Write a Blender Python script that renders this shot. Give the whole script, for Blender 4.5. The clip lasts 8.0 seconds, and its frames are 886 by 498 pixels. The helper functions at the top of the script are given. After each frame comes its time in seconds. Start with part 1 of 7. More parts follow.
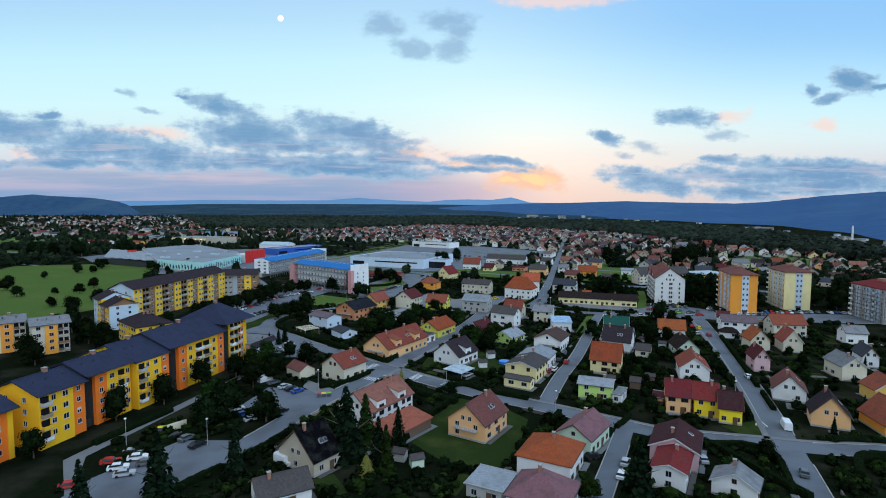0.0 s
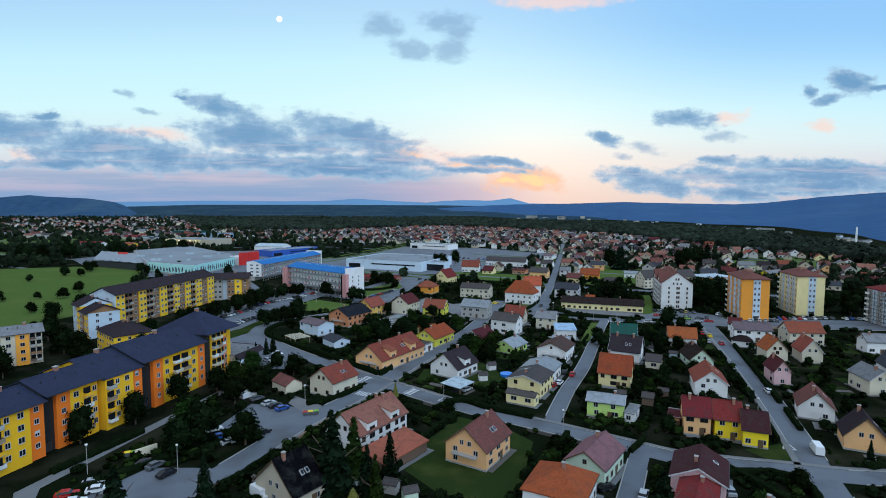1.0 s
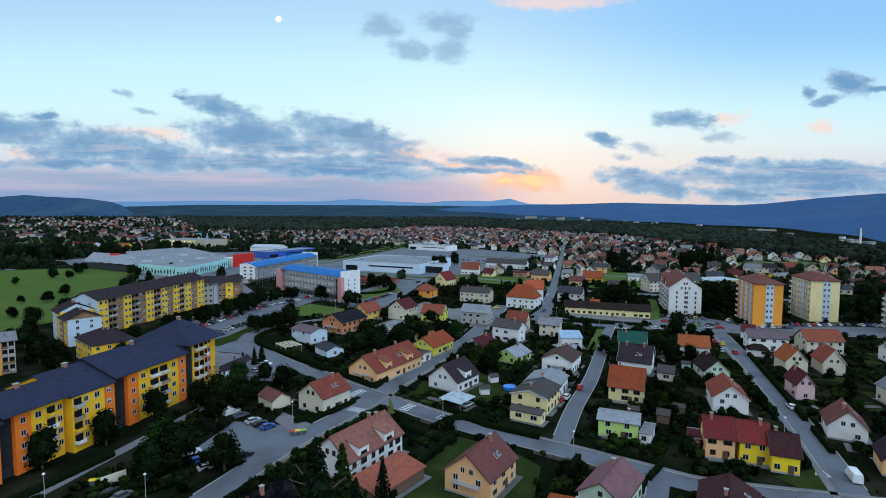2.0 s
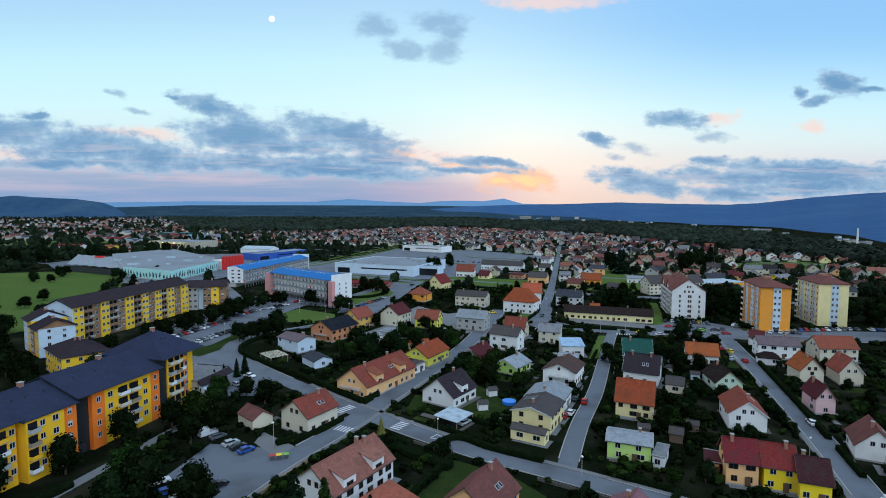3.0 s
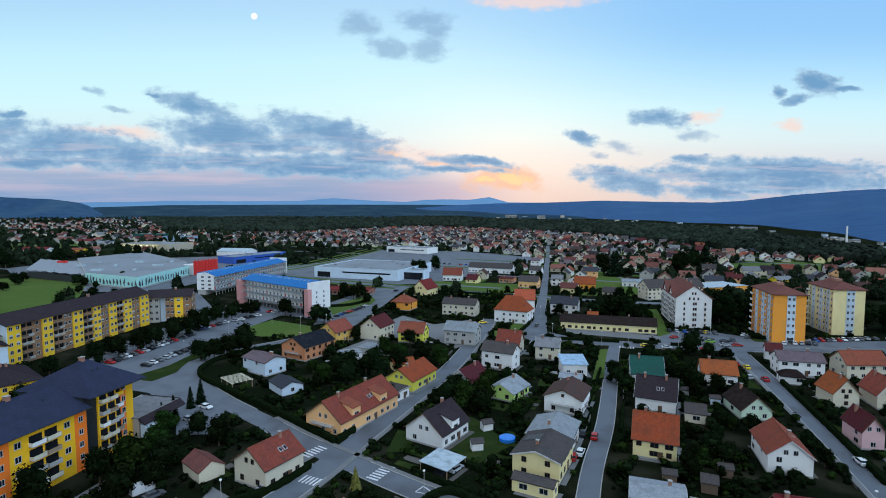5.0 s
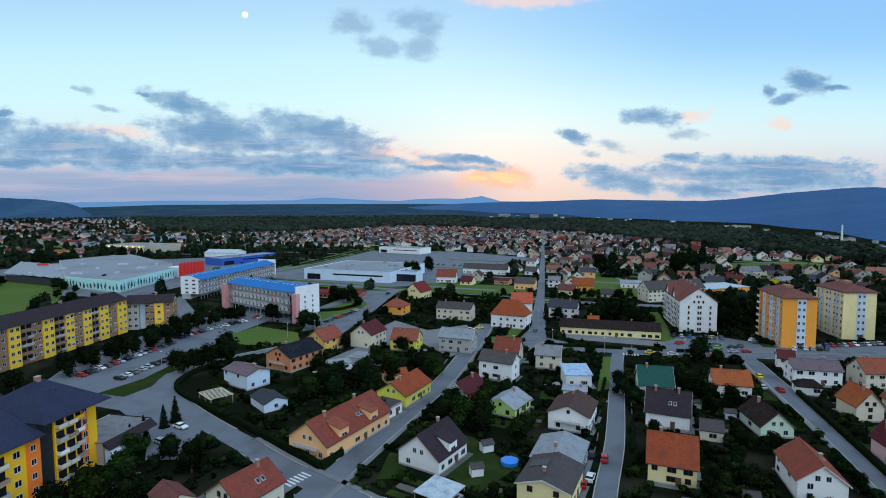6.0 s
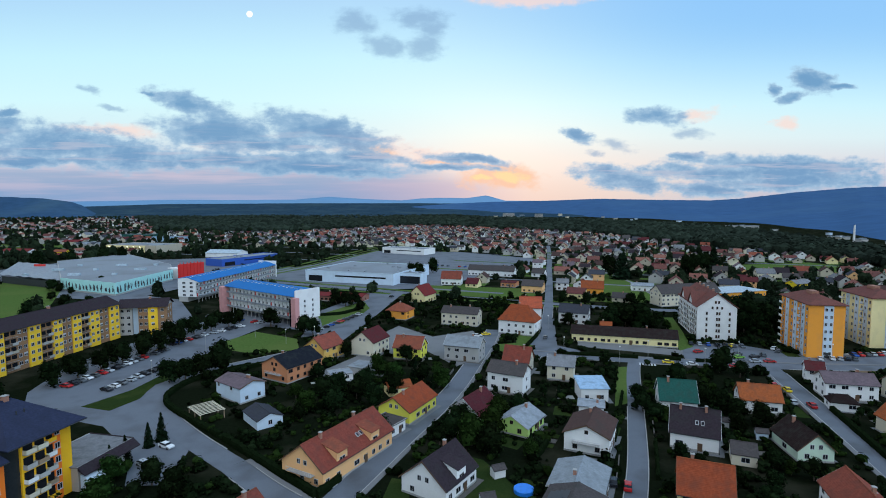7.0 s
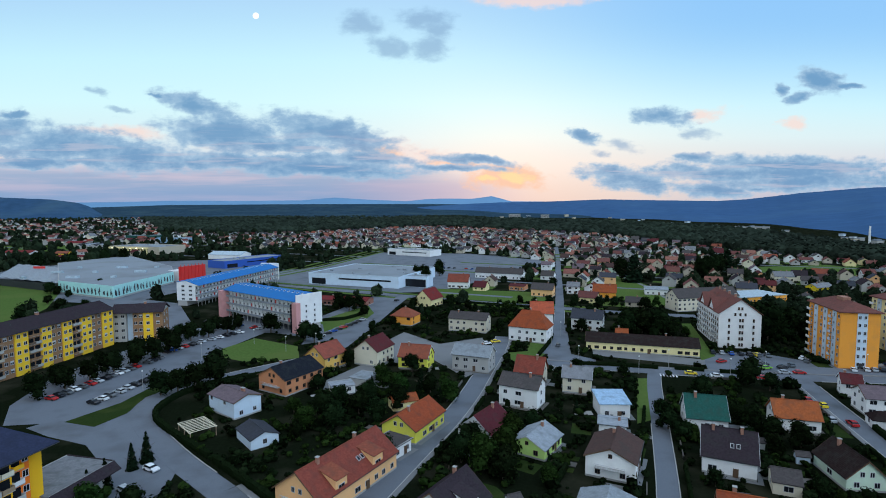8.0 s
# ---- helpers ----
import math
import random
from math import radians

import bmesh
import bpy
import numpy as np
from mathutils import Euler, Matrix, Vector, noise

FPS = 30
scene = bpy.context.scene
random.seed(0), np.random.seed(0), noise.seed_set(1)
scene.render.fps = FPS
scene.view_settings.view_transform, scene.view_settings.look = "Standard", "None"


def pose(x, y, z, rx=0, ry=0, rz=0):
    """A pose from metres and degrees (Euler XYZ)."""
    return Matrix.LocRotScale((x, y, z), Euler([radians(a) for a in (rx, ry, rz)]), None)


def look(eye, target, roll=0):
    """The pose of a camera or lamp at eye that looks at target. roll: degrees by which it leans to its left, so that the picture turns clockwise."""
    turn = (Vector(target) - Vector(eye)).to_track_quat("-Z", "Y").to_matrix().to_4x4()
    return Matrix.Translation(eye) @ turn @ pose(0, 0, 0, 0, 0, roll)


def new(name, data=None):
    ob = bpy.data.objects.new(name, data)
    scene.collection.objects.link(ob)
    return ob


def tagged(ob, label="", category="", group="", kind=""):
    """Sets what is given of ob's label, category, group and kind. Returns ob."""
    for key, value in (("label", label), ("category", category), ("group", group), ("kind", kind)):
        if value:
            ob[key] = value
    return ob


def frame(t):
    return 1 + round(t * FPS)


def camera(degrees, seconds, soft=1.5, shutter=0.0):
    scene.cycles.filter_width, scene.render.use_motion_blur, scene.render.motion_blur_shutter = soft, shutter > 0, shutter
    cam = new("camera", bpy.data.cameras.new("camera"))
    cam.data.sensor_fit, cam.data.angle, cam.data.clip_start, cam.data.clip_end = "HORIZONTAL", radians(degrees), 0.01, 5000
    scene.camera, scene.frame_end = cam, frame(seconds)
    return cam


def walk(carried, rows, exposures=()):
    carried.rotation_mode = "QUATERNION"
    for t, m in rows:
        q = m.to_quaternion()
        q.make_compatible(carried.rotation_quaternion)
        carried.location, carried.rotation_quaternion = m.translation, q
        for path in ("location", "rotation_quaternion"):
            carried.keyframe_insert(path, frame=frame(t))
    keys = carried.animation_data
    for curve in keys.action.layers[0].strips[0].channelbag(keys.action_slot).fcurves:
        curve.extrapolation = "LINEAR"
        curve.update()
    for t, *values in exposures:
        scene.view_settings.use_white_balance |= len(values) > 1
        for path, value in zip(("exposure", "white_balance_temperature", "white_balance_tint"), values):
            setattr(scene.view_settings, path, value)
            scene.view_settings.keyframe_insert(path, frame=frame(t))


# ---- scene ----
cam = camera(79.06, 8.0, 1.0)
ROWS = [
    (0.0, 0.00, 0.07, 58.71, 85.53, -0.15, 0.08),
    (0.5, 0.32, 6.71, 58.88, 85.53, -0.12, -0.02),
    (1.0, 0.46, 13.21, 59.05, 85.61, -0.16, -0.05),
    (1.5, 0.43, 19.39, 59.19, 85.65, -0.23, -0.03),
    (3.0, 0.43, 37.47, 60.02, 85.65, -0.13, -0.76),
    (3.5, 0.62, 43.54, 60.32, 85.65, -0.10, -1.10),
    (4.0, 0.64, 49.56, 60.75, 85.56, -0.14, -1.36),
    (4.5, 0.69, 55.72, 61.18, 85.53, -0.05, -1.75),
    (6.0, 0.56, 74.70, 62.11, 85.40, 0.25, -3.10),
    (6.5, 0.56, 80.63, 62.51, 85.34, 0.23, -2.99),
    (7.0, 0.35, 86.62, 62.83, 85.32, 0.20, -2.69),
    (7.5, 0.22, 92.59, 62.95, 85.33, 0.23, -2.45),
    (8.0, -0.00, 98.69, 62.94, 85.40, 0.24, -2.11),
]
walk(cam, [(t, pose(x, y, z, rx, ry, rz)) for t, x, y, z, rx, ry, rz in ROWS])
scene.view_settings.exposure = 0.0


# ---- world and light ----
def lin(r, g, b):
    """Linear colour from 8-bit values."""
    f = lambda c: (c / 255 / 12.92) if c < 10 else ((c / 255 + 0.055) / 1.055) ** 2.4
    return (f(r), f(g), f(b), 1.0)


world = bpy.data.worlds.new("dusk_sky")
scene.world = world
world.use_nodes = True
WT = world.node_tree
WT.nodes.clear()


def wnode(kind, **inputs):
    n = WT.nodes.new(kind)
    for k, v in inputs.items():
        n.inputs[k].default_value = v
    return n


def feed(n, slot, v):
    if isinstance(v, (int, float, tuple)):
        n.inputs[slot].default_value = v
    else:
        WT.links.new(v, n.inputs[slot])


def calc(op, a, b=0.0, c=0.0, clamp=False):
    n = WT.nodes.new("ShaderNodeMath")
    n.operation, n.use_clamp = op, clamp
    for i, v in enumerate((a, b, c)):
        feed(n, i, v)
    return n.outputs[0]


def blend(fac, a, b):
    n = WT.nodes.new("ShaderNodeMix")
    n.data_type = "RGBA"
    feed(n, 0, fac), feed(n, 6, a), feed(n, 7, b)
    return n.outputs[2]


def smooth(v, lo, hi):
    n = WT.nodes.new("ShaderNodeMapRange")
    n.interpolation_type = "SMOOTHSTEP"
    feed(n, 0, v), feed(n, 1, lo), feed(n, 2, hi), feed(n, 3, 0.0), feed(n, 4, 1.0)
    return n.outputs[0]


def wnoise(vec, scale, detail, stretch):
    m = WT.nodes.new("ShaderNodeMapping")
    WT.links.new(vec, m.inputs[0])
    m.inputs["Scale"].default_value = stretch
    n = WT.nodes.new("ShaderNodeTexNoise")
    n.inputs["Scale"].default_value, n.inputs["Detail"].default_value, n.inputs["Roughness"].default_value = scale, detail, 0.6
    WT.links.new(m.outputs[0], n.inputs["Vector"])
    return n.outputs["Fac"]


co = WT.nodes.new("ShaderNodeTexCoord").outputs["Generated"]
sep = WT.nodes.new("ShaderNodeSeparateXYZ")
WT.links.new(co, sep.inputs[0])
ahead = calc("MAXIMUM", calc("ABSOLUTE", sep.outputs[1]), 0.05)
SU = calc("DIVIDE", sep.outputs[0], ahead)      # tangent of the bearing off the line of flight
SV = calc("DIVIDE", sep.outputs[2], ahead)      # tangent of the height over the horizon
flat = WT.nodes.new("ShaderNodeCombineXYZ")
WT.links.new(SU, flat.inputs[0]), WT.links.new(SV, flat.inputs[1])
FV = flat.outputs[0]
# the sky's own gradient, over a physical sky
ramp = WT.nodes.new("ShaderNodeValToRGB")
WT.links.new(calc("MULTIPLY", SV, 1.6, clamp=True), ramp.inputs[0])
el = ramp.color_ramp.elements
stops = [(0.0, (136, 164, 206)), (0.06, (186, 190, 214)), (0.12, (212, 214, 226)), (0.20, (214, 236, 244)), (0.30, (208, 246, 253)), (0.42, (196, 240, 255)), (0.54, (178, 222, 250)), (0.66, (166, 206, 246)), (0.86, (190, 214, 242)), (1.0, (206, 220, 238))]
el[0].position, el[0].color = 0, lin(*stops[0][1])
el[1].position, el[1].color = 1, lin(*stops[-1][1])
for pos, rgb in stops[1:-1]:
    e = el.new(pos)
    e.color = lin(*rgb)
sky = WT.nodes.new("ShaderNodeTexSky")
sky.sky_type, sky.sun_disc = "NISHITA", False
sky.sun_elevation, sky.sun_rotation = radians(3), radians(9)
air = WT.nodes.new("ShaderNodeMix")
air.data_type, air.blend_type = "RGBA", "ADD"
air.inputs[0].default_value = 0.012
WT.links.new(ramp.outputs[0], air.inputs[6]), WT.links.new(sky.outputs[0], air.inputs[7])
colour = air.outputs[2]
# deeper blue away to the sides of the afterglow, the warm glow over the set sun, the dim lilac base
colour = blend(calc("MULTIPLY", smooth(SU, -0.15, 0.6), calc("MULTIPLY", smooth(SV, 0.12, 0.36), 0.72)), colour, lin(134, 196, 252))
glow = calc("MULTIPLY", smooth(calc("ABSOLUTE", calc("SUBTRACT", SU, 0.32)), 0.62, 0.0), smooth(SV, 0.17, 0.015))
colour = blend(calc("MULTIPLY", glow, 0.5), colour, lin(248, 240, 222))
lowglow = calc("MULTIPLY", smooth(calc("ABSOLUTE", calc("SUBTRACT", SU, 0.26)), 0.34, 0.0), smooth(SV, 0.075, 0.0))
colour = blend(calc("MULTIPLY", lowglow, 0.45), colour, lin(244, 208, 188))
lilac = calc("MULTIPLY", smooth(SV, 0.085, 0.05), smooth(SU, 0.16, -0.2))
colour = blend(calc("MULTIPLY", lilac, 0.75), colour, lin(190, 192, 214))
bluebase = calc("MULTIPLY", smooth(SV, 0.056, 0.012), smooth(SU, 0.10, -0.20))
colour = blend(calc("MULTIPLY", bluebase, 0.85), colour, lin(136, 164, 206))
veil = calc("MULTIPLY", smooth(SV, 0.088, 0.055), smooth(SU, 0.14, -0.12))
band = smooth(wnoise(FV, 3.0, 4.0, (1.0, 16.0, 1.0)), 0.42, 0.66)
colour = blend(calc("MULTIPLY", veil, 0.8), colour, blend(band, lin(150, 174, 206), lin(198, 192, 212)))
mauve = calc("MULTIPLY", smooth(calc("ABSOLUTE", calc("SUBTRACT", SU, 0.0)), 0.24, 0.04), smooth(SV, 0.062, 0.03))
colour = blend(calc("MULTIPLY", mauve, 0.7), colour, lin(200, 184, 204))
colour = blend(calc("MULTIPLY", bluebase, 0.55), colour, lin(128, 160, 204))
warp = WT.nodes.new("ShaderNodeTexNoise")
warp.inputs["Scale"].default_value, warp.inputs["Detail"].default_value, warp.inputs["Roughness"].default_value = 11.0, 5.0, 0.62
wm = WT.nodes.new("ShaderNodeMapping")
wm.inputs["Scale"].default_value = (1.0, 1.7, 1.0)
WT.links.new(FV, wm.inputs[0]), WT.links.new(wm.outputs[0], warp.inputs["Vector"])
wsep = WT.nodes.new("ShaderNodeSeparateColor")
WT.links.new(warp.outputs["Color"], wsep.inputs[0])
# the banks' outlines wander with the wind: the direction is stirred before it is compared with them
CU = calc("ADD", SU, calc("MULTIPLY", calc("SUBTRACT", wsep.outputs[0], 0.5), 0.085))
CV = calc("ADD", SV, calc("MULTIPLY", calc("SUBTRACT", wsep.outputs[1], 0.5), 0.034))
edge = calc("SUBTRACT", wnoise(FV, 12.0, 8.0, (1.0, 2.0, 1.0)), 0.5)
fine = calc("SUBTRACT", wnoise(FV, 40.0, 7.0, (1.0, 1.6, 1.0)), 0.5)
streak = calc("SUBTRACT", wnoise(FV, 7.0, 7.0, (1.0, 11.0, 1.0)), 0.5)
ragged = calc("ADD", calc("MULTIPLY", edge, 1.7), calc("ADD", calc("MULTIPLY", fine, 1.25), calc("MULTIPLY", streak, 0.45)))


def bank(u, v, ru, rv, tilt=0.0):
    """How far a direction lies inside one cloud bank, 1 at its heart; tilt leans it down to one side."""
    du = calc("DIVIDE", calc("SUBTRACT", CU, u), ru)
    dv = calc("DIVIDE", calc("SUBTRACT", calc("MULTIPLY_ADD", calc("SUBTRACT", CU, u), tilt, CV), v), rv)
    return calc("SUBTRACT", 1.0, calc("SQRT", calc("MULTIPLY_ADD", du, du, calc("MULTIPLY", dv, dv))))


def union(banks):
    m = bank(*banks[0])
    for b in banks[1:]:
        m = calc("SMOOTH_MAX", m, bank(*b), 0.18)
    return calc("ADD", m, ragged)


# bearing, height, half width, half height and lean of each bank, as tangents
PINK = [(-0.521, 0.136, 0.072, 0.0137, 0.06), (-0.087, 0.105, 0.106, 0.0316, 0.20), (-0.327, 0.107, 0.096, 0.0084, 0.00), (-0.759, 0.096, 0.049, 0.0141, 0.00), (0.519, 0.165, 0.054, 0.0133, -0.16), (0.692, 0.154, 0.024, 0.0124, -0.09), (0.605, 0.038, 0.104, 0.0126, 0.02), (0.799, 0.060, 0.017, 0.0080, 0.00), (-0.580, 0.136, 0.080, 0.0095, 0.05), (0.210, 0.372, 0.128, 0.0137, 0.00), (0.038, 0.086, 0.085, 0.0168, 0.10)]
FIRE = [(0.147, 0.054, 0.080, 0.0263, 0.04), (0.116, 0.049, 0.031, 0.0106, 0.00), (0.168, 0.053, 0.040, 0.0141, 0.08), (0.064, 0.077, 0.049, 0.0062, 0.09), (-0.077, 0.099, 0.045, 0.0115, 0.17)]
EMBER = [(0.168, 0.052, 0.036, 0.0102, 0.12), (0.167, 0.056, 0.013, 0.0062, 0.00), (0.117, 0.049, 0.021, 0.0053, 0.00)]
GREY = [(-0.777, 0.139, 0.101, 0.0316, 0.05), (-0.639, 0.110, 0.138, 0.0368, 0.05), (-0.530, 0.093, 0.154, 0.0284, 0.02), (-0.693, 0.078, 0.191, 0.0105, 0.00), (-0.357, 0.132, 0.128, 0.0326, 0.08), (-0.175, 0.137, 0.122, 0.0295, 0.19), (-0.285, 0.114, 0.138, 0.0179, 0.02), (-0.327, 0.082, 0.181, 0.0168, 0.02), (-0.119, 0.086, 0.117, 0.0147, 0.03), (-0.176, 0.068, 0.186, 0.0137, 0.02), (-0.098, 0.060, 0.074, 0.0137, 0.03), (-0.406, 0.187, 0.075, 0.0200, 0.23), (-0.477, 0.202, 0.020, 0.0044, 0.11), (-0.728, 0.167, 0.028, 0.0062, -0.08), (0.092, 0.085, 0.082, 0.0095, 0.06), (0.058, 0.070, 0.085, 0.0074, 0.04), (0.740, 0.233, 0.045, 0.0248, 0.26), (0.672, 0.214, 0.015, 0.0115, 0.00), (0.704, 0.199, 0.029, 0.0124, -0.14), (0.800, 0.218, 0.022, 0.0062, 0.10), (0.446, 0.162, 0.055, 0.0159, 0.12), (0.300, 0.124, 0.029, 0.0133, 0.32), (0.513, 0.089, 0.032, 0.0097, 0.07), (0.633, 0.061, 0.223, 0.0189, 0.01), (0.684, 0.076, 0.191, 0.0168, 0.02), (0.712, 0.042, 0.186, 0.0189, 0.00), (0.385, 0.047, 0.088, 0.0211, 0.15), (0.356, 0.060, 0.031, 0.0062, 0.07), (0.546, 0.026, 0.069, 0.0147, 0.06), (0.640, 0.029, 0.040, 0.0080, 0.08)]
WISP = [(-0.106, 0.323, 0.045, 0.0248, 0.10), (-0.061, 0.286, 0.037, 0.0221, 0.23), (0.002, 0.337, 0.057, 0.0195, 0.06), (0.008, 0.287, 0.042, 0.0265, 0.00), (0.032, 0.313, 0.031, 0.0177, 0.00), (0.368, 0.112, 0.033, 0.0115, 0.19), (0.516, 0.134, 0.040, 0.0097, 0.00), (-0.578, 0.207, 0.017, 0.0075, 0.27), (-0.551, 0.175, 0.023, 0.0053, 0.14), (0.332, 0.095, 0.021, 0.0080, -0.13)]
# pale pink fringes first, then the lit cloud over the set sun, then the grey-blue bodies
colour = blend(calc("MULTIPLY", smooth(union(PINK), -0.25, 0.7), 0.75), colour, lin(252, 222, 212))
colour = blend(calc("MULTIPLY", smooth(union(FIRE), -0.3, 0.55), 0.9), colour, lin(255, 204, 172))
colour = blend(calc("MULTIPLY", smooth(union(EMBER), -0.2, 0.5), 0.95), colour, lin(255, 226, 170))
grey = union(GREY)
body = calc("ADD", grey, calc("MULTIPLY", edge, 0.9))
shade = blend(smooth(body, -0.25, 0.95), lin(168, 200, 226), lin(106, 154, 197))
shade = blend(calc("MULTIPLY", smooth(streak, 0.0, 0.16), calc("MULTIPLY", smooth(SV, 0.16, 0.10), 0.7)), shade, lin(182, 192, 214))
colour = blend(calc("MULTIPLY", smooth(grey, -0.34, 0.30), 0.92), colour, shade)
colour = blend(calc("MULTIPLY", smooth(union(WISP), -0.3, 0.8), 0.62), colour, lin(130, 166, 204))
# the moon
mu, mv = calc("SUBTRACT", SU, -0.296), calc("SUBTRACT", SV, 0.3395)
moon = smooth(calc("SQRT", calc("ADD", calc("MULTIPLY", mu, mu), calc("MULTIPLY", mv, mv))), 0.0062, 0.0046)
colour = blend(calc("MULTIPLY", moon, smooth(sep.outputs[1], 0.0, 0.1)), colour, (1.3, 1.25, 1.15, 1.0))
# below the horizon the sky gives nothing but dim ground light
colour = blend(smooth(sep.outputs[2], -0.002, -0.03), colour, lin(60, 70, 80))
bg = WT.nodes.new("ShaderNodeBackground")
WT.links.new(colour, bg.inputs[0])
bg.inputs[1].default_value = 1.0
wo = WT.nodes.new("ShaderNodeOutputWorld")
WT.links.new(bg.outputs[0], wo.inputs[0])

# Wide soft fill from behind, opposite the afterglow, added to brighten facing walls.
sun_data = bpy.data.lights.new("afterglow_sun", "SUN")
sun_data.energy, sun_data.angle, sun_data.color = 1.55, radians(70), (0.80, 0.90, 1.0)
sun = new("afterglow_sun", sun_data)
sun.matrix_world = look((150, -140, 260), (0, 60, 60))


# ---- materials ----
def material(name, rgb, rough=0.8, vary=0.25, scale=0.6, fine_scale=6.0, bump=0.15, metal=0.0, rows=0.0, per_thing=0.0, dirt=(0.05, 0.05, 0.045), dirty=0.25, gloss=0.3, island=0.0):
    """A surface with two scales of variation: broad stains, and grain with relief. rows: tile or board courses, metres apart in height."""
    m = bpy.data.materials.new(name)
    m.use_nodes = True
    nt = m.node_tree
    b = nt.nodes["Principled BSDF"]
    b.inputs["Roughness"].default_value, b.inputs["Metallic"].default_value = rough, metal
    b.inputs["Specular IOR Level"].default_value = gloss
    tc = nt.nodes.new("ShaderNodeTexCoord")
    geo = nt.nodes.new("ShaderNodeNewGeometry")
    broad, grain = nt.nodes.new("ShaderNodeTexNoise"), nt.nodes.new("ShaderNodeTexNoise")
    for n, s, d in ((broad, scale, 5), (grain, fine_scale, 4)):
        n.inputs["Scale"].default_value, n.inputs["Detail"].default_value = s, d
        nt.links.new(geo.outputs["Position"], n.inputs["Vector"])
    base = nt.nodes.new("ShaderNodeMix")
    base.data_type = "RGBA"
    lo = tuple(c * (1 - vary) for c in rgb)
    hi = tuple(min(c * (1 + vary * 0.8), 0.95) for c in rgb)
    base.inputs[6].default_value, base.inputs[7].default_value = (*lo, 1), (*hi, 1)
    nt.links.new(grain.outputs["Fac"], base.inputs[0])
    stain = nt.nodes.new("ShaderNodeMix")
    stain.data_type = "RGBA"
    stain.inputs[7].default_value = (*(0.5 * (a + c) for a, c in zip(rgb, dirt)), 1)
    mr = nt.nodes.new("ShaderNodeMapRange")
    mr.inputs[1].default_value, mr.inputs[2].default_value, mr.inputs[4].default_value = 0.48, 0.75, dirty * 2
    nt.links.new(broad.outputs["Fac"], mr.inputs[0]), nt.links.new(mr.outputs[0], stain.inputs[0])
    nt.links.new(base.outputs[2], stain.inputs[6])
    last = stain.outputs[2]
    if per_thing:
        oi = nt.nodes.new("ShaderNodeObjectInfo")
        hsv = nt.nodes.new("ShaderNodeHueSaturation")
        for slot, width in (("Value", per_thing), ("Hue", per_thing * 0.06)):
            r = nt.nodes.new("ShaderNodeMapRange")
            mid = 1.0 if slot == "Value" else 0.5
            r.inputs[3].default_value, r.inputs[4].default_value = mid - width, mid + width
            nt.links.new(oi.outputs["Random"], r.inputs[0]), nt.links.new(r.outputs[0], hsv.inputs[slot])
        nt.links.new(last, hsv.inputs["Color"])
        last = hsv.outputs[0]
    # Tone varies per spray, a painted stand-in for lit tops and dark gaps.
    if island:
        leafy = nt.nodes.new("ShaderNodeHueSaturation")
        r = nt.nodes.new("ShaderNodeMapRange")
        r.inputs[3].default_value, r.inputs[4].default_value = 1 - island, 1 + island * 1.7
        nt.links.new(geo.outputs["Random Per Island"], r.inputs[0]), nt.links.new(r.outputs[0], leafy.inputs["Value"])
        nt.links.new(last, leafy.inputs["Color"])
        last = leafy.outputs[0]
    nt.links.new(last, b.inputs["Base Color"])
    height = grain.outputs["Fac"]
    if rows:
        sepz = nt.nodes.new("ShaderNodeSeparateXYZ")
        nt.links.new(tc.outputs["Object"], sepz.inputs[0])
        saw = nt.nodes.new("ShaderNodeMath")
        saw.operation = "PINGPONG"
        nt.links.new(sepz.outputs[2], saw.inputs[0])
        saw.inputs[1].default_value = rows
        add = nt.nodes.new("ShaderNodeMath")
        add.operation = "MULTIPLY_ADD"
        nt.links.new(saw.outputs[0], add.inputs[0])
        add.inputs[1].default_value = 0.6 / rows
        nt.links.new(height, add.inputs[2])
        height = add.outputs[0]
    bp = nt.nodes.new("ShaderNodeBump")
    bp.inputs["Strength"].default_value, bp.inputs["Distance"].default_value = bump, 0.06
    nt.links.new(height, bp.inputs["Height"]), nt.links.new(bp.outputs[0], b.inputs["Normal"])
    return m


WALL_RGB = {"white": (0.78, 0.78, 0.77), "cream": (0.68, 0.62, 0.48), "beige": (0.50, 0.44, 0.34), "peach": (0.84, 0.47, 0.22), "orange": (0.90, 0.37, 0.055), "ochre": (0.78, 0.48, 0.12), "yellow": (0.90, 0.66, 0.030), "lemon": (0.82, 0.70, 0.36), "lime": (0.54, 0.76, 0.22), "limeyellow": (0.76, 0.72, 0.10), "mint": (0.55, 0.68, 0.54), "pink": (0.66, 0.42, 0.44), "paleblue": (0.55, 0.66, 0.76), "brick": (0.60, 0.25, 0.12), "greywall": (0.42, 0.41, 0.39), "brownwall": (0.16, 0.11, 0.08), "redbrown": (0.30, 0.13, 0.10)}
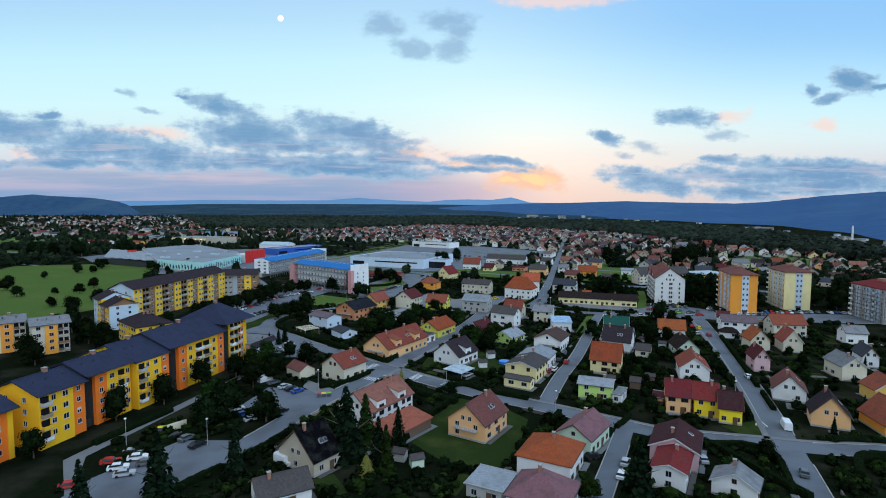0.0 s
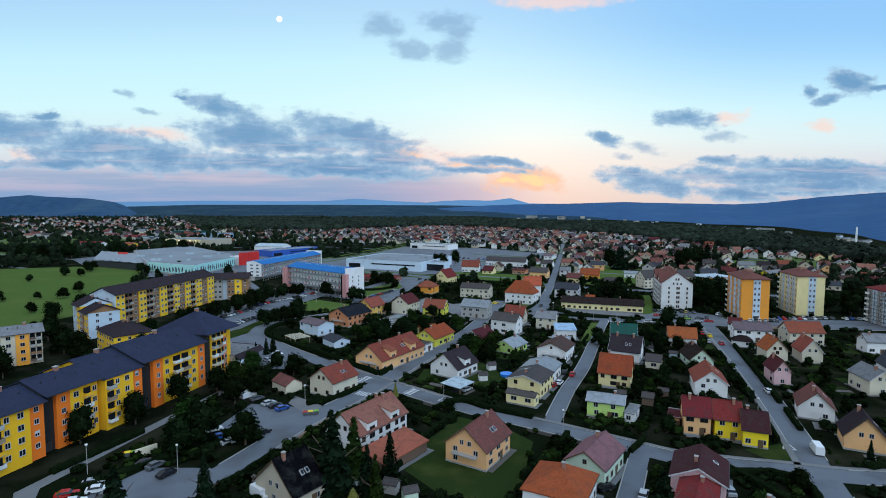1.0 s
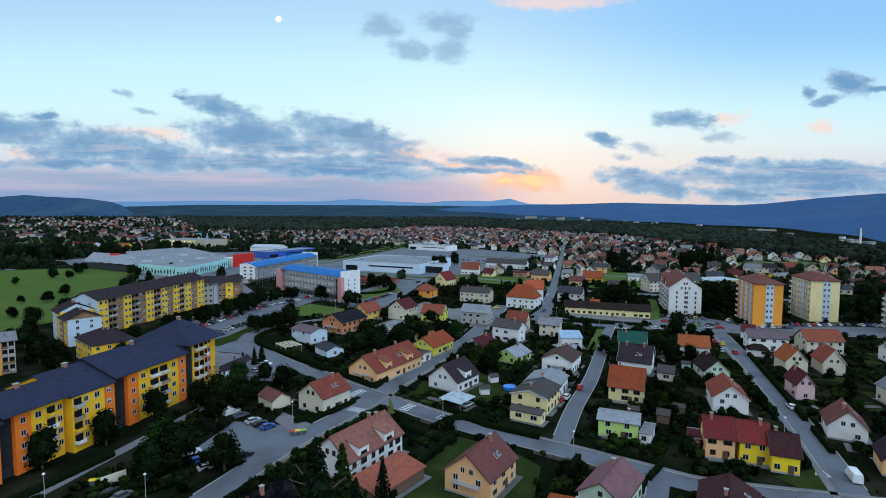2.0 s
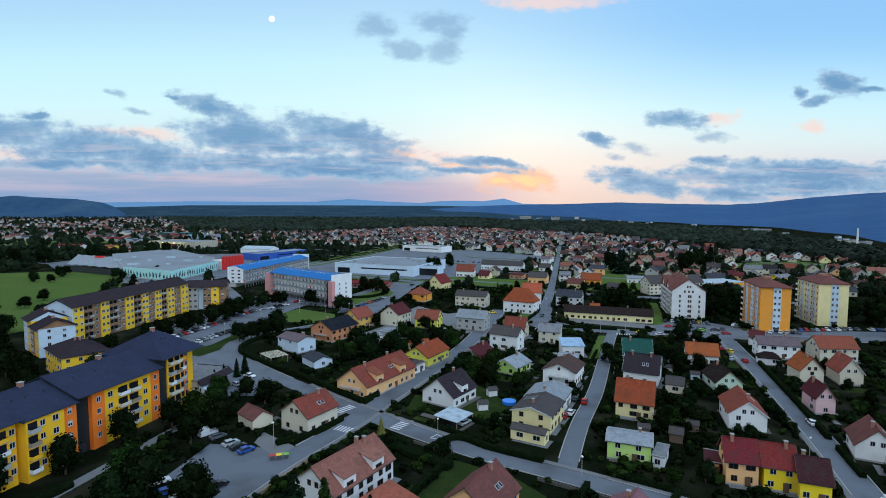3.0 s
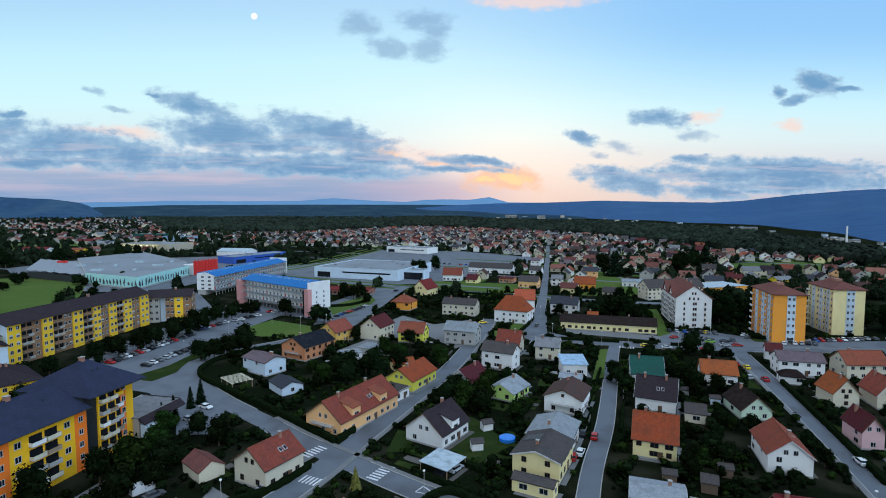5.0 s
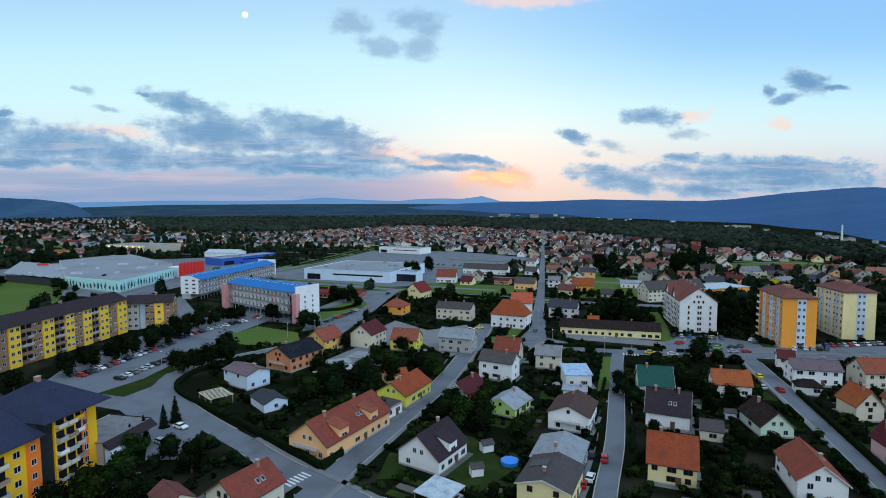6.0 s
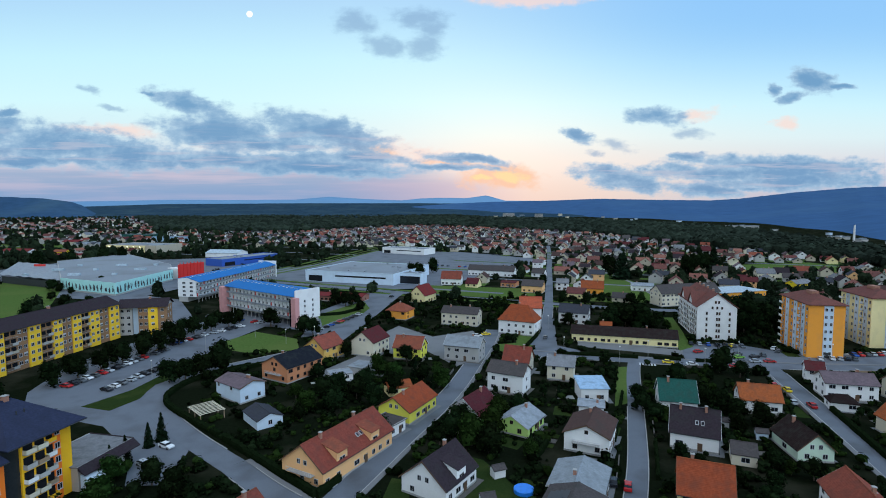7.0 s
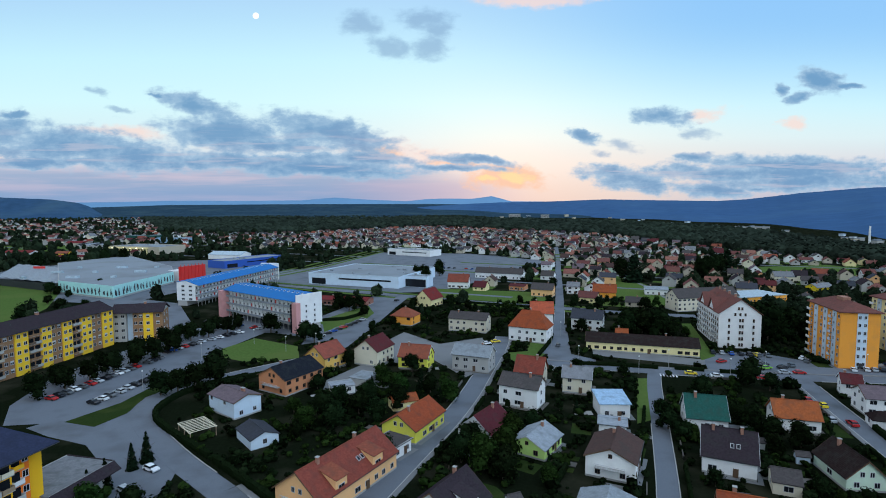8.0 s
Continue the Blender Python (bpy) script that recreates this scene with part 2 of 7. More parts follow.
ROOF_RGB = {"black": (0.006, 0.006, 0.008), "charcoal": (0.022, 0.026, 0.035), "slate": (0.07, 0.075, 0.095), "grey": (0.27, 0.28, 0.30), "greybrown": (0.105, 0.092, 0.092), "brown": (0.105, 0.062, 0.056), "umber": (0.056, 0.043, 0.052), "darkbrown": (0.038, 0.026, 0.025), "brownred": (0.22, 0.085, 0.075), "redbrown": (0.33, 0.092, 0.060), "redold": (0.36, 0.15, 0.115), "darkred": (0.23, 0.036, 0.040), "maroon": (0.135, 0.032, 0.037), "wine": (0.080, 0.030, 0.034), "mauve": (0.26, 0.13, 0.15), "purplegrey": (0.20, 0.15, 0.17), "red": (0.35, 0.09, 0.068), "brightred": (0.58, 0.12, 0.07), "orange": (0.42, 0.105, 0.042), "brick": (0.45, 0.14, 0.09), "green": (0.03, 0.13, 0.11), "greysheet": (0.26, 0.29, 0.32), "whitesheet": (0.42, 0.51, 0.57), "bluesheet": (0.30, 0.45, 0.60)}
WALL = {k: material("render_" + k, v, 0.85, 0.07, 0.25, 3.0, 0.08, dirty=0.16, dirt=(0.2, 0.19, 0.17), gloss=0.12, per_thing=0.06) for k, v in WALL_RGB.items()}
ROOF = {k: material("roof_" + k, v if "sheet" in k else tuple(q * 0.74 for q in v), 0.7 if "sheet" in k else 0.85, 0.5, 0.55, 2.2, 0.5, rows=0.0 if "sheet" in k else 0.13, dirty=0.46, dirt=(0.04, 0.045, 0.04), gloss=0.25 if "sheet" in k else 0.0 if max(v) < 0.06 else 0.05, per_thing=0.10) for k, v in ROOF_RGB.items()}
GLASS = bpy.data.materials.new("window_glass")
GLASS.use_nodes = True
gb = GLASS.node_tree.nodes["Principled BSDF"]
gb.inputs["Base Color"].default_value, gb.inputs["Roughness"].default_value = (0.012, 0.014, 0.018, 1), 0.10
gb.inputs["Specular IOR Level"].default_value = 0.3
FRAME_W = material("white_frame", (0.55, 0.56, 0.58), 0.5, 0.05, 0.5, 8, 0.02)
FRAME_B = material("brown_frame", (0.12, 0.07, 0.04), 0.6, 0.2, 0.5, 8, 0.05)
CONCRETE = material("concrete", (0.36, 0.36, 0.35), 0.9, 0.15, 0.3, 5, 0.2)
CHIMNEY = material("chimney_brick", (0.34, 0.17, 0.12), 0.9, 0.25, 1.0, 9, 0.3)
ASPHALT = material("asphalt", (0.135, 0.152, 0.178), 0.85, 0.16, 0.09, 2.5, 0.12, dirt=(0.05, 0.05, 0.05), dirty=0.6, gloss=0.2)
PAVING = material("paving", (0.17, 0.175, 0.18), 0.9, 0.12, 0.12, 3.0, 0.15, dirty=0.3)
GRAVEL = material("gravel_yard", (0.12, 0.11, 0.10), 0.95, 0.2, 0.2, 4.0, 0.3, dirty=0.4)
PAINT = material("road_paint", (0.66, 0.68, 0.70), 0.7, 0.18, 1.5, 8, 0.05, dirty=0.4)
TIMBER = material("timber", (0.32, 0.23, 0.15), 0.8, 0.2, 1.0, 12, 0.2)
DARKMETAL = material("dark_metal", (0.05, 0.055, 0.06), 0.5, 0.15, 1.0, 9, 0.05, metal=0.4)
LAWN = material("lawn", (0.024, 0.041, 0.012), 0.95, 0.35, 0.12, 2.0, 0.4, dirt=(0.10, 0.11, 0.03), dirty=0.3, gloss=0.0)
MEADOW = material("meadow_grass", (0.080, 0.130, 0.034), 0.95, 0.35, 0.03, 0.8, 0.4, dirt=(0.14, 0.15, 0.05), dirty=0.4, gloss=0.0)
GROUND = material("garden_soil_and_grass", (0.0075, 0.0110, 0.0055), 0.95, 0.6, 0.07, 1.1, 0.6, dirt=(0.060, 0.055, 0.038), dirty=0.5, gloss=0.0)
# Dark leaf, needle and hedge tones have the crowns' shade put into them.
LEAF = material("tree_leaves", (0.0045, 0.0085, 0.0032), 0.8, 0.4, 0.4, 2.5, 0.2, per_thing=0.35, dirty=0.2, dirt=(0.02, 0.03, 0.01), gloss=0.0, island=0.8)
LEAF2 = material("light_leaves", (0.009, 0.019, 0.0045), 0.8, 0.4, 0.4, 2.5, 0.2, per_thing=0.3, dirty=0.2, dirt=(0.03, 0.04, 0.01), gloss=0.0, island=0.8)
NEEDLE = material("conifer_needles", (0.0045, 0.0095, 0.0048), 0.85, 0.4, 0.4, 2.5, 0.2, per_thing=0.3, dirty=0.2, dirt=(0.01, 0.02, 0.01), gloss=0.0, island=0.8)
GOLDLEAF = material("yellow_green_leaves", (0.17, 0.17, 0.03), 0.8, 0.4, 0.4, 2.5, 0.2, dirty=0.2)
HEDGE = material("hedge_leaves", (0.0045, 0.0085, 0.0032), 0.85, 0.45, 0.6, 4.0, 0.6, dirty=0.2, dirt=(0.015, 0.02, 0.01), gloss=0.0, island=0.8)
BARK = material("bark", (0.10, 0.075, 0.055), 0.95, 0.3, 1.0, 9, 0.4)
# Far canopy lifted and greyed, so distance haze is put into its colour.
FOREST = material("hazed_forest_canopy", (0.017, 0.024, 0.018), 0.95, 0.5, 0.004, 0.10, 0.2, dirt=(0.036, 0.054, 0.034), dirty=0.4, gloss=0.0, island=0.45)
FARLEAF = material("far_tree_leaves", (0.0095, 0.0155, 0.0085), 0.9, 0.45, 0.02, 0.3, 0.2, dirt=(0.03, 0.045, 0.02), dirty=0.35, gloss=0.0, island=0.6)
# Distant ridges and plain: blue haze of distance is put into the base colours.
FARWOOD = material("hazed_far_woods", (0.028, 0.058, 0.086), 1.0, 0.5, 0.005, 0.03, 0.0, dirt=(0.07, 0.11, 0.11), dirty=0.4, gloss=0.0)
HILL = material("hazed_wooded_mountain", (0.048, 0.110, 0.225), 1.0, 0.24, 0.0022, 0.018, 0.0, dirt=(0.085, 0.165, 0.25), dirty=0.30, gloss=0.0)
HILLWEST = material("hazed_wooded_hill", (0.035, 0.080, 0.148), 1.0, 0.34, 0.0030, 0.022, 0.0, dirt=(0.10, 0.17, 0.19), dirty=0.34, gloss=0.0)
HILLFAR = material("hazed_far_mountain", (0.16, 0.30, 0.46), 1.0, 0.10, 0.001, 0.006, 0.0, dirty=0.0, gloss=0.0)
BLUEROOF = material("blue_sheet_roof", (0.018, 0.155, 0.42), 0.75, 0.12, 0.3, 3, 0.1, dirty=0.2, gloss=0.1)
REDPANEL = material("red_panel", (0.62, 0.035, 0.03), 0.5, 0.08, 0.4, 3, 0.05, dirty=0.1)
BLUEPANEL = material("blue_panel", (0.03, 0.10, 0.42), 0.5, 0.08, 0.4, 3, 0.05, dirty=0.1)
TEAL = material("turquoise_panel", (0.42, 0.74, 0.70), 0.6, 0.06, 0.3, 3, 0.05, dirty=0.08)
ROOFDECK = material("flat_roof_membrane", (0.205, 0.235, 0.265), 0.75, 0.14, 0.035, 0.9, 0.1, dirt=(0.10, 0.10, 0.10), dirty=0.5)
NAVYROOF = material("dark_blue_tile_roof", (0.026, 0.033, 0.066), 0.75, 0.4, 0.3, 2.2, 0.4, rows=0.13, dirty=0.4, dirt=(0.012, 0.014, 0.022), gloss=0.10)
DARKGLASS = material("dark_glazed_stairwell", (0.025, 0.03, 0.032), 0.15, 0.3, 0.5, 2, 0.02, dirty=0.1)
BLOCKYEL = material("deep_yellow_render", (0.95, 0.50, 0.016), 0.85, 0.06, 0.25, 3.0, 0.06, dirty=0.1, dirt=(0.4, 0.25, 0.1))
BLOCKORG = material("deep_orange_render", (0.95, 0.20, 0.018), 0.85, 0.06, 0.25, 3.0, 0.06, dirty=0.1, dirt=(0.4, 0.15, 0.1))
TAN = material("tan_render", (0.30, 0.165, 0.085), 0.85, 0.08, 0.25, 3.0, 0.06, dirty=0.12)
PINKTILE = material("pink_panel", (0.62, 0.30, 0.29), 0.8, 0.08, 0.3, 3.0, 0.06, dirty=0.15)
POOL = material("pool_blue", (0.02, 0.22, 0.75), 0.3, 0.1, 1.0, 4, 0.02)
TYRE = material("tyre_rubber", (0.02, 0.02, 0.02), 0.9, 0.2, 1, 9, 0.1)
CARPAINT = {k: material("car_paint_" + k, v, 0.25, 0.03, 0.6, 9, 0.0, dirty=0.05) for k, v in {"white": (0.72, 0.74, 0.76), "silver": (0.40, 0.43, 0.46), "black": (0.015, 0.016, 0.02), "grey": (0.10, 0.11, 0.12), "blue": (0.02, 0.08, 0.32), "red": (0.42, 0.02, 0.02), "green": (0.18, 0.42, 0.05), "yellow": (0.75, 0.55, 0.03)}.items()}


# ---- mesh helpers ----
class Shape:
    """Vertices and faces gathered piece by piece into one mesh."""

    def __init__(self):
        self.v, self.f = [], []

    def add(self, verts, faces):
        k = len(self.v)
        self.v += [tuple(p) for p in verts]
        self.f += [tuple(i + k for i in q) for q in faces]
        return self

    def box(self, x0, y0, z0, x1, y1, z1):
        return self.add([(x0, y0, z0), (x1, y0, z0), (x1, y1, z0), (x0, y1, z0), (x0, y0, z1), (x1, y0, z1), (x1, y1, z1), (x0, y1, z1)],
                        [(0, 3, 2, 1), (4, 5, 6, 7), (0, 1, 5, 4), (1, 2, 6, 5), (2, 3, 7, 6), (3, 0, 4, 7)])

    def prism_x(self, profile, x0, x1):
        """A convex (y, z) outline, counter-clockwise seen from +x, drawn out along x."""
        n = len(profile)
        vs = [(x0, y, z) for y, z in profile] + [(x1, y, z) for y, z in profile]
        fs = [(i, (i + 1) % n, n + (i + 1) % n, n + i) for i in range(n)]
        return self.add(vs, fs + [tuple(range(n - 1, -1, -1)), tuple(range(n, 2 * n))])

    def tube(self, x, y, z0, z1, r0, r1, n=8):
        vs = [(x + r * math.cos(2 * math.pi * i / n), y + r * math.sin(2 * math.pi * i / n), z) for z, r in ((z0, r0), (z1, r1)) for i in range(n)]
        return self.add(vs, [(i, (i + 1) % n, n + (i + 1) % n, n + i) for i in range(n)] + [tuple(range(n - 1, -1, -1)), tuple(range(n, 2 * n))])

    def mesh(self, name, mat):
        me = bpy.data.meshes.new(name)
        me.from_pydata(self.v, [], self.f)
        me.materials.append(mat)
        me.validate()
        me.update()
        return me


def part(name, data, parent, label="", at=None):
    ob = new(name, data)
    ob.parent = parent
    if at is not None:
        ob.matrix_basis = at
    if label:
        ob["label"] = label
    return ob


def thing(name, x, y, yaw, label, category, group="", kind="", z=0.0):
    e = new(name)
    e.matrix_basis = pose(x, y, z, 0, 0, yaw)
    return tagged(e, label, category, group, kind)


CACHE = {}


def window_meshes(w, h, brown=False):
    key = (w, h, brown)
    if key not in CACHE:
        b, s = 0.075, Shape()
        for y in (-0.05, 0.05):
            s.v += [(-w / 2, y, 0), (w / 2, y, 0), (w / 2, y, h), (-w / 2, y, h), (-w / 2 + b, y, b), (w / 2 - b, y, b), (w / 2 - b, y, h - b), (-w / 2 + b, y, h - b)]
        for k in range(4):
            n = (k + 1) % 4
            s.f += [(k, n, 4 + n, 4 + k), (8 + k, 12 + k, 12 + n, 8 + n), (k, 8 + k, 8 + n, n), (4 + k, 4 + n, 12 + n, 12 + k)]
        s.box(-0.035, -0.04, b, 0.035, 0.04, h - b)
        p = Shape().box(-w / 2 + b, -0.02, b, -0.036, 0.03, h - b).box(0.036, -0.02, b, w / 2 - b, 0.03, h - b)
        CACHE[key] = (s.mesh("window_frame", FRAME_B if brown else FRAME_W), p.mesh("pane", GLASS))
    return CACHE[key]


def flat_window(parent, x, y, z, turn, w=1.2, h=1.35, brown=False):
    """A framed two-leaf window in one piece, its glass set back in the frame, some with a blind half down, for the many windows of the flats."""
    blind = (0.0, 0.0, 0.0, 0.45, 0.0, 0.0, 0.0)[int(abs(x * 7.3 + y * 3.1 + z * 11.7)) % 7]
    key = ("flat", w, h, brown, blind)
    if key not in CACHE:
        b, s = 0.07, Shape()
        for d in (-0.05, 0.03):
            s.v += [(-w / 2, d, 0), (w / 2, d, 0), (w / 2, d, h), (-w / 2, d, h), (-w / 2 + b, d, b), (w / 2 - b, d, b), (w / 2 - b, d, h - b), (-w / 2 + b, d, h - b)]
        for k in range(4):
            n = (k + 1) % 4
            s.f += [(k, n, 4 + n, 4 + k), (k, 8 + k, 8 + n, n), (4 + k, 4 + n, 12 + n, 12 + k)]
        s.f.append((12, 13, 14, 15))
        s.box(-0.03, -0.045, b, 0.03, 0.028, h - b)
        if blind:
            s.box(-w / 2 + b, -0.02, h - b - (h - 2 * b) * blind, w / 2 - b, 0.02, h - b)
        s.box(-w / 2 - 0.06, -0.14, -0.06, w / 2 + 0.06, -0.051, -0.004)
        me = s.mesh("window", FRAME_B if brown else FRAME_W)
        me.materials.append(GLASS)
        me.polygons[12].material_index = 1
        # the pane sits just before the wall
        for v in me.vertices:
            v.co.y -= 0.035
        CACHE[key] = me
    return part("window", CACHE[key], parent, at=pose(x, y, z, 0, 0, turn))


def window(parent, x, y, z, turn, w=1.2, h=1.35, brown=False):
    """A framed window with its pane, on a wall whose outside lies at turn degrees from -y."""
    fr, pn = window_meshes(w, h, brown)
    ob = part("window", fr, parent, at=pose(x, y, z, 0, 0, turn))
    part("pane", pn, ob)
    return ob


def door(parent, x, y, z, turn, w=1.0, h=2.1, mat=None):
    key = ("door", w, h, mat.name if mat else "")
    if key not in CACHE:
        s = Shape().box(-w / 2, -0.05, 0, w / 2, 0.04, h).box(-w / 2 - 0.08, -0.03, 0, -w / 2 - 0.002, 0.04, h + 0.08).box(w / 2 + 0.002, -0.03, 0, w / 2 + 0.08, 0.04, h + 0.08)
        k = Shape().box(w / 2 - 0.2, -0.1, 1.0, w / 2 - 0.1, -0.052, 1.06)
        CACHE[key] = (s.mesh("door", mat or FRAME_B), k.mesh("handle", DARKMETAL))
    ob = part("door", CACHE[key][0], parent, at=pose(x, y, z, 0, 0, turn))
    part("handle", CACHE[key][1], ob)
    return ob


def sheet(name, pts, z, mat, label, category, kind="structure", thick=0.0):
    """A flat polygon on the ground (a yard, a lawn), with a skirt down to the ground."""
    n = len(pts)
    s = Shape().add([(x, y, z) for x, y in pts] + [(x, y, -0.05) for x, y in pts], [tuple(range(n))] + [(i, n + i, n + (i + 1) % n, (i + 1) % n) for i in range(n)])
    ob = new(name, s.mesh(name, mat))
    bm = bmesh.new()
    bm.from_mesh(ob.data)
    bmesh.ops.recalc_face_normals(bm, faces=bm.faces)
    bm.to_mesh(ob.data)
    bm.free()
    return tagged(ob, label, category, kind=kind)


def offset_line(pts, d):
    """The polyline moved d metres to its right."""
    out = []
    for i, p in enumerate(pts):
        a, b = Vector(pts[max(i - 1, 0)]), Vector(pts[min(i + 1, len(pts) - 1)])
        t = (b - a).normalized()
        out.append((p[0] + t.y * d, p[1] - t.x * d))
    return out


def smooth_line(pts, step=4.0):
    """A Catmull-Rom line through the points."""
    P = [Vector(p) for p in pts]
    P = [2 * P[0] - P[1]] + P + [2 * P[-1] - P[-2]]
    out = []
    for i in range(1, len(P) - 2):
        n = max(2, int((P[i + 1] - P[i]).length / step))
        for k in range(n):
            t = k / n
            a, b, c, d = P[i - 1:i + 3]
            q = 0.5 * ((2 * b) + (c - a) * t + (2 * a - 5 * b + 4 * c - d) * t * t + (3 * b - a - 3 * c + d) * t ** 3)
            out.append((q.x, q.y))
    out.append((P[-2].x, P[-2].y))
    return out


def ribbon(line, d0, d1, z0, z1):
    """A strip between two offsets of a line, its top at z1 and its sides going down to z0."""
    s = Shape()
    a, b = offset_line(line, d0), offset_line(line, d1)
    n = len(line)
    s.v = [(*p, z1) for p in a] + [(*p, z1) for p in b] + [(*p, z0) for p in a] + [(*p, z0) for p in b]
    for i in range(n - 1):
        s.f += [(i, n + i, n + i + 1, i + 1), (2 * n + i, i, i + 1, 2 * n + i + 1), (n + i, 3 * n + i, 3 * n + i + 1, n + i + 1)]
    return s


ROADS = []          # (line, half width) kept clear of planting
CLEAR = []          # polygons kept clear of planting
BUILT = []          # (x, y, yaw, half length, half width) of the houses


def road(pts, width, z, label, walks=(), mark=False):
    line = smooth_line(pts)
    ROADS.append((line, width / 2 + 1.2))
    ob = tagged(new("road", ribbon(line, -width / 2, width / 2, -0.05, z).mesh("road", ASPHALT)), label, "road", kind="structure")
    for side in walks:
        d0, d1 = sorted((side * (width / 2 + 0.01), side * (width / 2 + 1.5)))
        tagged(new("pavement", ribbon(line, d0, d1, -0.05, 0.15).mesh("pavement", PAVING)), "grey paved footway with a raised kerb", "pavement", kind="structure")
    return line


# ---- ground, far hills, roads ----
def ground_sheet():
    xs = np.concatenate([np.linspace(-4700, -700, 9), np.linspace(-600, 600, 25), np.linspace(700, 4700, 9)])
    ys = np.concatenate([np.linspace(-4700, -400, 7), np.linspace(-300, 900, 25), np.linspace(1000, 4700, 9)])
    nx, ny = len(xs), len(ys)
    s = Shape()
    s.v = [(float(x), float(y), 0.0) for y in ys for x in xs]
    s.f = [(j * nx + i, j * nx + i + 1, (j + 1) * nx + i + 1, (j + 1) * nx + i) for j in range(ny - 1) for i in range(nx - 1)]
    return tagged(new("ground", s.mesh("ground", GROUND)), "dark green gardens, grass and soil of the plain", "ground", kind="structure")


ground_sheet()


def hill_range(name, dist, profile, mat, label, depth=500, lean=(1.0, 0.0)):
    """A ridge across the distance. profile: (bearing tangent, crest height) along it; it falls away to both sides."""
    s = Shape()
    us = np.linspace(profile[0][0], profile[-1][0], 220)
    hs = np.interp(us, [p[0] for p in profile], [p[1] for p in profile])
    steps = ((-1.0, 0.0), (-0.85, 0.10), (-0.7, 0.24), (-0.55, 0.40), (-0.4, 0.58), (-0.25, 0.76), (-0.1, 0.92), (0.0, 1.0), (0.4, 0.3))
    for k, (back, frac) in enumerate((depth * q, r) for q, r in steps):
        for u, h in zip(us, hs):
            d = dist + back * (min(1.6, max(0.3, lean[0] + lean[1] * u)) + (noise.noise(Vector((u * 9, 5.0, dist * 0.1))) * 0.16 if back < 0 else 0))
            inner = min(1.0, 4 * frac * (1.0 - frac)) if k < 8 else 0.0
            bumpy = noise.noise(Vector((u * 22 + back * 0.002, k * 0.5, dist * 0.01))) * 0.12 * inner + noise.noise(Vector((u * 60, k * 1.1, 3))) * (0.04 * inner + 0.015)
            s.v.append((u * d, d, max(0.0, h * frac * (1 + bumpy)) - (8 if frac == 0 else 0)))
    n = len(us)
    s.f = [(k * n + i, k * n + i + 1, (k + 1) * n + i + 1, (k + 1) * n + i) for k in range(len(steps) - 1) for i in range(n - 1)]
    me = s.mesh(name, mat)
    for p in me.polygons:
        p.use_smooth = True
    return tagged(new(name, me), label, "hill", kind="structure")


# The blue of these ridges is distance haze painted into their materials.
hill_range("backdrop_far_mountains", 4550, [(-1.3, 96), (-0.75, 98), (-0.55, 104), (-0.45, 112), (-0.3, 110), (-0.22, 112), (-0.16, 134), (-0.1, 116), (-0.03, 102), (0.0, 116), (0.04, 124), (0.09, 120), (0.125, 142), (0.16, 98), (0.3, 90), (1.3, 90)], HILLFAR, "mountains along the horizon in painted pale blue haze")
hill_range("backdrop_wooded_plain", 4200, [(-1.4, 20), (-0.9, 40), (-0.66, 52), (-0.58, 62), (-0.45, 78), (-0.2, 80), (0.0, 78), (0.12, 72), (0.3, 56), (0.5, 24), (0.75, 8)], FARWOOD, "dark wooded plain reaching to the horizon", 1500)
hill_range("backdrop_hill_west", 3300, [(-1.6, 60), (-1.1, 122), (-0.95, 116), (-0.83, 110), (-0.79, 122), (-0.762, 130), (-0.73, 120), (-0.688, 114), (-0.655, 110), (-0.63, 100), (-0.605, 88), (-0.588, 68), (-0.572, 34), (-0.555, 4)], HILLWEST, "dark wooded hill above the plain in painted blue haze", 420)
hill_range("backdrop_mountain_east", 3700, [(-0.14, 10), (0.0, 56), (0.07, 74), (0.14, 84), (0.22, 88), (0.33, 102), (0.44, 94), (0.54, 88), (0.60, 100), (0.65, 120), (0.70, 140), (0.75, 154), (0.82, 174), (0.87, 180), (0.92, 172), (1.05, 130), (1.3, 60)], HILL, "dark wooded mountain beyond the town in painted blue haze", 1900, (-0.04, 1.86))

Z = 0.02
R1 = road([(-66, 96), (-58.8, 111.2), (-49.2, 127.7), (-37.9, 156.3), (-25.9, 179.1), (-14.2, 205.0), (-2.0, 232.0), (5.5, 248.0), (14, 270.0), (22.5, 297.0), (33, 331.0), (38, 352.0)], 6.6, Z, "grey asphalt street running between the houses", walks=(1,))
R2 = road([(-45, 214.5), (-34, 203), (-24, 194), (-14, 185.5), (-4.7, 177.5), (11.6, 165), (29.3, 154.0), (47.1, 142.5), (55, 137), (66, 133.4), (80.0, 130.2), (92, 127.2), (107.1, 125.8), (128, 123)], 6.4, Z + 0.004, "grey asphalt cross street with zebra crossings", walks=(-1,))
R2B = road([(-45, 214.5), (-61.5, 230.5), (-77, 248.0), (-87, 263.0), (-88.5, 276), (-82, 288), (-72, 298.0), (-56.7, 311.4), (-45.2, 321.3), (-40, 334)], 6.6, Z + 0.008, "grey asphalt street curving round a hedged plot")
R3 = road([(30.6, 156.9), (40.5, 182), (52.5, 208.0), (66, 242), (79, 276), (88.0, 297.0)], 4.6, Z + 0.012, "narrow grey asphalt street between gardens")
R4 = road([(43.2, 309.5), (56, 305.0), (76.3, 299.0), (105.2, 291.0), (133.8, 285.5), (152.2, 282.1), (200, 276), (260, 270)], 8.0, Z + 0.016, "grey asphalt main street beside the low school", walks=(-1,))
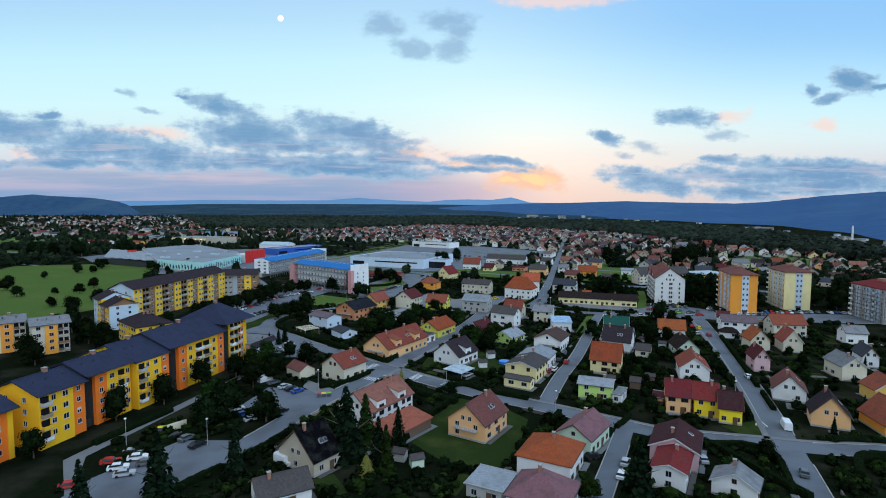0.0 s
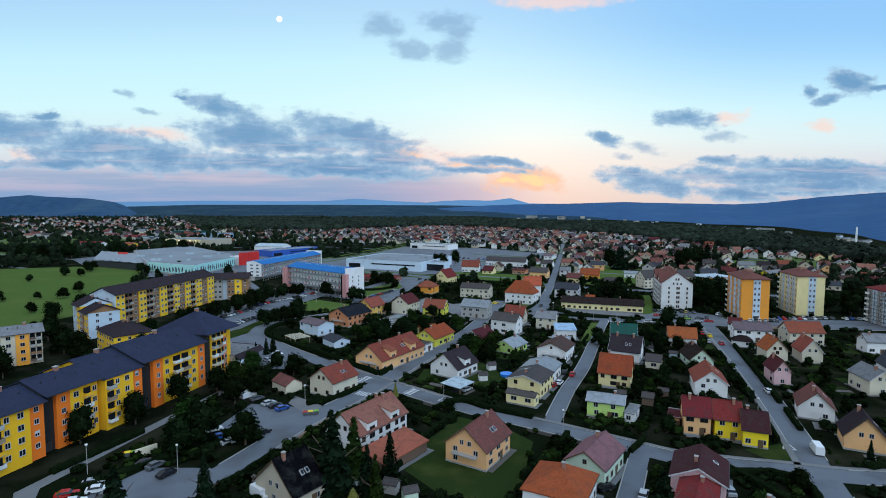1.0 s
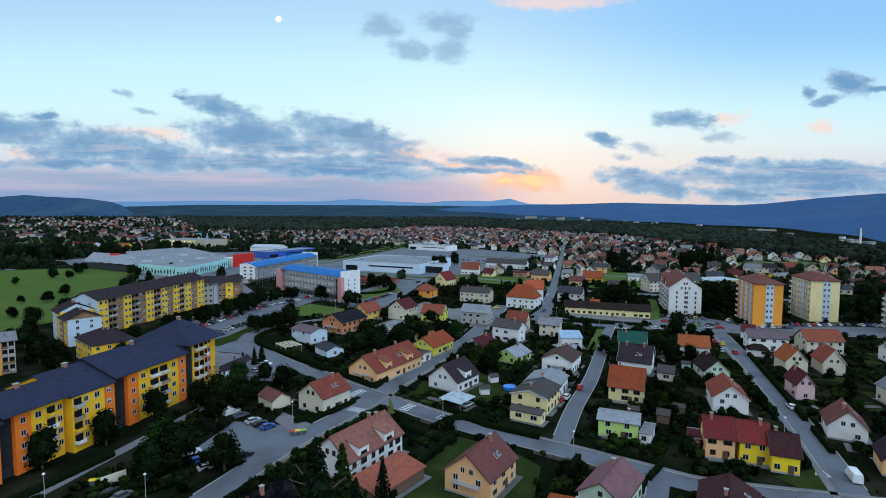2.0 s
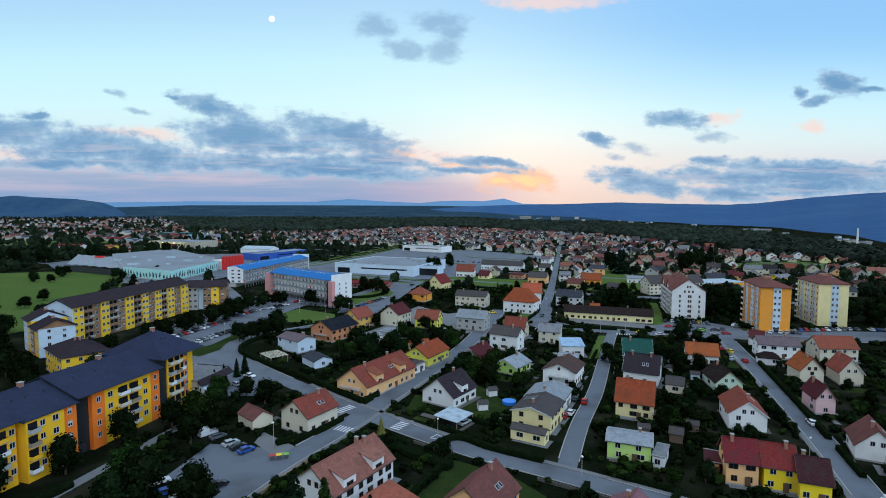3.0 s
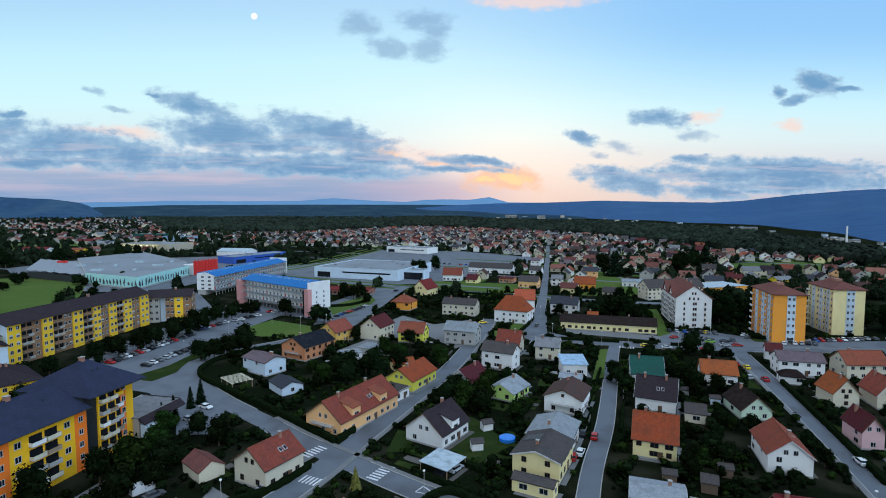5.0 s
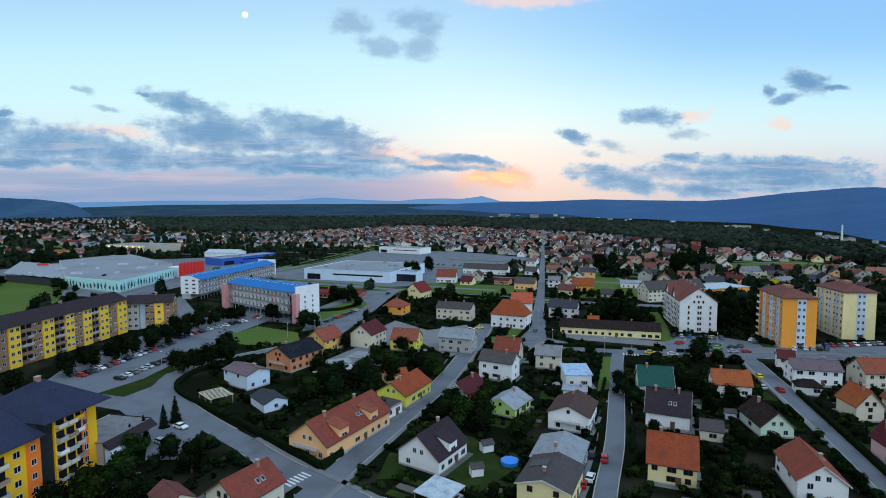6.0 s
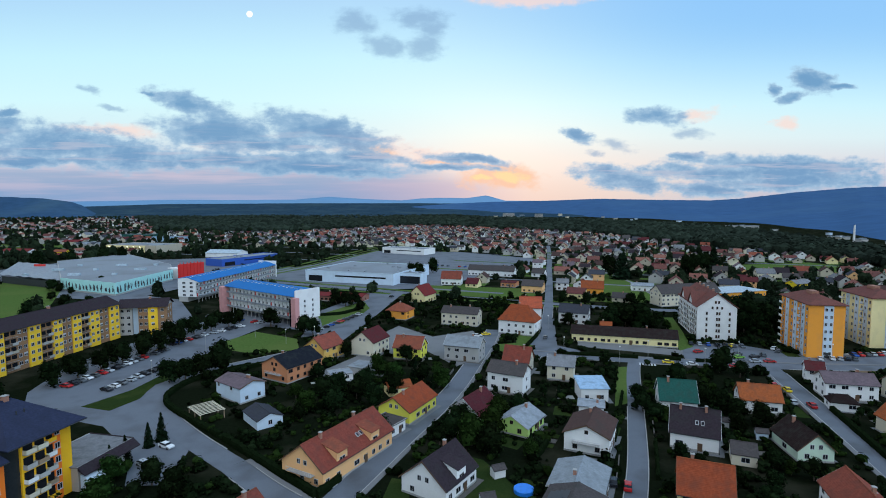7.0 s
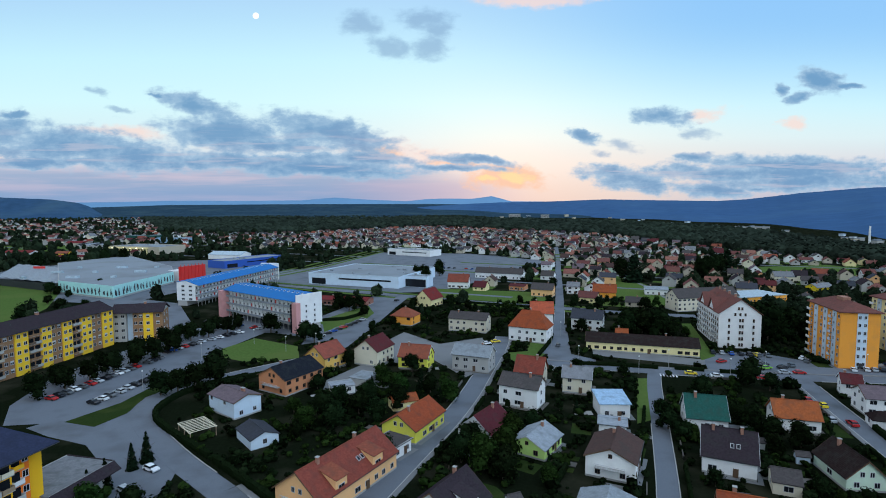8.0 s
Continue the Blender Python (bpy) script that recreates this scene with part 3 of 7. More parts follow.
R5 = road([(52, 321.0), (62.6, 346.2), (77.1, 397.6), (96.9, 475.4), (129.3, 606.8), (160, 730), (200, 900)], 5.4, Z + 0.020, "long straight grey asphalt street")
R6 = road([(68, 86), (75.8, 104.9), (84.0, 125.6), (98.6, 164.8), (113.6, 209.9), (128, 258.0), (136, 284.0)], 6.2, Z + 0.024, "grey asphalt street lined with hedges", walks=(-1,))
R7 = road([(24, 88), (31.8, 104.6), (39.2, 119.6), (48.5, 139)], 4.4, Z + 0.028, "short grey asphalt side street")
R8 = road([(-260, 620), (-141.2, 546), (-82.9, 511.4), (-20.1, 476), (18.8, 453.5), (53.7, 436.0), (81.7, 422.8), (118, 405), (165, 390), (240, 372)], 8.5, Z + 0.032, "wide grey asphalt through road")
R9 = road([(-42, 326), (-38.5, 340), (-30.2, 381.7), (-18.6, 448.4), (-14, 470)], 9.0, Z + 0.036, "grey asphalt lane beside the parking bays")


def yard(pts, z, mat, label, category="yard", name="pavement"):
    CLEAR.append(pts)
    return sheet(name, pts, z, mat, label, category)


yard([(-112, 255), (-100, 272), (-97, 291), (-83, 303), (-83, 322), (-88, 338), (-78, 372), (-100, 378), (-127, 360), (-138, 300), (-132, 270), (-122, 254)], 0.012, ASPHALT, "grey asphalt car park beside the flats", "car park")
yard([(-106, 256), (-98, 271), (-95, 291), (-84, 302), (-86, 288), (-92.5, 276), (-91, 262), (-95, 252)], 0.022, LAWN, "green grass verge between car park and road", "lawn")
yard([(-114, 252), (-104, 268), (-97, 290), (-84, 303), (-79, 292), (-84, 262), (-74, 246), (-60, 228), (-56, 206), (-66, 206), (-73, 222), (-90, 240), (-104, 246)], 0.006, ASPHALT, "grey asphalt forecourt beside the flats", "car park")
yard([(-46.0, 171.5), (-45.9, 178.2), (-35.1, 169.3), (-37.7, 162.7)], 0.0125, PAVING, "brown paved yard beside a house", "yard")
yard([(-78, 98), (-76, 112), (-66, 131), (-52, 131), (-47, 124), (-60, 98)], 0.013, ASPHALT, "grey asphalt car park below the flats", "car park")
yard([(-60, 154), (-57, 171), (-40, 168), (-31, 163), (-41, 146)], 0.011, ASPHALT, "grey asphalt parking bays by the street", "car park")
yard([(-72, 98), (-88, 120), (-74, 172), (-67, 200), (-64, 200), (-71, 172), (-84, 122)], 0.010, PAVING, "grey paved path along the flats", "path")
yard([(117, 318), (141, 319), (158, 300), (236, 292), (232, 276), (150, 280), (106, 289)], 0.014, ASPHALT, "grey asphalt car park below the tower blocks", "car park")
yard([(-120, 372), (-76, 366), (-50, 352), (-48, 380), (-100, 414)], 0.009, ASPHALT, "grey asphalt court under the balcony block", "car park")
yard([(-90, 336), (-81, 355), (-57, 339), (-52, 320), (-70, 314), (-84, 322)], 0.022, MEADOW, "mown green lawn in a bend of the road", "lawn")
yard([(-38, 400), (-56, 392), (-50, 366), (-40, 372)], 0.021, MEADOW, "green lawn beside the parking bays", "lawn")
yard([(7.1, 505.6), (91.5, 480.2), (81.3, 434.3), (6.6, 470.3)], 0.021, MEADOW, "green grass strip along the road", "lawn")
yard([(47.9, 304.9), (66.8, 369.3), (75.4, 376.6), (62.3, 320.2), (70.0, 311.3), (65.6, 296.3)], 0.0245, ASPHALT, "grey asphalt junction before the villa", "road", "road")
yard([(136.7, 375.2), (141.6, 374.9), (121.3, 313.8), (112.5, 308.2)], 0.021, MEADOW, "green verge beside the white flats", "lawn")
yard([(169.2, 585.0), (178.0, 559.0), (175.0, 500.0), (168.5, 446.0), (155.0, 421.0), (136.0, 422.0), (130.7, 469.0)], 0.021, MEADOW, "sloping green grass field", "field")
tagged(new("path", ribbon(smooth_line([(174.0, 576.0), (173.4, 536.0), (171.5, 501.0), (165.0, 459.0), (161.0, 430.0)], 8), -1.4, 1.4, -0.05, 0.05).mesh("path", PAVING)), "pale paved path across the field", "path", kind="structure")
yard([(-420, 520), (-300, 560), (-236, 440), (-196, 310), (-215, 255), (-330, 250)], 0.018, MEADOW, "wide green meadow with single trees", "meadow")
yard([(-400, 700), (-200, 760), (-150, 620), (-190, 470), (-205, 452), (-300, 480), (-420, 620)], 0.008, ASPHALT, "grey asphalt car park round the shopping centre", "car park")
yard([(-150, 610), (-110, 660), (-60, 830), (60, 800), (150, 690), (60, 560), (10, 490), (-30, 486), (-120, 540)], 0.007, ASPHALT, "grey asphalt car park round the stores", "car park")
yard([(5.0, 161.5), (-2.0, 147.5), (-8.6, 131.0), (-0.4, 120.5), (12.0, 116.0), (17.8, 125.0), (23.6, 145.0), (18.0, 153.0)], 0.016, LAWN, "dark green lawn of a house garden", "lawn")
yard([(-8.5, 193.3), (-6.1, 206.4), (-2.5, 205.0), (-1.5, 193.4)], 0.0165, LAWN, "small green lawn at a street corner", "lawn")
yard([(-3, 206), (7, 220), (16, 214), (24, 196), (14, 186)], 0.016, LAWN, "dark green lawn of a house garden", "lawn")
yard([(77, 287), (81.4, 287), (66.6, 249.4), (61.4, 247)], 0.019, MEADOW, "green grass beside a pale blue shed", "lawn")
yard([(-56, 342), (-38.6, 352.6), (-23.6, 404), (-12, 472), (-35, 474), (-59, 405)], 0.0095, ASPHALT, "grey asphalt parking strip beside the road", "car park")
yard([(-25, 330.7), (-10, 363.8), (7, 339.7), (27.8, 350.5), (28.3, 307.3), (15, 291.3), (2.8, 316.6), (-10.8, 309.9)], 0.0105, PAVING, "paved yard between the houses", "yard")
yard([(-35.5, 290.8), (-21, 316), (-16, 308.5), (-26.6, 274), (-34, 264.7)], 0.0115, PAVING, "pale paved yard beside a brick house", "yard")
yard([(-62, 385), (-50, 409.6), (-35.5, 438), (-27, 402.5), (-43, 383.7)], 0.0195, MEADOW, "green lawn between parking strip and court", "lawn")
yard([(32, 322.6), (45, 326), (48, 343), (59, 355), (54, 325), (39.7, 302)], 0.0175, MEADOW, "green villa lawn beside the junction", "lawn")
yard([(74.4, 329.4), (114.2, 309.1), (109.8, 300.1), (71, 317.9)], 0.0155, PAVING, "pale paved strip before a long building", "pavement")
yard([(80, 130), (75, 141), (92, 146), (90, 136)], 0.016, LAWN, "green verge at the street corner", "lawn")
yard([(300, 620), (420, 640), (430, 560), (300, 540)], 0.02, MEADOW, "green sports field behind the towers", "field")

yard([(-800, 760), (-520, 900), (-480, 1020), (-900, 1000)], 0.02, MEADOW, "green fields beyond the shopping centre", "field")
yard([(-760, 560), (-560, 600), (-520, 700), (-700, 720)], 0.02, MEADOW, "green fields beside the copses", "field")
yard([(-1300, 1300), (-900, 1350), (-860, 1500), (-1400, 1500)], 0.02, MEADOW, "green fields beyond the town", "field")
for x, y, L in ((-95, 610, 60), (-70, 690, 70), (10, 620, 60), (40, 690, 80), (70, 600, 50)):
    yard([(x, y), (x + L * 0.88, y - L * 0.48), (x + L * 0.88 + 3, y - L * 0.48 + 5), (x + 3, y + 5)], 0.03, MEADOW, "narrow green strip between the parking rows", "lawn")


yard([(-206, 452), (-192, 470), (-160, 452), (-120, 380), (-142, 372), (-176, 404), (-200, 430)], 0.0085, ASPHALT, "grey asphalt lane between flats and shopping centre", "road", "road")
for line, offs in ((R8, ((6, 11), (-11, -6))), (smooth_line([(-150, 575), (-122, 640), (-94, 740), (-52, 898)], 10), ((9, 14), (-14, -9), (-1.5, 1.5)))):
    for d0, d1 in offs:
        pts = [p for p in line if p[1] > 410]
        tagged(new("verge", ribbon(pts, d0, d1, -0.05, 0.034).mesh("verge", MEADOW)), "green grass verge along the road", "verge", kind="structure")


def kerbs():
    """Raised pale kerbs along the nearer streets, left out where streets and yards meet."""
    for line, half in ROADS[:8]:
        for side in (-1, 1):
            run = []
            for p in offset_line(line, side * (half - 1.08)) + [None]:
                ok = p is not None and 92 < p[1] < 420 and not any(inside(p[0], p[1], q) for q in CLEAR) and all(
                    o is line or min(math.hypot(p[0] - a, p[1] - b) for a, b in o) > h + 1.6 for o, h in ROADS)
                if ok:
                    run.append(p)
                elif len(run) > 2:
                    tagged(new("kerb", ribbon(run, -0.11, 0.11, -0.05, 0.165).mesh("kerb", CONCRETE)), "pale concrete kerb along the street", "kerb", kind="structure")
                    run = []
                else:
                    run = []


def inside(x, y, poly):
    hit, j = False, len(poly) - 1
    for i in range(len(poly)):
        (xi, yi), (xj, yj) = poly[i], poly[j]
        if (yi > y) != (yj > y) and x < (xj - xi) * (y - yi) / (yj - yi) + xi:
            hit = not hit
        j = i
    return hit


kerbs()


def zebra(x, y, yaw, n=5, w=0.55, length=3.2):
    s = Shape()
    for i in range(n):
        s.box(i * w * 2 - n * w, -length / 2, 0.0, i * w * 2 - n * w + w, length / 2, 0.004)
    ob = new("zebra_crossing", s.mesh("zebra_crossing", PAINT))
    ob.matrix_basis = pose(x, y, 0.064, 0, 0, yaw)
    return tagged(ob, "white zebra crossing stripes on the asphalt", "road marking", kind="structure")


zebra(-26.5, 194.5, 52, 6)
zebra(-24, 179.5, -28, 6, 0.5)
zebra(-8.8, 183, 58, 7)
zebra(90.5, 289.5, -18, 6)
for cx, cy, yaw in ((0, 175, -38), (86, 141, 70)):
    s = Shape()
    for a, b in (((0, -1.4), (5, 0)), ((5, 0), (0, 1.4)), ((0, 1.4), (0, -1.4))):
        d = (Vector(b) - Vector(a)).normalized() * 0.14
        s.add([(a[0] - d.y, a[1] + d.x, 0), (a[0] + d.y, a[1] - d.x, 0), (b[0] + d.y, b[1] - d.x, 0), (b[0] - d.y, b[1] + d.x, 0)], [(0, 1, 2, 3)])
    ob = new("road_marking", s.mesh("road_marking", PAINT))
    ob.matrix_basis = pose(cx, cy, 0.07, 0, 0, yaw)
    tagged(ob, "white painted triangle on the asphalt", "road marking", kind="structure")


# ---- houses ----
WALLWORD = {"limeyellow": "lime-yellow", "greywall": "grey", "brownwall": "brown", "paleblue": "pale blue", "brick": "bare orange brick", "redbrown": "red-brown"}
ROOFWORD = {"wine": "dark wine-red", "redold": "weathered red", "brownred": "brown-red", "redbrown": "red-brown", "darkred": "dark red", "greybrown": "grey-brown", "darkbrown": "dark brown", "purplegrey": "purple-grey", "brightred": "bright red", "greysheet": "grey sheet", "whitesheet": "white sheet", "bluesheet": "pale blue sheet"}


def gable_roof(L, W, he, hr, t=0.24):
    return Shape().prism_x([(-W / 2, he), (-W / 2, he - t), (0, hr - t * 1.2), (0, hr)], -L / 2, L / 2).prism_x([(0, hr), (0, hr - t * 1.2), (W / 2, he - t), (W / 2, he)], -L / 2, L / 2)


def hip_roof(L, W, he, hr, t=0.24):
    r = max(L - W * 0.85, 0.3) / 2
    s = Shape()
    s.v = [(-L / 2, -W / 2, he), (L / 2, -W / 2, he), (L / 2, W / 2, he), (-L / 2, W / 2, he), (-r, 0, hr), (r, 0, hr)]
    s.v += [(x, y, he - t) for x, y, z in s.v[:4]]
    s.f = [(0, 1, 5, 4), (1, 2, 5), (2, 3, 4, 5), (3, 0, 4), (0, 6, 7, 1), (1, 7, 8, 2), (2, 8, 9, 3), (3, 9, 6, 0), (9, 8, 7, 6)]
    return s


def house(x, y, yaw, L, W, he, hr, wall, roof, kind="gable", sky=0, balcony="", dormer=False, solar=False, windows=True, chimneys=1, roofmat=None, wallmat=None):
    """A house: L along the ridge, W across, he and hr the heights of eaves and ridge."""
    BUILT.append((x, y, yaw, L / 2, W / 2))
    rng = random.Random(int(x * 31 + y * 17))
    small = he < 2.85 and L < 12
    cat = "shed" if small else "house"
    word = {"gable": "gable", "hip": "hipped", "flat": "flat", "shed": "lean-to", "carport": "flat"}[kind]
    cover = "" if "sheet" in roof or kind in ("flat", "carport") else " tiled"
    name = "carport" if kind == "carport" else ("garage" if small else "house")
    body = "timber carport" if kind == "carport" else f"{WALLWORD.get(wall, wall)} {'rendered ' if wall not in ('brick', 'brownwall') else ''}{'outbuilding' if small else 'house'}"
    h = thing(name, x, y, yaw, f"{body} with a {ROOFWORD.get(roof, roof)}{cover} {word} roof", "carport" if kind == "carport" else cat)
    wm, rm = wallmat or WALL[wall], roofmat or ROOF[roof]
    o = 0.45 if not small else 0.25
    a, b = L / 2 - o, W / 2 - o
    rise = hr - he
    if kind == "carport":
        for px, py in ((-a, -b), (a, -b), (-a, b), (a, b)):
            part("post", Shape().box(px - 0.07, py - 0.07, 0, px + 0.07, py + 0.07, he - 0.12).mesh("post", TIMBER), h)
        part("roof", Shape().prism_x([(-W / 2, he), (-W / 2, he - 0.14), (W / 2, he + 0.2), (W / 2, he + 0.36)], -L / 2, L / 2).mesh("roof", rm), h)
        return h
    if kind == "gable":
        top = he + rise * o / (W / 2) - 0.26
        part("wall", Shape().prism_x([(-b, -0.2), (b, -0.2), (b, top), (0, hr - 0.32), (-b, top)], -a, a).mesh("wall", wm), h)
        part("roof", gable_roof(L, W, he, hr).mesh("roof", rm), h)
        part("ridge_cap", Shape().prism_x([(-0.16, hr - 0.06), (0.16, hr - 0.06), (0.1, hr + 0.09), (-0.1, hr + 0.09)], -L / 2 + 0.02, L / 2 - 0.02).mesh("ridge_cap", rm), h)
        if not small and y < 330:
            trim = FRAME_W if rng.random() < 0.35 else FRAME_B
            for sx in (-1, 1):
                x0, x1 = sorted((sx * (L / 2 + 0.004), sx * (L / 2 + 0.07)))
                part("barge_board", Shape().prism_x([(-W / 2, he - 0.02), (-W / 2, he - 0.30), (0, hr - 0.34), (0, hr - 0.04)], x0, x1).prism_x([(0, hr - 0.04), (0, hr - 0.34), (W / 2, he - 0.30), (W / 2, he - 0.02)], x0, x1).mesh("barge_board", trim), h)
    elif kind == "hip":
        part("wall", Shape().box(-a, -b, -0.2, a, b, he - 0.25).mesh("wall", wm), h)
        part("roof", hip_roof(L, W, he, hr).mesh("roof", rm), h)
    elif kind == "shed":
        part("wall", Shape().prism_x([(-b, -0.2), (b, -0.2), (b, hr - 0.35), (-b, he - 0.25)], -a, a).mesh("wall", wm), h)
        part("roof", Shape().prism_x([(-W / 2, he), (-W / 2, he - 0.2), (W / 2, hr - 0.2), (W / 2, hr)], -L / 2, L / 2).mesh("roof", rm), h)
    else:
        part("wall", Shape().box(-a, -b, -0.2, a, b, he - 0.1).mesh("wall", wm), h)
        part("roof", Shape().box(-L / 2, -W / 2, he - 0.08, L / 2, W / 2, he + 0.12).mesh("roof", rm), h)
        for y0 in (-W / 2, W / 2 - 0.2):
            part("parapet", Shape().box(-L / 2, y0, he + 0.122, L / 2, y0 + 0.2, he + 0.25).mesh("parapet", CONCRETE), h)
    if not small and kind in ("gable", "hip"):
        part("plinth", Shape().box(-a - 0.04, -b - 0.04, -0.2, a + 0.04, b + 0.04, 0.45).mesh("plinth", CONCRETE), h)
        for sy in (-1,):
            part("gutter", Shape().box(-L / 2 + 0.05, sy * (W / 2 + 0.06) - 0.06, he - 0.2, L / 2 - 0.05, sy * (W / 2 + 0.06) + 0.06, he - 0.1).mesh("gutter", DARKMETAL), h)
    for k in range(chimneys if not small and kind in ("gable", "hip") else 0):
        cx = (0.28 if k else -0.22) * L * (1 if rng.random() < 0.5 else -1) if kind == "gable" else (k - 0.3)
        cy = rng.choice((-0.6, 0.6))
        c = part("chimney", Shape().box(cx - 0.32, cy - 0.32, hr - 1.2, cx + 0.32, cy + 0.32, hr + 0.85).mesh("chimney", CHIMNEY), h)
        part("cap", Shape().box(cx - 0.42, cy - 0.42, hr + 0.852, cx + 0.42, cy + 0.42, hr + 0.95).mesh("cap", CONCRETE), c)
    slope = math.degrees(math.atan2(rise, W / 2))
    for k in range(sky):
        m = Shape().box(-0.4, -0.6, -0.05, 0.4, 0.6, 0.1)
        u = 0.45
        sxk = (k - (sky - 1) / 2) * 1.3 + L * 0.1
        ob = part("skylight", m.mesh("skylight", FRAME_W), h, at=pose(sxk, -W / 2 * (1 - u), he + rise * u + 0.05, slope, 0, 0))
        part("pane", Shape().box(-0.31, -0.5, 0.102, 0.31, 0.5, 0.11).mesh("pane", GLASS), ob)
    if solar:
        for k in range(4):
            part("solar_panel", Shape().box(-1.6, -0.45, 0, 1.6, 0.45, 0.06).mesh("solar_panel", DARKMETAL), h, at=pose(L * 0.12, W / 2 * (0.22 + 0.17 * k), hr - rise * (0.22 + 0.17 * k) + 0.12, -slope + 12, 0, 0))
    if not windows:
        return h
    floors = [0.9] if he < 3.6 else ([0.9, 3.0] if he < 5.0 else [1.0, 3.7])
    if he > 7.4:
        floors = [1.0, 3.6, 6.2]
    elif he > 6.4:
        floors = [1.0, 3.9]
    brown = rng.random() < 0.3
    for sgn, turn in ((-1, 0), (1, 180)):
        n = max(2 if L > 6 else 1, int((2 * a - 1.5) / 2.8))
        for fi, z in enumerate(floors):
            if z + 1.4 > he - 0.1:
                continue
            for i in range(n):
                if rng.random() < (0.10 if sgn < 0 else 0.72):
                    continue
                wx = -a + (i + 0.5) * 2 * a / n + rng.uniform(-0.3, 0.3)
                window(h, wx, sgn * (b + 0.02), z, turn, 1.25 if rng.random() < 0.7 else 1.9, 1.3, brown)
    if kind != "shed":
        for sgn, turn in ((-1, -90), (1, 90)):
            n = max(1, int((2 * b - 1.5) / 3.4))
            for z in floors:
                if z + 1.4 > he:
                    continue
                for i in range(n):
                    if rng.random() < 0.2:
                        continue
                    window(h, sgn * (a + 0.02), -b + (i + 0.5) * 2 * b / n, z, turn, 1.2, 1.3, brown)
            if kind == "gable" and rise > 2.4:
                top = he + 0.35 if rise < 3.6 else he + 0.6
                if rise > 3.2:
                    for dy in (-1.0, 1.0):
                        window(h, sgn * (a + 0.02), dy, top - 0.3, turn, 1.0, 1.2, brown)
                else:
                    window(h, sgn * (a + 0.02), 0, top - 0.2, turn, 0.9, 1.0, brown)
    if not small:
        door(h, a * 0.1 + 0.8, -b - 0.06, 0.1, 0, 1.0, 2.05)
    if balcony:
        sx = -1 if balcony == "left" else 1
        zb = 2.75
        bl = part("balcony", Shape().box(sx * a, -b * 0.6, zb, sx * (a + 1.3), b * 0.6, zb + 0.16).mesh("balcony", CONCRETE), h)
        r = Shape()
        for k in range(13):
            yy = -b * 0.6 + k * b * 1.2 / 12
            r.box(sx * (a + 1.25) - 0.02, yy - 0.02, zb + 0.16, sx * (a + 1.25) + 0.02, yy + 0.02, zb + 1.0)
        r.box(sx * (a + 1.25) - 0.03, -b * 0.6, zb + 1.0, sx * (a + 1.25) + 0.03, b * 0.6, zb + 1.06)
        part("railing", r.mesh("railing", FRAME_W), bl)
    for k in range(int(dormer)):
        dx = 0.0 if dormer < 2 else (-0.24, 0.22)[k] * L
        dm = part("dormer", Shape().prism_x([(-W * 0.46, he - 0.1), (-W * 0.05, he - 0.1), (-W * 0.05, he + rise * 0.72), (-W * 0.46, he + rise * 0.5)], dx - 1.8, dx + 1.8).mesh("dormer", wm), h)
        part("dormer_roof", Shape().prism_x([(-W * 0.5, he + rise * 0.5), (-W * 0.02, he + rise * 0.80), (-W * 0.02, he + rise * 0.80 + 0.15), (-W * 0.5, he + rise * 0.5 + 0.15)][::-1], dx - 2.1, dx + 2.1).mesh("dormer_roof", rm), dm)
        window(h, dx, -W * 0.46 - 0.04, he + 0.15, 0, 1.9, 0.95, brown)
    return h


house(-30.6, 119.0, 54.0, 8.6, 13.0, 3.4, 9.4, "beige", "black", sky=2)
house(-18.7, 147.5, 56.7, 19.3, 12.2, 4.9, 9.4, "white", "redold", chimneys=2, dormer=2)
house(9.2, 137.4, 57.9, 13.5, 11.5, 4.6, 9.3, "peach", "brownred", sky=2, balcony="left")
house(24.1, 116.1, 62.6, 13.2, 12.5, 5.0, 8.2, "white", "orange", "hip")
house(34.8, 129.6, 54.0, 13.6, 9.6, 4.2, 7.3, "mint", "mauve")
house(19.7, 101.8, 64.0, 11.4, 12.5, 3.5, 7.5, "white", "mauve", "hip")
house(68.1, 152.7, -17.8, 7.2, 9.0, 5.2, 9.2, "peach", "darkred")
house(74.9, 150.1, -19.3, 7.1, 9.0, 5.2, 9.1, "yellow", "darkred")
house(79.6, 145.7, -22.0, 6.4, 9.0, 4.2, 8.1, "yellow", "wine")
house(49.6, 112.4, 60.1, 12.3, 7.5, 4.5, 5.9, "white", "darkred")
house(54.8, 122.5, 61.9, 13.0, 11.0, 4.5, 7.3, "pink", "wine", sky=1)
house(60.3, 106.5, 54.0, 6.8, 9.1, 3.2, 5.7, "white", "grey")
house(107.4, 163.6, 62.0, 11.0, 9.4, 3.6, 8.2, "white", "brownred", sky=1)
house(105.4, 143.2, 62.0, 9.6, 9.6, 3.4, 8.8, "peach", "umber", sky=1)
house(119.2, 138.9, 82.0, 11.8, 10.5, 3.0, 8.2, "orange", "redbrown")
house(130.5, 221.0, 82.0, 9.8, 8.4, 4.4, 9.2, "cream", "orange")
house(143.2, 219.3, 75.1, 11.3, 7.9, 4.2, 9.4, "cream", "red")
house(115.2, 193.1, 77.5, 10.0, 6.0, 4.6, 8.7, "pink", "maroon")
house(86.7, 183.5, 71.7, 14.5, 10.1, 4.6, 8.5, "white", "redbrown", sky=1)
house(97.5, 214.3, 82.0, 13.2, 9.3, 3.0, 7.2, "mint", "darkbrown")
house(104.5, 243.0, -18.0, 12.0, 9.4, 3.8, 7.8, "white", "orange")
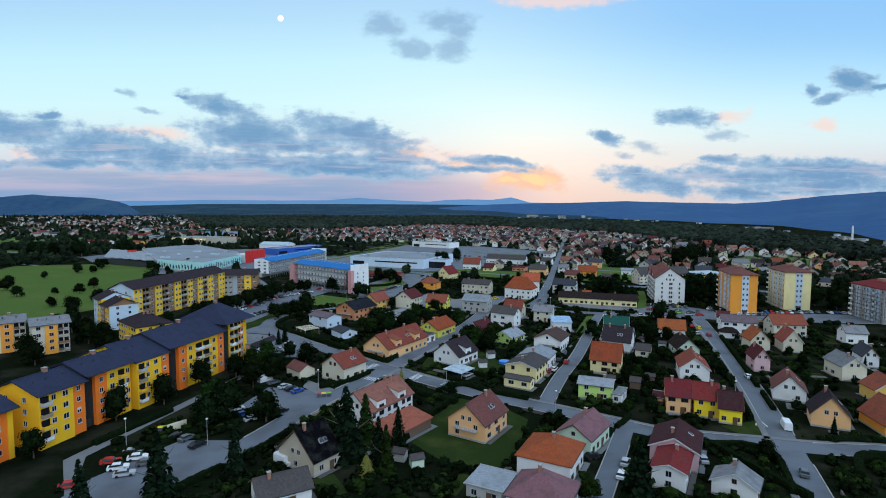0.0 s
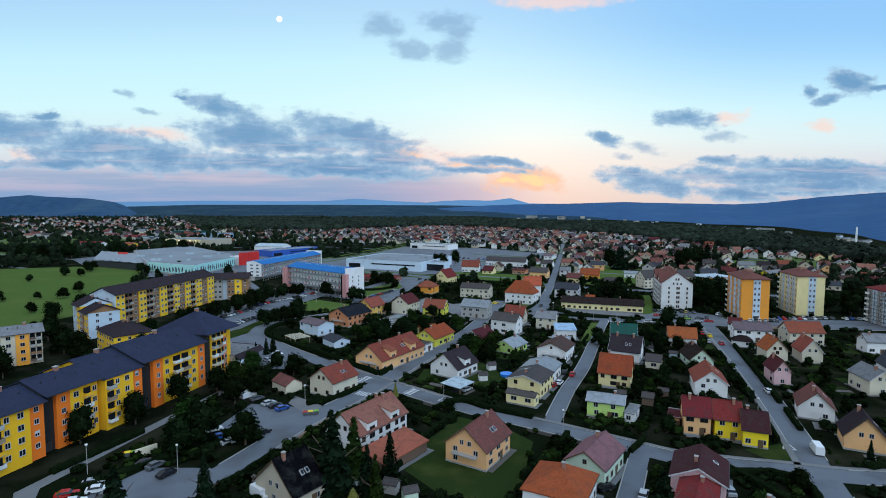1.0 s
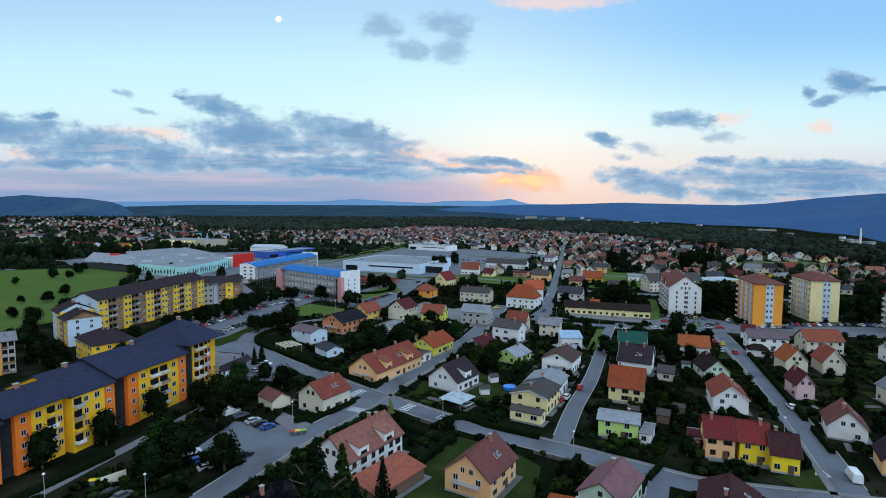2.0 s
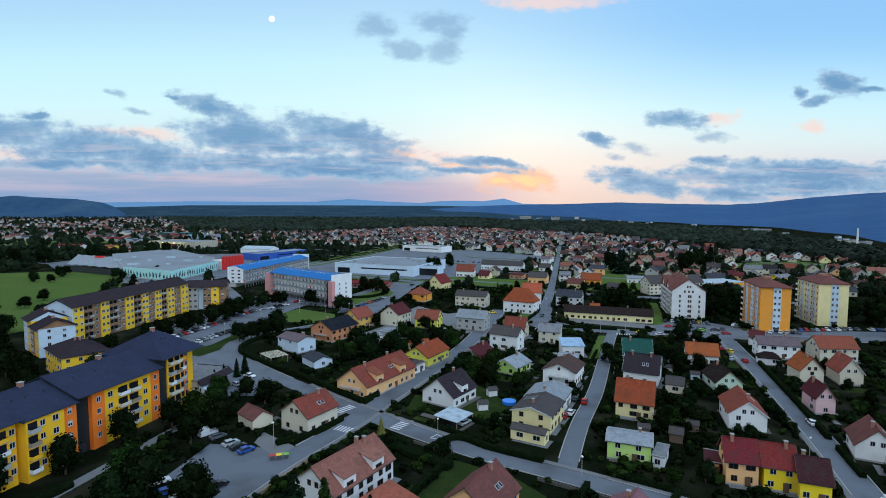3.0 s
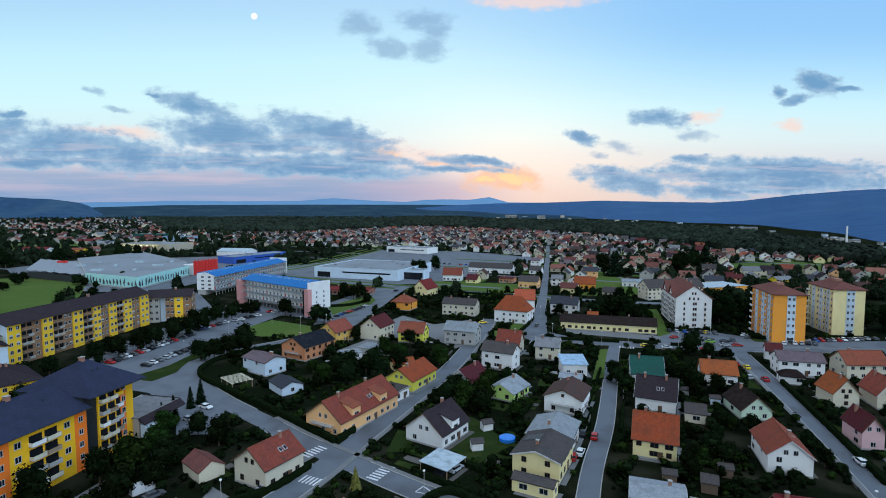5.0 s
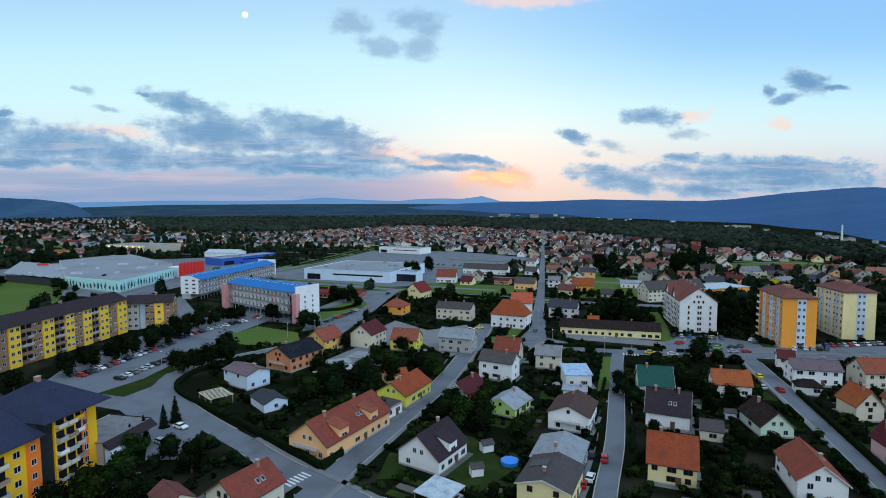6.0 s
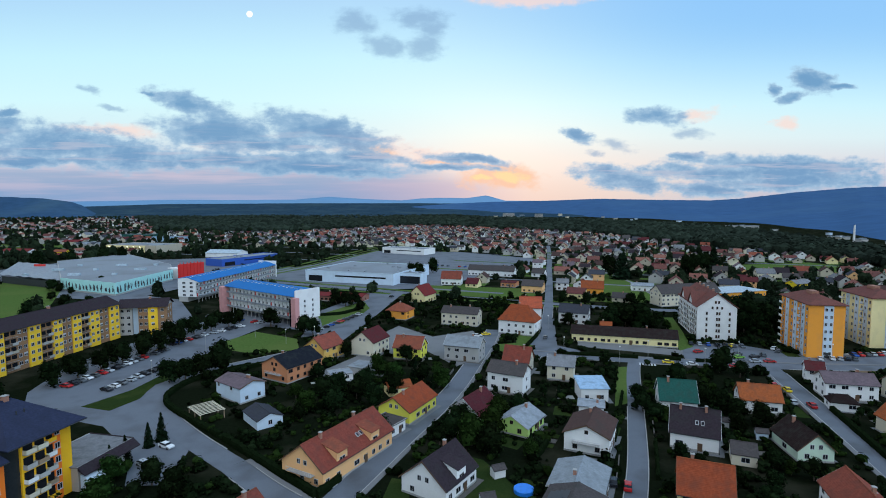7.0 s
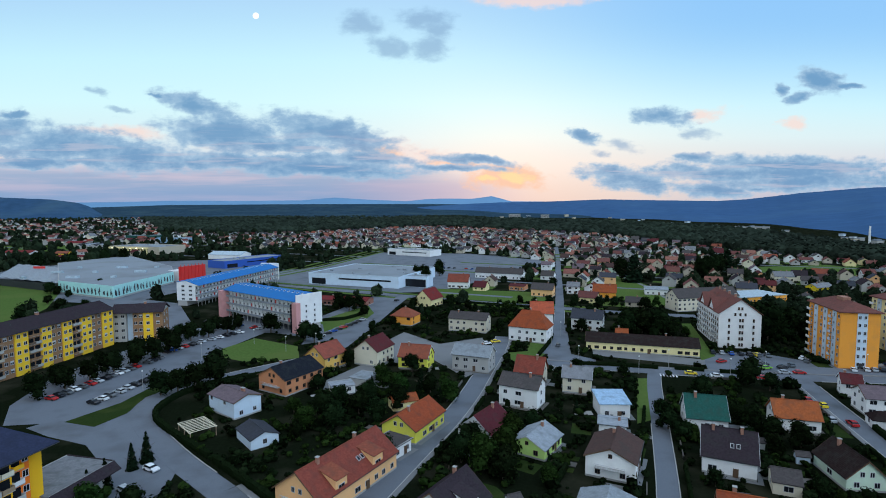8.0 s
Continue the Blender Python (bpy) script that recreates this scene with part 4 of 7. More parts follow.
house(80.4, 246.3, -16.6, 11.4, 11.4, 3.3, 8.6, "white", "green")
house(73.1, 221.2, -27.7, 12.2, 12.4, 4.1, 9.4, "white", "umber", sky=2, chimneys=2)
house(59.0, 190.3, -25.0, 10.9, 10.0, 4.6, 10.2, "lemon", "orange")
house(47.8, 164.0, -22.1, 10.7, 9.0, 4.6, 5.9, "lime", "greysheet")
house(29.2, 183.5, 61.3, 13.8, 11.8, 5.2, 7.0, "lemon", "greybrown", solar=True)
house(34.9, 196.7, 64.0, 13.0, 12.0, 4.3, 6.2, "white", "greysheet")
house(45.4, 221.5, 61.9, 14.0, 12.0, 5.0, 7.7, "white", "brown", balcony="left")
house(28.8, 232.6, 54.0, 12.0, 10.5, 2.9, 5.6, "lime", "greysheet")
house(16.7, 241.3, 54.0, 13.0, 11.0, 3.2, 7.6, "white", "maroon")
house(31.1, 264.5, -30.6, 13.4, 9.0, 6.6, 9.7, "white", "greybrown", balcony="left")
house(4.8, 202.2, 54.0, 13.6, 12.5, 3.6, 8.6, "white", "umber", dormer=True)
house(-3.0, 245.6, 59.8, 17.0, 11.5, 3.8, 7.4, "limeyellow", "orange")
house(-19.2, 216.0, 57.4, 27.0, 13.5, 4.2, 9.2, "peach", "redbrown", sky=2, balcony="left", dormer=2, chimneys=2)
house(-34.3, 182.3, 56.9, 12.0, 11.0, 5.0, 8.9, "cream", "redbrown", sky=2)
house(-58.6, 262.8, 141.0, 14.5, 10.0, 5.3, 6.9, "paleblue", "purplegrey", chimneys=2)
house(-46.6, 284.6, 56.0, 18.0, 14.0, 5.6, 9.2, "brick", "charcoal", balcony="left")
house(-38.8, 307.7, 58.0, 13.0, 11.0, 5.3, 9.6, "ochre", "red")
house(-20.3, 314.0, 64.0, 14.0, 11.5, 6.0, 10.4, "cream", "maroon")
house(-3.1, 306.5, -18.0, 12.6, 10.0, 4.6, 8.8, "limeyellow", "redbrown")
house(19.3, 302.8, -23.5, 15.4, 10.0, 6.0, 9.4, "greywall", "greysheet")
house(23.2, 366.6, -22.4, 20.4, 10.0, 6.5, 9.4, "cream", "greybrown", chimneys=2)
house(50.2, 345.8, -28.4, 18.9, 12.0, 6.8, 14.0, "white", "orange", "hip")
house(61.4, 373.2, -10.1, 12.3, 9.0, 7.5, 13.1, "white", "brightred")
house(-9.8, 384.3, 155.2, 13.0, 11.5, 4.8, 8.6, "orange", "redbrown", "hip")
house(3.2, 435.2, 59.5, 16.0, 12.5, 5.0, 11.0, "lemon", "darkred")
house(27.1, 508.5, -14.3, 16.6, 10.0, 5.0, 10.7, "white", "redbrown")
house(83.6, 366.1, -26.0, 16.0, 10.0, 6.0, 10.0, "white", "slate")
house(107.1, 475.9, -20.2, 9.4, 8.0, 5.5, 8.4, "white", "grey")
house(123.7, 458.4, -21.1, 15.8, 9.0, 4.0, 9.2, "orange", "orange")
house(94.1, 325.0, -19.0, 46.2, 13.0, 3.9, 6.8, "lemon", "darkbrown", chimneys=1)
house(52.5, 276.9, -19.8, 10.1, 10.0, 5.2, 8.2, "cream", "grey")
house(38.3, 285.9, -26.0, 10.7, 9.0, 4.2, 9.3, "cream", "redbrown")
house(139.4, 251.4, -16.3, 15.6, 10.0, 5.5, 8.2, "white", "purplegrey")
house(158.7, 246.4, -3.7, 15.4, 10.0, 5.5, 9.6, "cream", "redbrown")
house(178.8, 231.5, -12.3, 9.1, 9.0, 5.0, 7.8, "white", "grey")
house(159.0, 198.8, 70.9, 11.0, 6.0, 4.0, 7.7, "white", "slate")
house(140.1, 183.8, 81.8, 12.0, 8.5, 5.0, 8.3, "cream", "grey")
house(135.7, 161.3, 82.0, 8.5, 10.7, 4.0, 7.7, "ochre", "redbrown")
house(-10.5, 135.8, 54.0, 16.0, 7.9, 2.7, 4.2, "brownwall", "brick", "shed", windows=False)
house(9.9, 106.7, -26.7, 8.5, 9.0, 3.0, 3.4, "greywall", "greysheet", "flat")
house(5.5, 183.5, 54.0, 8.4, 7.8, 2.5, 3.7, "white", "whitesheet", "carport")
house(-50.0, 184.3, 135.9, 9.0, 6.4, 2.6, 4.6, "cream", "brownred")
house(24.9, 172.8, -30.5, 9.7, 4.0, 2.8, 3.8, "lemon", "greybrown")
house(56.7, 255.8, -4.0, 9.6, 10.0, 4.4, 5.6, "white", "bluesheet", "shed")
house(52.0, 241.3, -19.0, 8.0, 7.0, 3.5, 4.1, "white", "greysheet")
house(-8.5, 232.3, 54.0, 8.0, 8.0, 3.2, 4.4, "white", "greybrown", "flat")
house(-45.2, 241.0, 128.0, 11.0, 8.0, 2.7, 4.3, "paleblue", "slate")
house(-28.2, 278.7, 21.5, 8.2, 7.0, 2.6, 3.1, "white", "greysheet", "flat")
house(-21.6, 287.0, -26.0, 7.4, 9.0, 2.8, 3.2, "greywall", "greysheet", "flat")
house(-6.7, 263.4, 20.2, 8.6, 6.0, 2.6, 4.2, "lemon", "orange")
house(-51.4, 443.9, -16.5, 36.1, 14.0, 3.5, 5.0, "redbrown", "darkred")
house(79.7, 210.3, -26.0, 6.0, 7.0, 2.8, 4.8, "cream", "greybrown")
house(53.9, 160.2, -31.4, 3.0, 8.0, 2.8, 3.2, "white", "grey", "flat")
house(62.9, 171.9, -26.0, 3.7, 4.0, 2.4, 3.6, "brownwall", "greybrown")
house(64.3, 156.6, -26.0, 3.6, 7.0, 3.0, 3.5, "peach", "maroon", "flat")
house(130.2, 241.4, -22.2, 8.1, 6.0, 2.6, 4.6, "white", "darkbrown", "hip")
house(141.0, 267.5, -27.6, 6.4, 8.0, 4.5, 7.0, "white", "maroon")
house(-32.6, 104.0, 30.0, 11.0, 9.0, 3.0, 5.6, "white", "greybrown")
house(91.6, 340.5, -18.0, 5.9, 6.0, 3.5, 6.0, "brick", "orange")
house(168.8, 415.2, 10.0, 42.3, 13.0, 8.0, 13.0, "cream", "greybrown")
house(205.2, 426.0, 15.8, 37.2, 22.0, 7.0, 7.8, "orange", "whitesheet", "flat")
house(164.3, 469.7, -18.0, 16.0, 12.0, 4.0, 5.6, "white", "greysheet")
house(279.8, 465.0, 14.9, 16.3, 10.0, 5.0, 7.5, "yellow", "grey")
house(282.0, 508.0, -18.0, 14.1, 12.0, 7.0, 10.5, "cream", "grey")
house(66.1, 558.9, -25.1, 42.9, 10.0, 5.0, 9.3, "white", "greybrown")
house(71.2, 496.0, -26.0, 12.4, 12.0, 3.5, 4.5, "brick", "maroon")
house(83.3, 467.3, -26.0, 15.8, 10.0, 5.0, 9.0, "peach", "greybrown")


# ---- flats and large buildings ----
def balcony_front(parent, x, z, w, y, mat, depth=1.1):
    """A projecting balcony with a solid front and a dark opening behind."""
    key = ("bal", w, depth, mat.name)
    if key not in CACHE:
        CACHE[key] = (Shape().box(-w / 2, -depth, 0, w / 2, 0, 0.14).mesh("balcony", CONCRETE),
                      Shape().box(-w / 2, -depth, 0.142, w / 2, -depth + 0.06, 1.0).box(-w / 2, -depth + 0.062, 0.142, -w / 2 + 0.06, 0, 1.0).box(w / 2 - 0.06, -depth + 0.062, 0.142, w / 2, 0, 1.0).mesh("parapet", mat),
                      Shape().box(-w / 2 + 0.1, -0.03, 0.15, w / 2 - 0.1, 0.03, 2.3).mesh("balcony_window", GLASS))
    m = CACHE[key]
    ob = part("balcony", m[0], parent, at=pose(x, y, z))
    part("parapet", m[1], ob)
    part("balcony_window", m[2], ob)
    return ob


def flats(x, y, yaw, bays, depth, floors, storey, roofmat, rise, label, step=None, over=0.8, base=0.9, hip_end=False):
    """A long block whose front runs along +x from its origin and faces -y. bays: (width, material, 'w' windows, 'b' balconies, 'd' dark stair, 's' single window, setback)."""
    e = thing("apartment_block", x, y, yaw, label, "apartment building")
    total = sum(q[0] for q in bays)
    BUILT.append((x + math.cos(radians(yaw)) * total / 2 - math.sin(radians(yaw)) * depth / 2, y + math.sin(radians(yaw)) * total / 2 + math.cos(radians(yaw)) * depth / 2, yaw, total / 2, depth / 2))
    x0 = 0.0
    for k, (w, mat, what, back) in enumerate(bays):
        he = floors * storey + base + (step[k] if step else 0)
        y0 = back
        part("wall", Shape().box(x0, y0, -0.2, x0 + w - 0.005, depth, he).mesh("wall", mat), e)
        for f in range(floors + (1 if step and step[k] > 2.6 else 0)):
            z = base + f * storey + 0.75
            if what == "w":
                n = max(1, round(w / 3.0))
                for i in range(n):
                    flat_window(e, x0 + (i + 0.5) * w / n, y0 - 0.02, z, 0, 1.45, 1.4)
            elif what == "s":
                flat_window(e, x0 + w / 2, y0 - 0.02, z, 0, 1.15, 1.3)
            elif what == "b":
                balcony_front(e, x0 + w * 0.32, z - 0.75, min(3.0, w * 0.5), y0, (WALL["white"], WALL["greywall"], TIMBER, BLOCKYEL)[(f * 3 + k) % 4])
                flat_window(e, x0 + w * 0.8, y0 - 0.02, z, 0, 1.2, 1.35)
            elif what == "B":
                balcony_front(e, x0 + w * 0.27, z - 0.75, w * 0.42, y0, ((WALL["white"], WALL["greywall"], WALL["cream"]) if roofmat is NAVYROOF else (TAN, WALL["greywall"], WALL["brownwall"]))[(f + k) % 3])
                balcony_front(e, x0 + w * 0.74, z - 0.75, w * 0.42, y0, ((WALL["cream"], TIMBER, WALL["greywall"]) if roofmat is NAVYROOF else (WALL["beige"], TAN, WALL["greywall"]))[(f * 2 + k) % 3])
        if what == "d":
            door(e, x0 + w / 2, y0 - 0.06, 0.1, 0, 1.6, 2.2, DARKMETAL)
        x0 += w
    for f in range(floors):
        for sx, turn in ((-0.02, -90), (total + 0.015, 90))[:1 if hip_end else 2]:
            for q in (0.3, 0.7):
                flat_window(e, sx, depth * q, base + f * storey + 0.75, turn, 1.2, 1.35)
    if hip_end:
        part("end_wall", Shape().box(total + 0.002, bays[-1][3] + 1.5, -0.2, total + 0.25, depth, floors * storey + base + step[-1] - 0.05).mesh("end_wall", bays[0][1]), e)
    # roof, run by run of equal height
    x0, k = 0.0, 0
    while k < len(bays):
        j, w = k, 0.0
        while j < len(bays) and (not step or step[j] == step[k]):
            w += bays[j][0]
            j += 1
        he = floors * storey + base + (step[k] if step else 0)
        mid, W = depth / 2, depth + 2 * over
        a, b = x0 - (over if k == 0 else 0.15), x0 + w + (over if j == len(bays) else 0.15)
        s = Shape().prism_x([(mid - W / 2, he + 0.02), (mid - W / 2, he - 0.2), (mid, he + rise - 0.25), (mid, he + rise)], a, b).prism_x([(mid, he + rise), (mid, he + rise - 0.25), (mid + W / 2, he - 0.2), (mid + W / 2, he + 0.02)], a, b)
        cut = 0.0
        if hip_end and j == len(bays):
            cut, rise = min(W * 0.42, (b - a) * 0.42), rise + 1.6
            r = b - cut
            s = Shape().add([(a, mid - W / 2, he + 0.02), (b, mid - W / 2, he + 0.02), (b, mid + W / 2, he + 0.02), (a, mid + W / 2, he + 0.02), (a + cut, mid, he + rise), (r, mid, he + rise), (a, mid - W / 2, he - 0.2), (b, mid - W / 2, he - 0.2), (b, mid + W / 2, he - 0.2), (a, mid + W / 2, he - 0.2)],
                            [(0, 1, 5, 4), (1, 2, 5), (2, 3, 4, 5), (0, 4, 3), (0, 6, 7, 1), (1, 7, 8, 2), (2, 8, 9, 3), (6, 9, 8, 7)])
        part("roof", s.mesh("roof", roofmat), e)
        if not cut:
            part("gable", Shape().prism_x([(0.02, he + 0.002), (depth - 0.02, he + 0.002), (mid, he + rise - 0.4)], x0 + 0.02, x0 + w - 0.02).mesh("gable", bays[k][1]), e)
        part("ridge_cap", Shape().prism_x([(mid - 0.2, he + rise - 0.08), (mid + 0.2, he + rise - 0.08), (mid + 0.12, he + rise + 0.08), (mid - 0.12, he + rise + 0.08)], a + 0.05 + cut, b - 0.05 - cut).mesh("ridge_cap", roofmat), e)
        part("gutter", Shape().box(a + 0.05, mid - W / 2 - 0.16, he - 0.2, b - 0.05, mid - W / 2 - 0.01, he - 0.06).mesh("gutter", DARKMETAL), e)
        for q in ((0.18, 0.42, 0.78) if not cut else (0.45, 0.55)):
            vz = he + rise * 0.62
            part("roof_vent", Shape().tube(x0 + w * q, mid - W * 0.19, vz - 0.3, vz + 0.75, 0.14, 0.11, 8).mesh("roof_vent", DARKMETAL), e)
        cx = x0 + w * (0.52 if cut else 0.6)
        c = part("chimney", Shape().box(cx - 0.5, mid - 0.5, he + rise - 0.8, cx + 0.5, mid + 0.5, he + rise + 0.9).mesh("chimney", CHIMNEY), e)
        part("cap", Shape().box(cx - 0.6, mid - 0.6, he + rise + 0.902, cx + 0.6, mid + 0.6, he + rise + 1.0).mesh("cap", CONCRETE), c)
        x0, k = x0 + w, j
    return e


Y, O, D = BLOCKYEL, BLOCKORG, DARKGLASS
flats(-105.5, 101.0, 74, [(9.0, Y, "w", 0.0), (4.0, O, "s", 0.9), (3.0, D, "d", 2.6), (4.0, O, "s", 0.9), (1.2, Y, "", 0.6)], 15, 4, 2.8, NAVYROOF, 3.2, "deep yellow and orange flats with dark blue roof")
flats(-96.6, 124.8, 74, [(4.6, Y, "b", 0.0), (4.2, Y, "w", 0.0), (3.6, O, "s", 0.5), (3.4, D, "d", 1.9), (3.6, O, "s", 0.9), (3.2, Y, "w", 0.9), (4.4, Y, "b", 0.9)], 15, 4, 2.9, NAVYROOF, 3.2, "deep yellow and orange flats with dark blue roof", step=[0, 0, 0, 0.9, 0.9, 0.9, 0.9], base=1.9)
flats(-88.6, 151.4, 74, [(4.6, Y, "b", -0.6), (4.2, Y, "w", -0.6), (3.6, O, "s", 0.0), (4.4, D, "d", 1.5), (3.6, O, "s", 0.3), (3.8, Y, "w", 0.6), (7.4, Y, "B", 0.6), (3.8, Y, "w", 0.6), (3.2, O, "s", 0.6), (3.6, D, "d", 1.5), (5.2, Y, "B", 1.0), (4.0, O, "b", 1.9), (3.4, Y, "", 3.0)], 21, 4, 3.0, NAVYROOF, 4.4, "deep yellow and orange flats with dark blue roof", step=[0, 0, 0, 0.8, 0.8, 0.8, 0.8, 0.8, 0.8, 2.8, 2.8, 2.8, 2.8], base=1.9, hip_end=True)
annex = house(-78.6, 212.6, 75, 15.6, 13.0, 5.6, 5.8, "greywall", "grey", "flat", windows=False)
part("fascia", Shape().prism_x([(-8.4, 4.1), (-6.52, 5.1), (-6.52, 5.9), (-8.4, 4.3)], -7.9, 7.9).mesh("fascia", ROOF["umber"]), annex, "dark sheet fascia")
part("fascia", Shape().box(7.82, -6.5, 4.9, 8.05, 6.5, 5.9).mesh("fascia", ROOF["umber"]), annex, "dark sheet fascia")
part("porch_glazing", Shape().prism_x([(-9.8, 0), (-6.8, 0), (-6.8, 4.0), (-9.8, 3.0)], -7.6, -3.4).mesh("porch_glazing", WALL["paleblue"]), annex, "pale glazed porch")
YB = material("warm_yellow_render", (0.93, 0.56, 0.030), 0.85, 0.06, 0.25, 3.0, 0.06, dirty=0.12, dirt=(0.4, 0.25, 0.1))
GW = WALL["paleblue"]
flats(-157.5, 269.9, 79.0, [(0.4, GW, "", 0.02), (5.8, YB, "w", 0.0), (5.5, TAN, "B", 0.6), (4.0, TAN, "w", 0.6), (5.0, YB, "w", 0.0), (5.5, TAN, "B", 0.6), (4.6, TAN, "w", 0.6), (5.4, YB, "w", 0.0), (5.6, TAN, "B", 0.6), (4.6, YB, "w", 0.0), (5.2, TAN, "w", 0.6), (4.6, YB, "w", 0.0), (4.6, TAN, "B", 0.6), (5.6, YB, "w", 0.0), (6.0, TAN, "w", 0.6), (6.0, YB, "w", 0.0)], 14, 5, 3.06, ROOF["umber"], 3.6, "tan and yellow striped flats with brown roof", base=1.2)
flats(-144.5, 349.5, 12, [(5.5, WALL["greywall"], "w", 1.2), (3.0, WALL["paleblue"], "", 3.2), (4.5, TAN, "w", 0.6), (4.2, YB, "w", 0.0), (4.0, TAN, "w", 0.6)], 12, 4, 3.3, ROOF["umber"], 3.2, "grey, tan and yellow flats with brown roof", base=0.6)
CR = WALL["cream"]
flats(-174.0, 264.0, -42, [(4.4, GW, "w", 0.0), (6.6, YB, "w", 0.4), (4.6, TAN, "w", 0.0), (6.2, YB, "w", 0.4), (0.4, GW, "", 0.38)], 13, 4, 2.7, ROOF["umber"], 3.4, "yellow and tan stepped flats with dark brown roofs", step=[1.6, 1.6, -0.2, -0.2, -0.2], base=0.9)
house(-131.0, 233.0, -42, 22.0, 16.0, 8.2, 11.8, "yellow", "umber", "hip", chimneys=2, wallmat=YB)
for fx, fy in ((-160.8, 206.3), (-179.5, 207.5)):
    flats(fx, fy, 41.6, [(4.2, CR, "w", 0.0), (4.0, WALL["orange"], "w", -0.5), (4.0, CR, "B", 0.3)], 12.5, 4, 2.75, ROOF["grey"], 2.2, "cream and orange flats with grey roof")


def tower(x, y, yaw, w, d, floors, storey, wm, strip, label, roofcol="brownred"):
    """A tower block with its near corner at the origin: front along +x, side along +y; a strip of windows in the front and balconies on the side."""
    e = thing("tower_block", x, y, yaw, label, "tower block")
    BUILT.append((x + math.cos(radians(yaw)) * w / 2 - math.sin(radians(yaw)) * d / 2, y + math.sin(radians(yaw)) * w / 2 + math.cos(radians(yaw)) * d / 2, yaw, w / 2, d / 2))
    H = floors * storey + 0.8
    part("wall", Shape().box(0, 0, -0.2, w, d, H).mesh("wall", wm), e)
    part("window_strip", Shape().box(w * 0.42, -0.12, 0, w * 0.68, -0.004, H).mesh("window_strip", strip), e)
    for q in (0.12, 0.40, 0.70):
        part("window_strip", Shape().box(-0.12, d * q, 0, -0.004, d * (q + 0.12), H).mesh("window_strip", strip), e)
    for f in range(floors):
        z = f * storey + 1.3
        for q in (0.48, 0.62):
            flat_window(e, w * q, -0.14, z, 0, 0.95, 1.3)
        for q in (0.18, 0.46, 0.76):
            flat_window(e, -0.14, d * q, z, -90, 0.95, 1.3)
        for q in (0.05, 0.30, 0.58, 0.90):
            flat_window(e, -0.02, d * q, z, -90, 1.1, 1.3)
        for q in (0.98,):
            b = part("balcony", Shape().box(-1.2, d * 0.86, z - 0.8, -0.13, d * 0.985, z - 0.65).mesh("balcony", CONCRETE), e)
            part("parapet", Shape().box(-1.2, d * 0.86, z - 0.648, -1.13, d * 0.985, z + 0.25).mesh("parapet", WALL["white"]), b)
        b = part("balcony", Shape().box(-1.1, d * 0.21, z - 0.8, -0.13, d * 0.28, z - 0.65).mesh("balcony", CONCRETE), e)
        part("parapet", Shape().box(-1.1, d * 0.21, z - 0.648, -1.03, d * 0.28, z + 0.25).mesh("parapet", WALL["paleblue"]), b)
    s = hip_roof(w + 1.6, d + 1.6, H + 0.3, H + 3.4, 0.4)
    if d > w:
        s = hip_roof(d + 1.6, w + 1.6, H + 0.3, H + 3.4, 0.4)
        s.v = [(-q[1], q[0], q[2]) for q in s.v]
    part("roof", s.mesh("roof", ROOF[roofcol]), e, at=pose(w / 2, d / 2, 0))
    part("roof_hut", Shape().box(w * 0.4, d * 0.4, H + 1.5, w * 0.6, d * 0.6, H + 4.2).mesh("roof_hut", CHIMNEY), e)
    door(e, w * 0.55, -0.2, 0.1, 0, 1.8, 2.2, DARKMETAL)
    return e


tower(159.2, 295.3, -13, 13.5, 25, 7, 3.0, WALL["orange"], WALL["paleblue"], "orange rendered tower block with a red-brown roof")
tower(196.8, 307.7, -10, 14.0, 22, 7, 3.0, WALL["lemon"], WALL["paleblue"], "pale yellow rendered tower block with a red-brown roof")
tower(222.0, 268.0, -6, 16, 26, 6, 2.8, WALL["greywall"], WALL["paleblue"], "grey tower block wrapped in scaffolding", "darkred")


def scaffold(x, y, yaw, w, h):
    e = thing("scaffolding", x, y, yaw, "grey metal scaffolding along a tower front", "scaffolding")
    for i in range(8):
        part("post", Shape().box(i * w / 7 - 0.05, -1.0, 0, i * w / 7 + 0.05, -0.9, h).mesh("post", DARKMETAL), e)
    for k in range(1, 9):
        part("plank", Shape().box(0, -1.0, k * h / 9, w, -0.2, k * h / 9 + 0.1).mesh("plank", ROOF["greysheet"]), e)


scaffold(222.0, 268.0, -6, 16, 17)
scaffold(224.7, 294.0, -96, 26, 17)


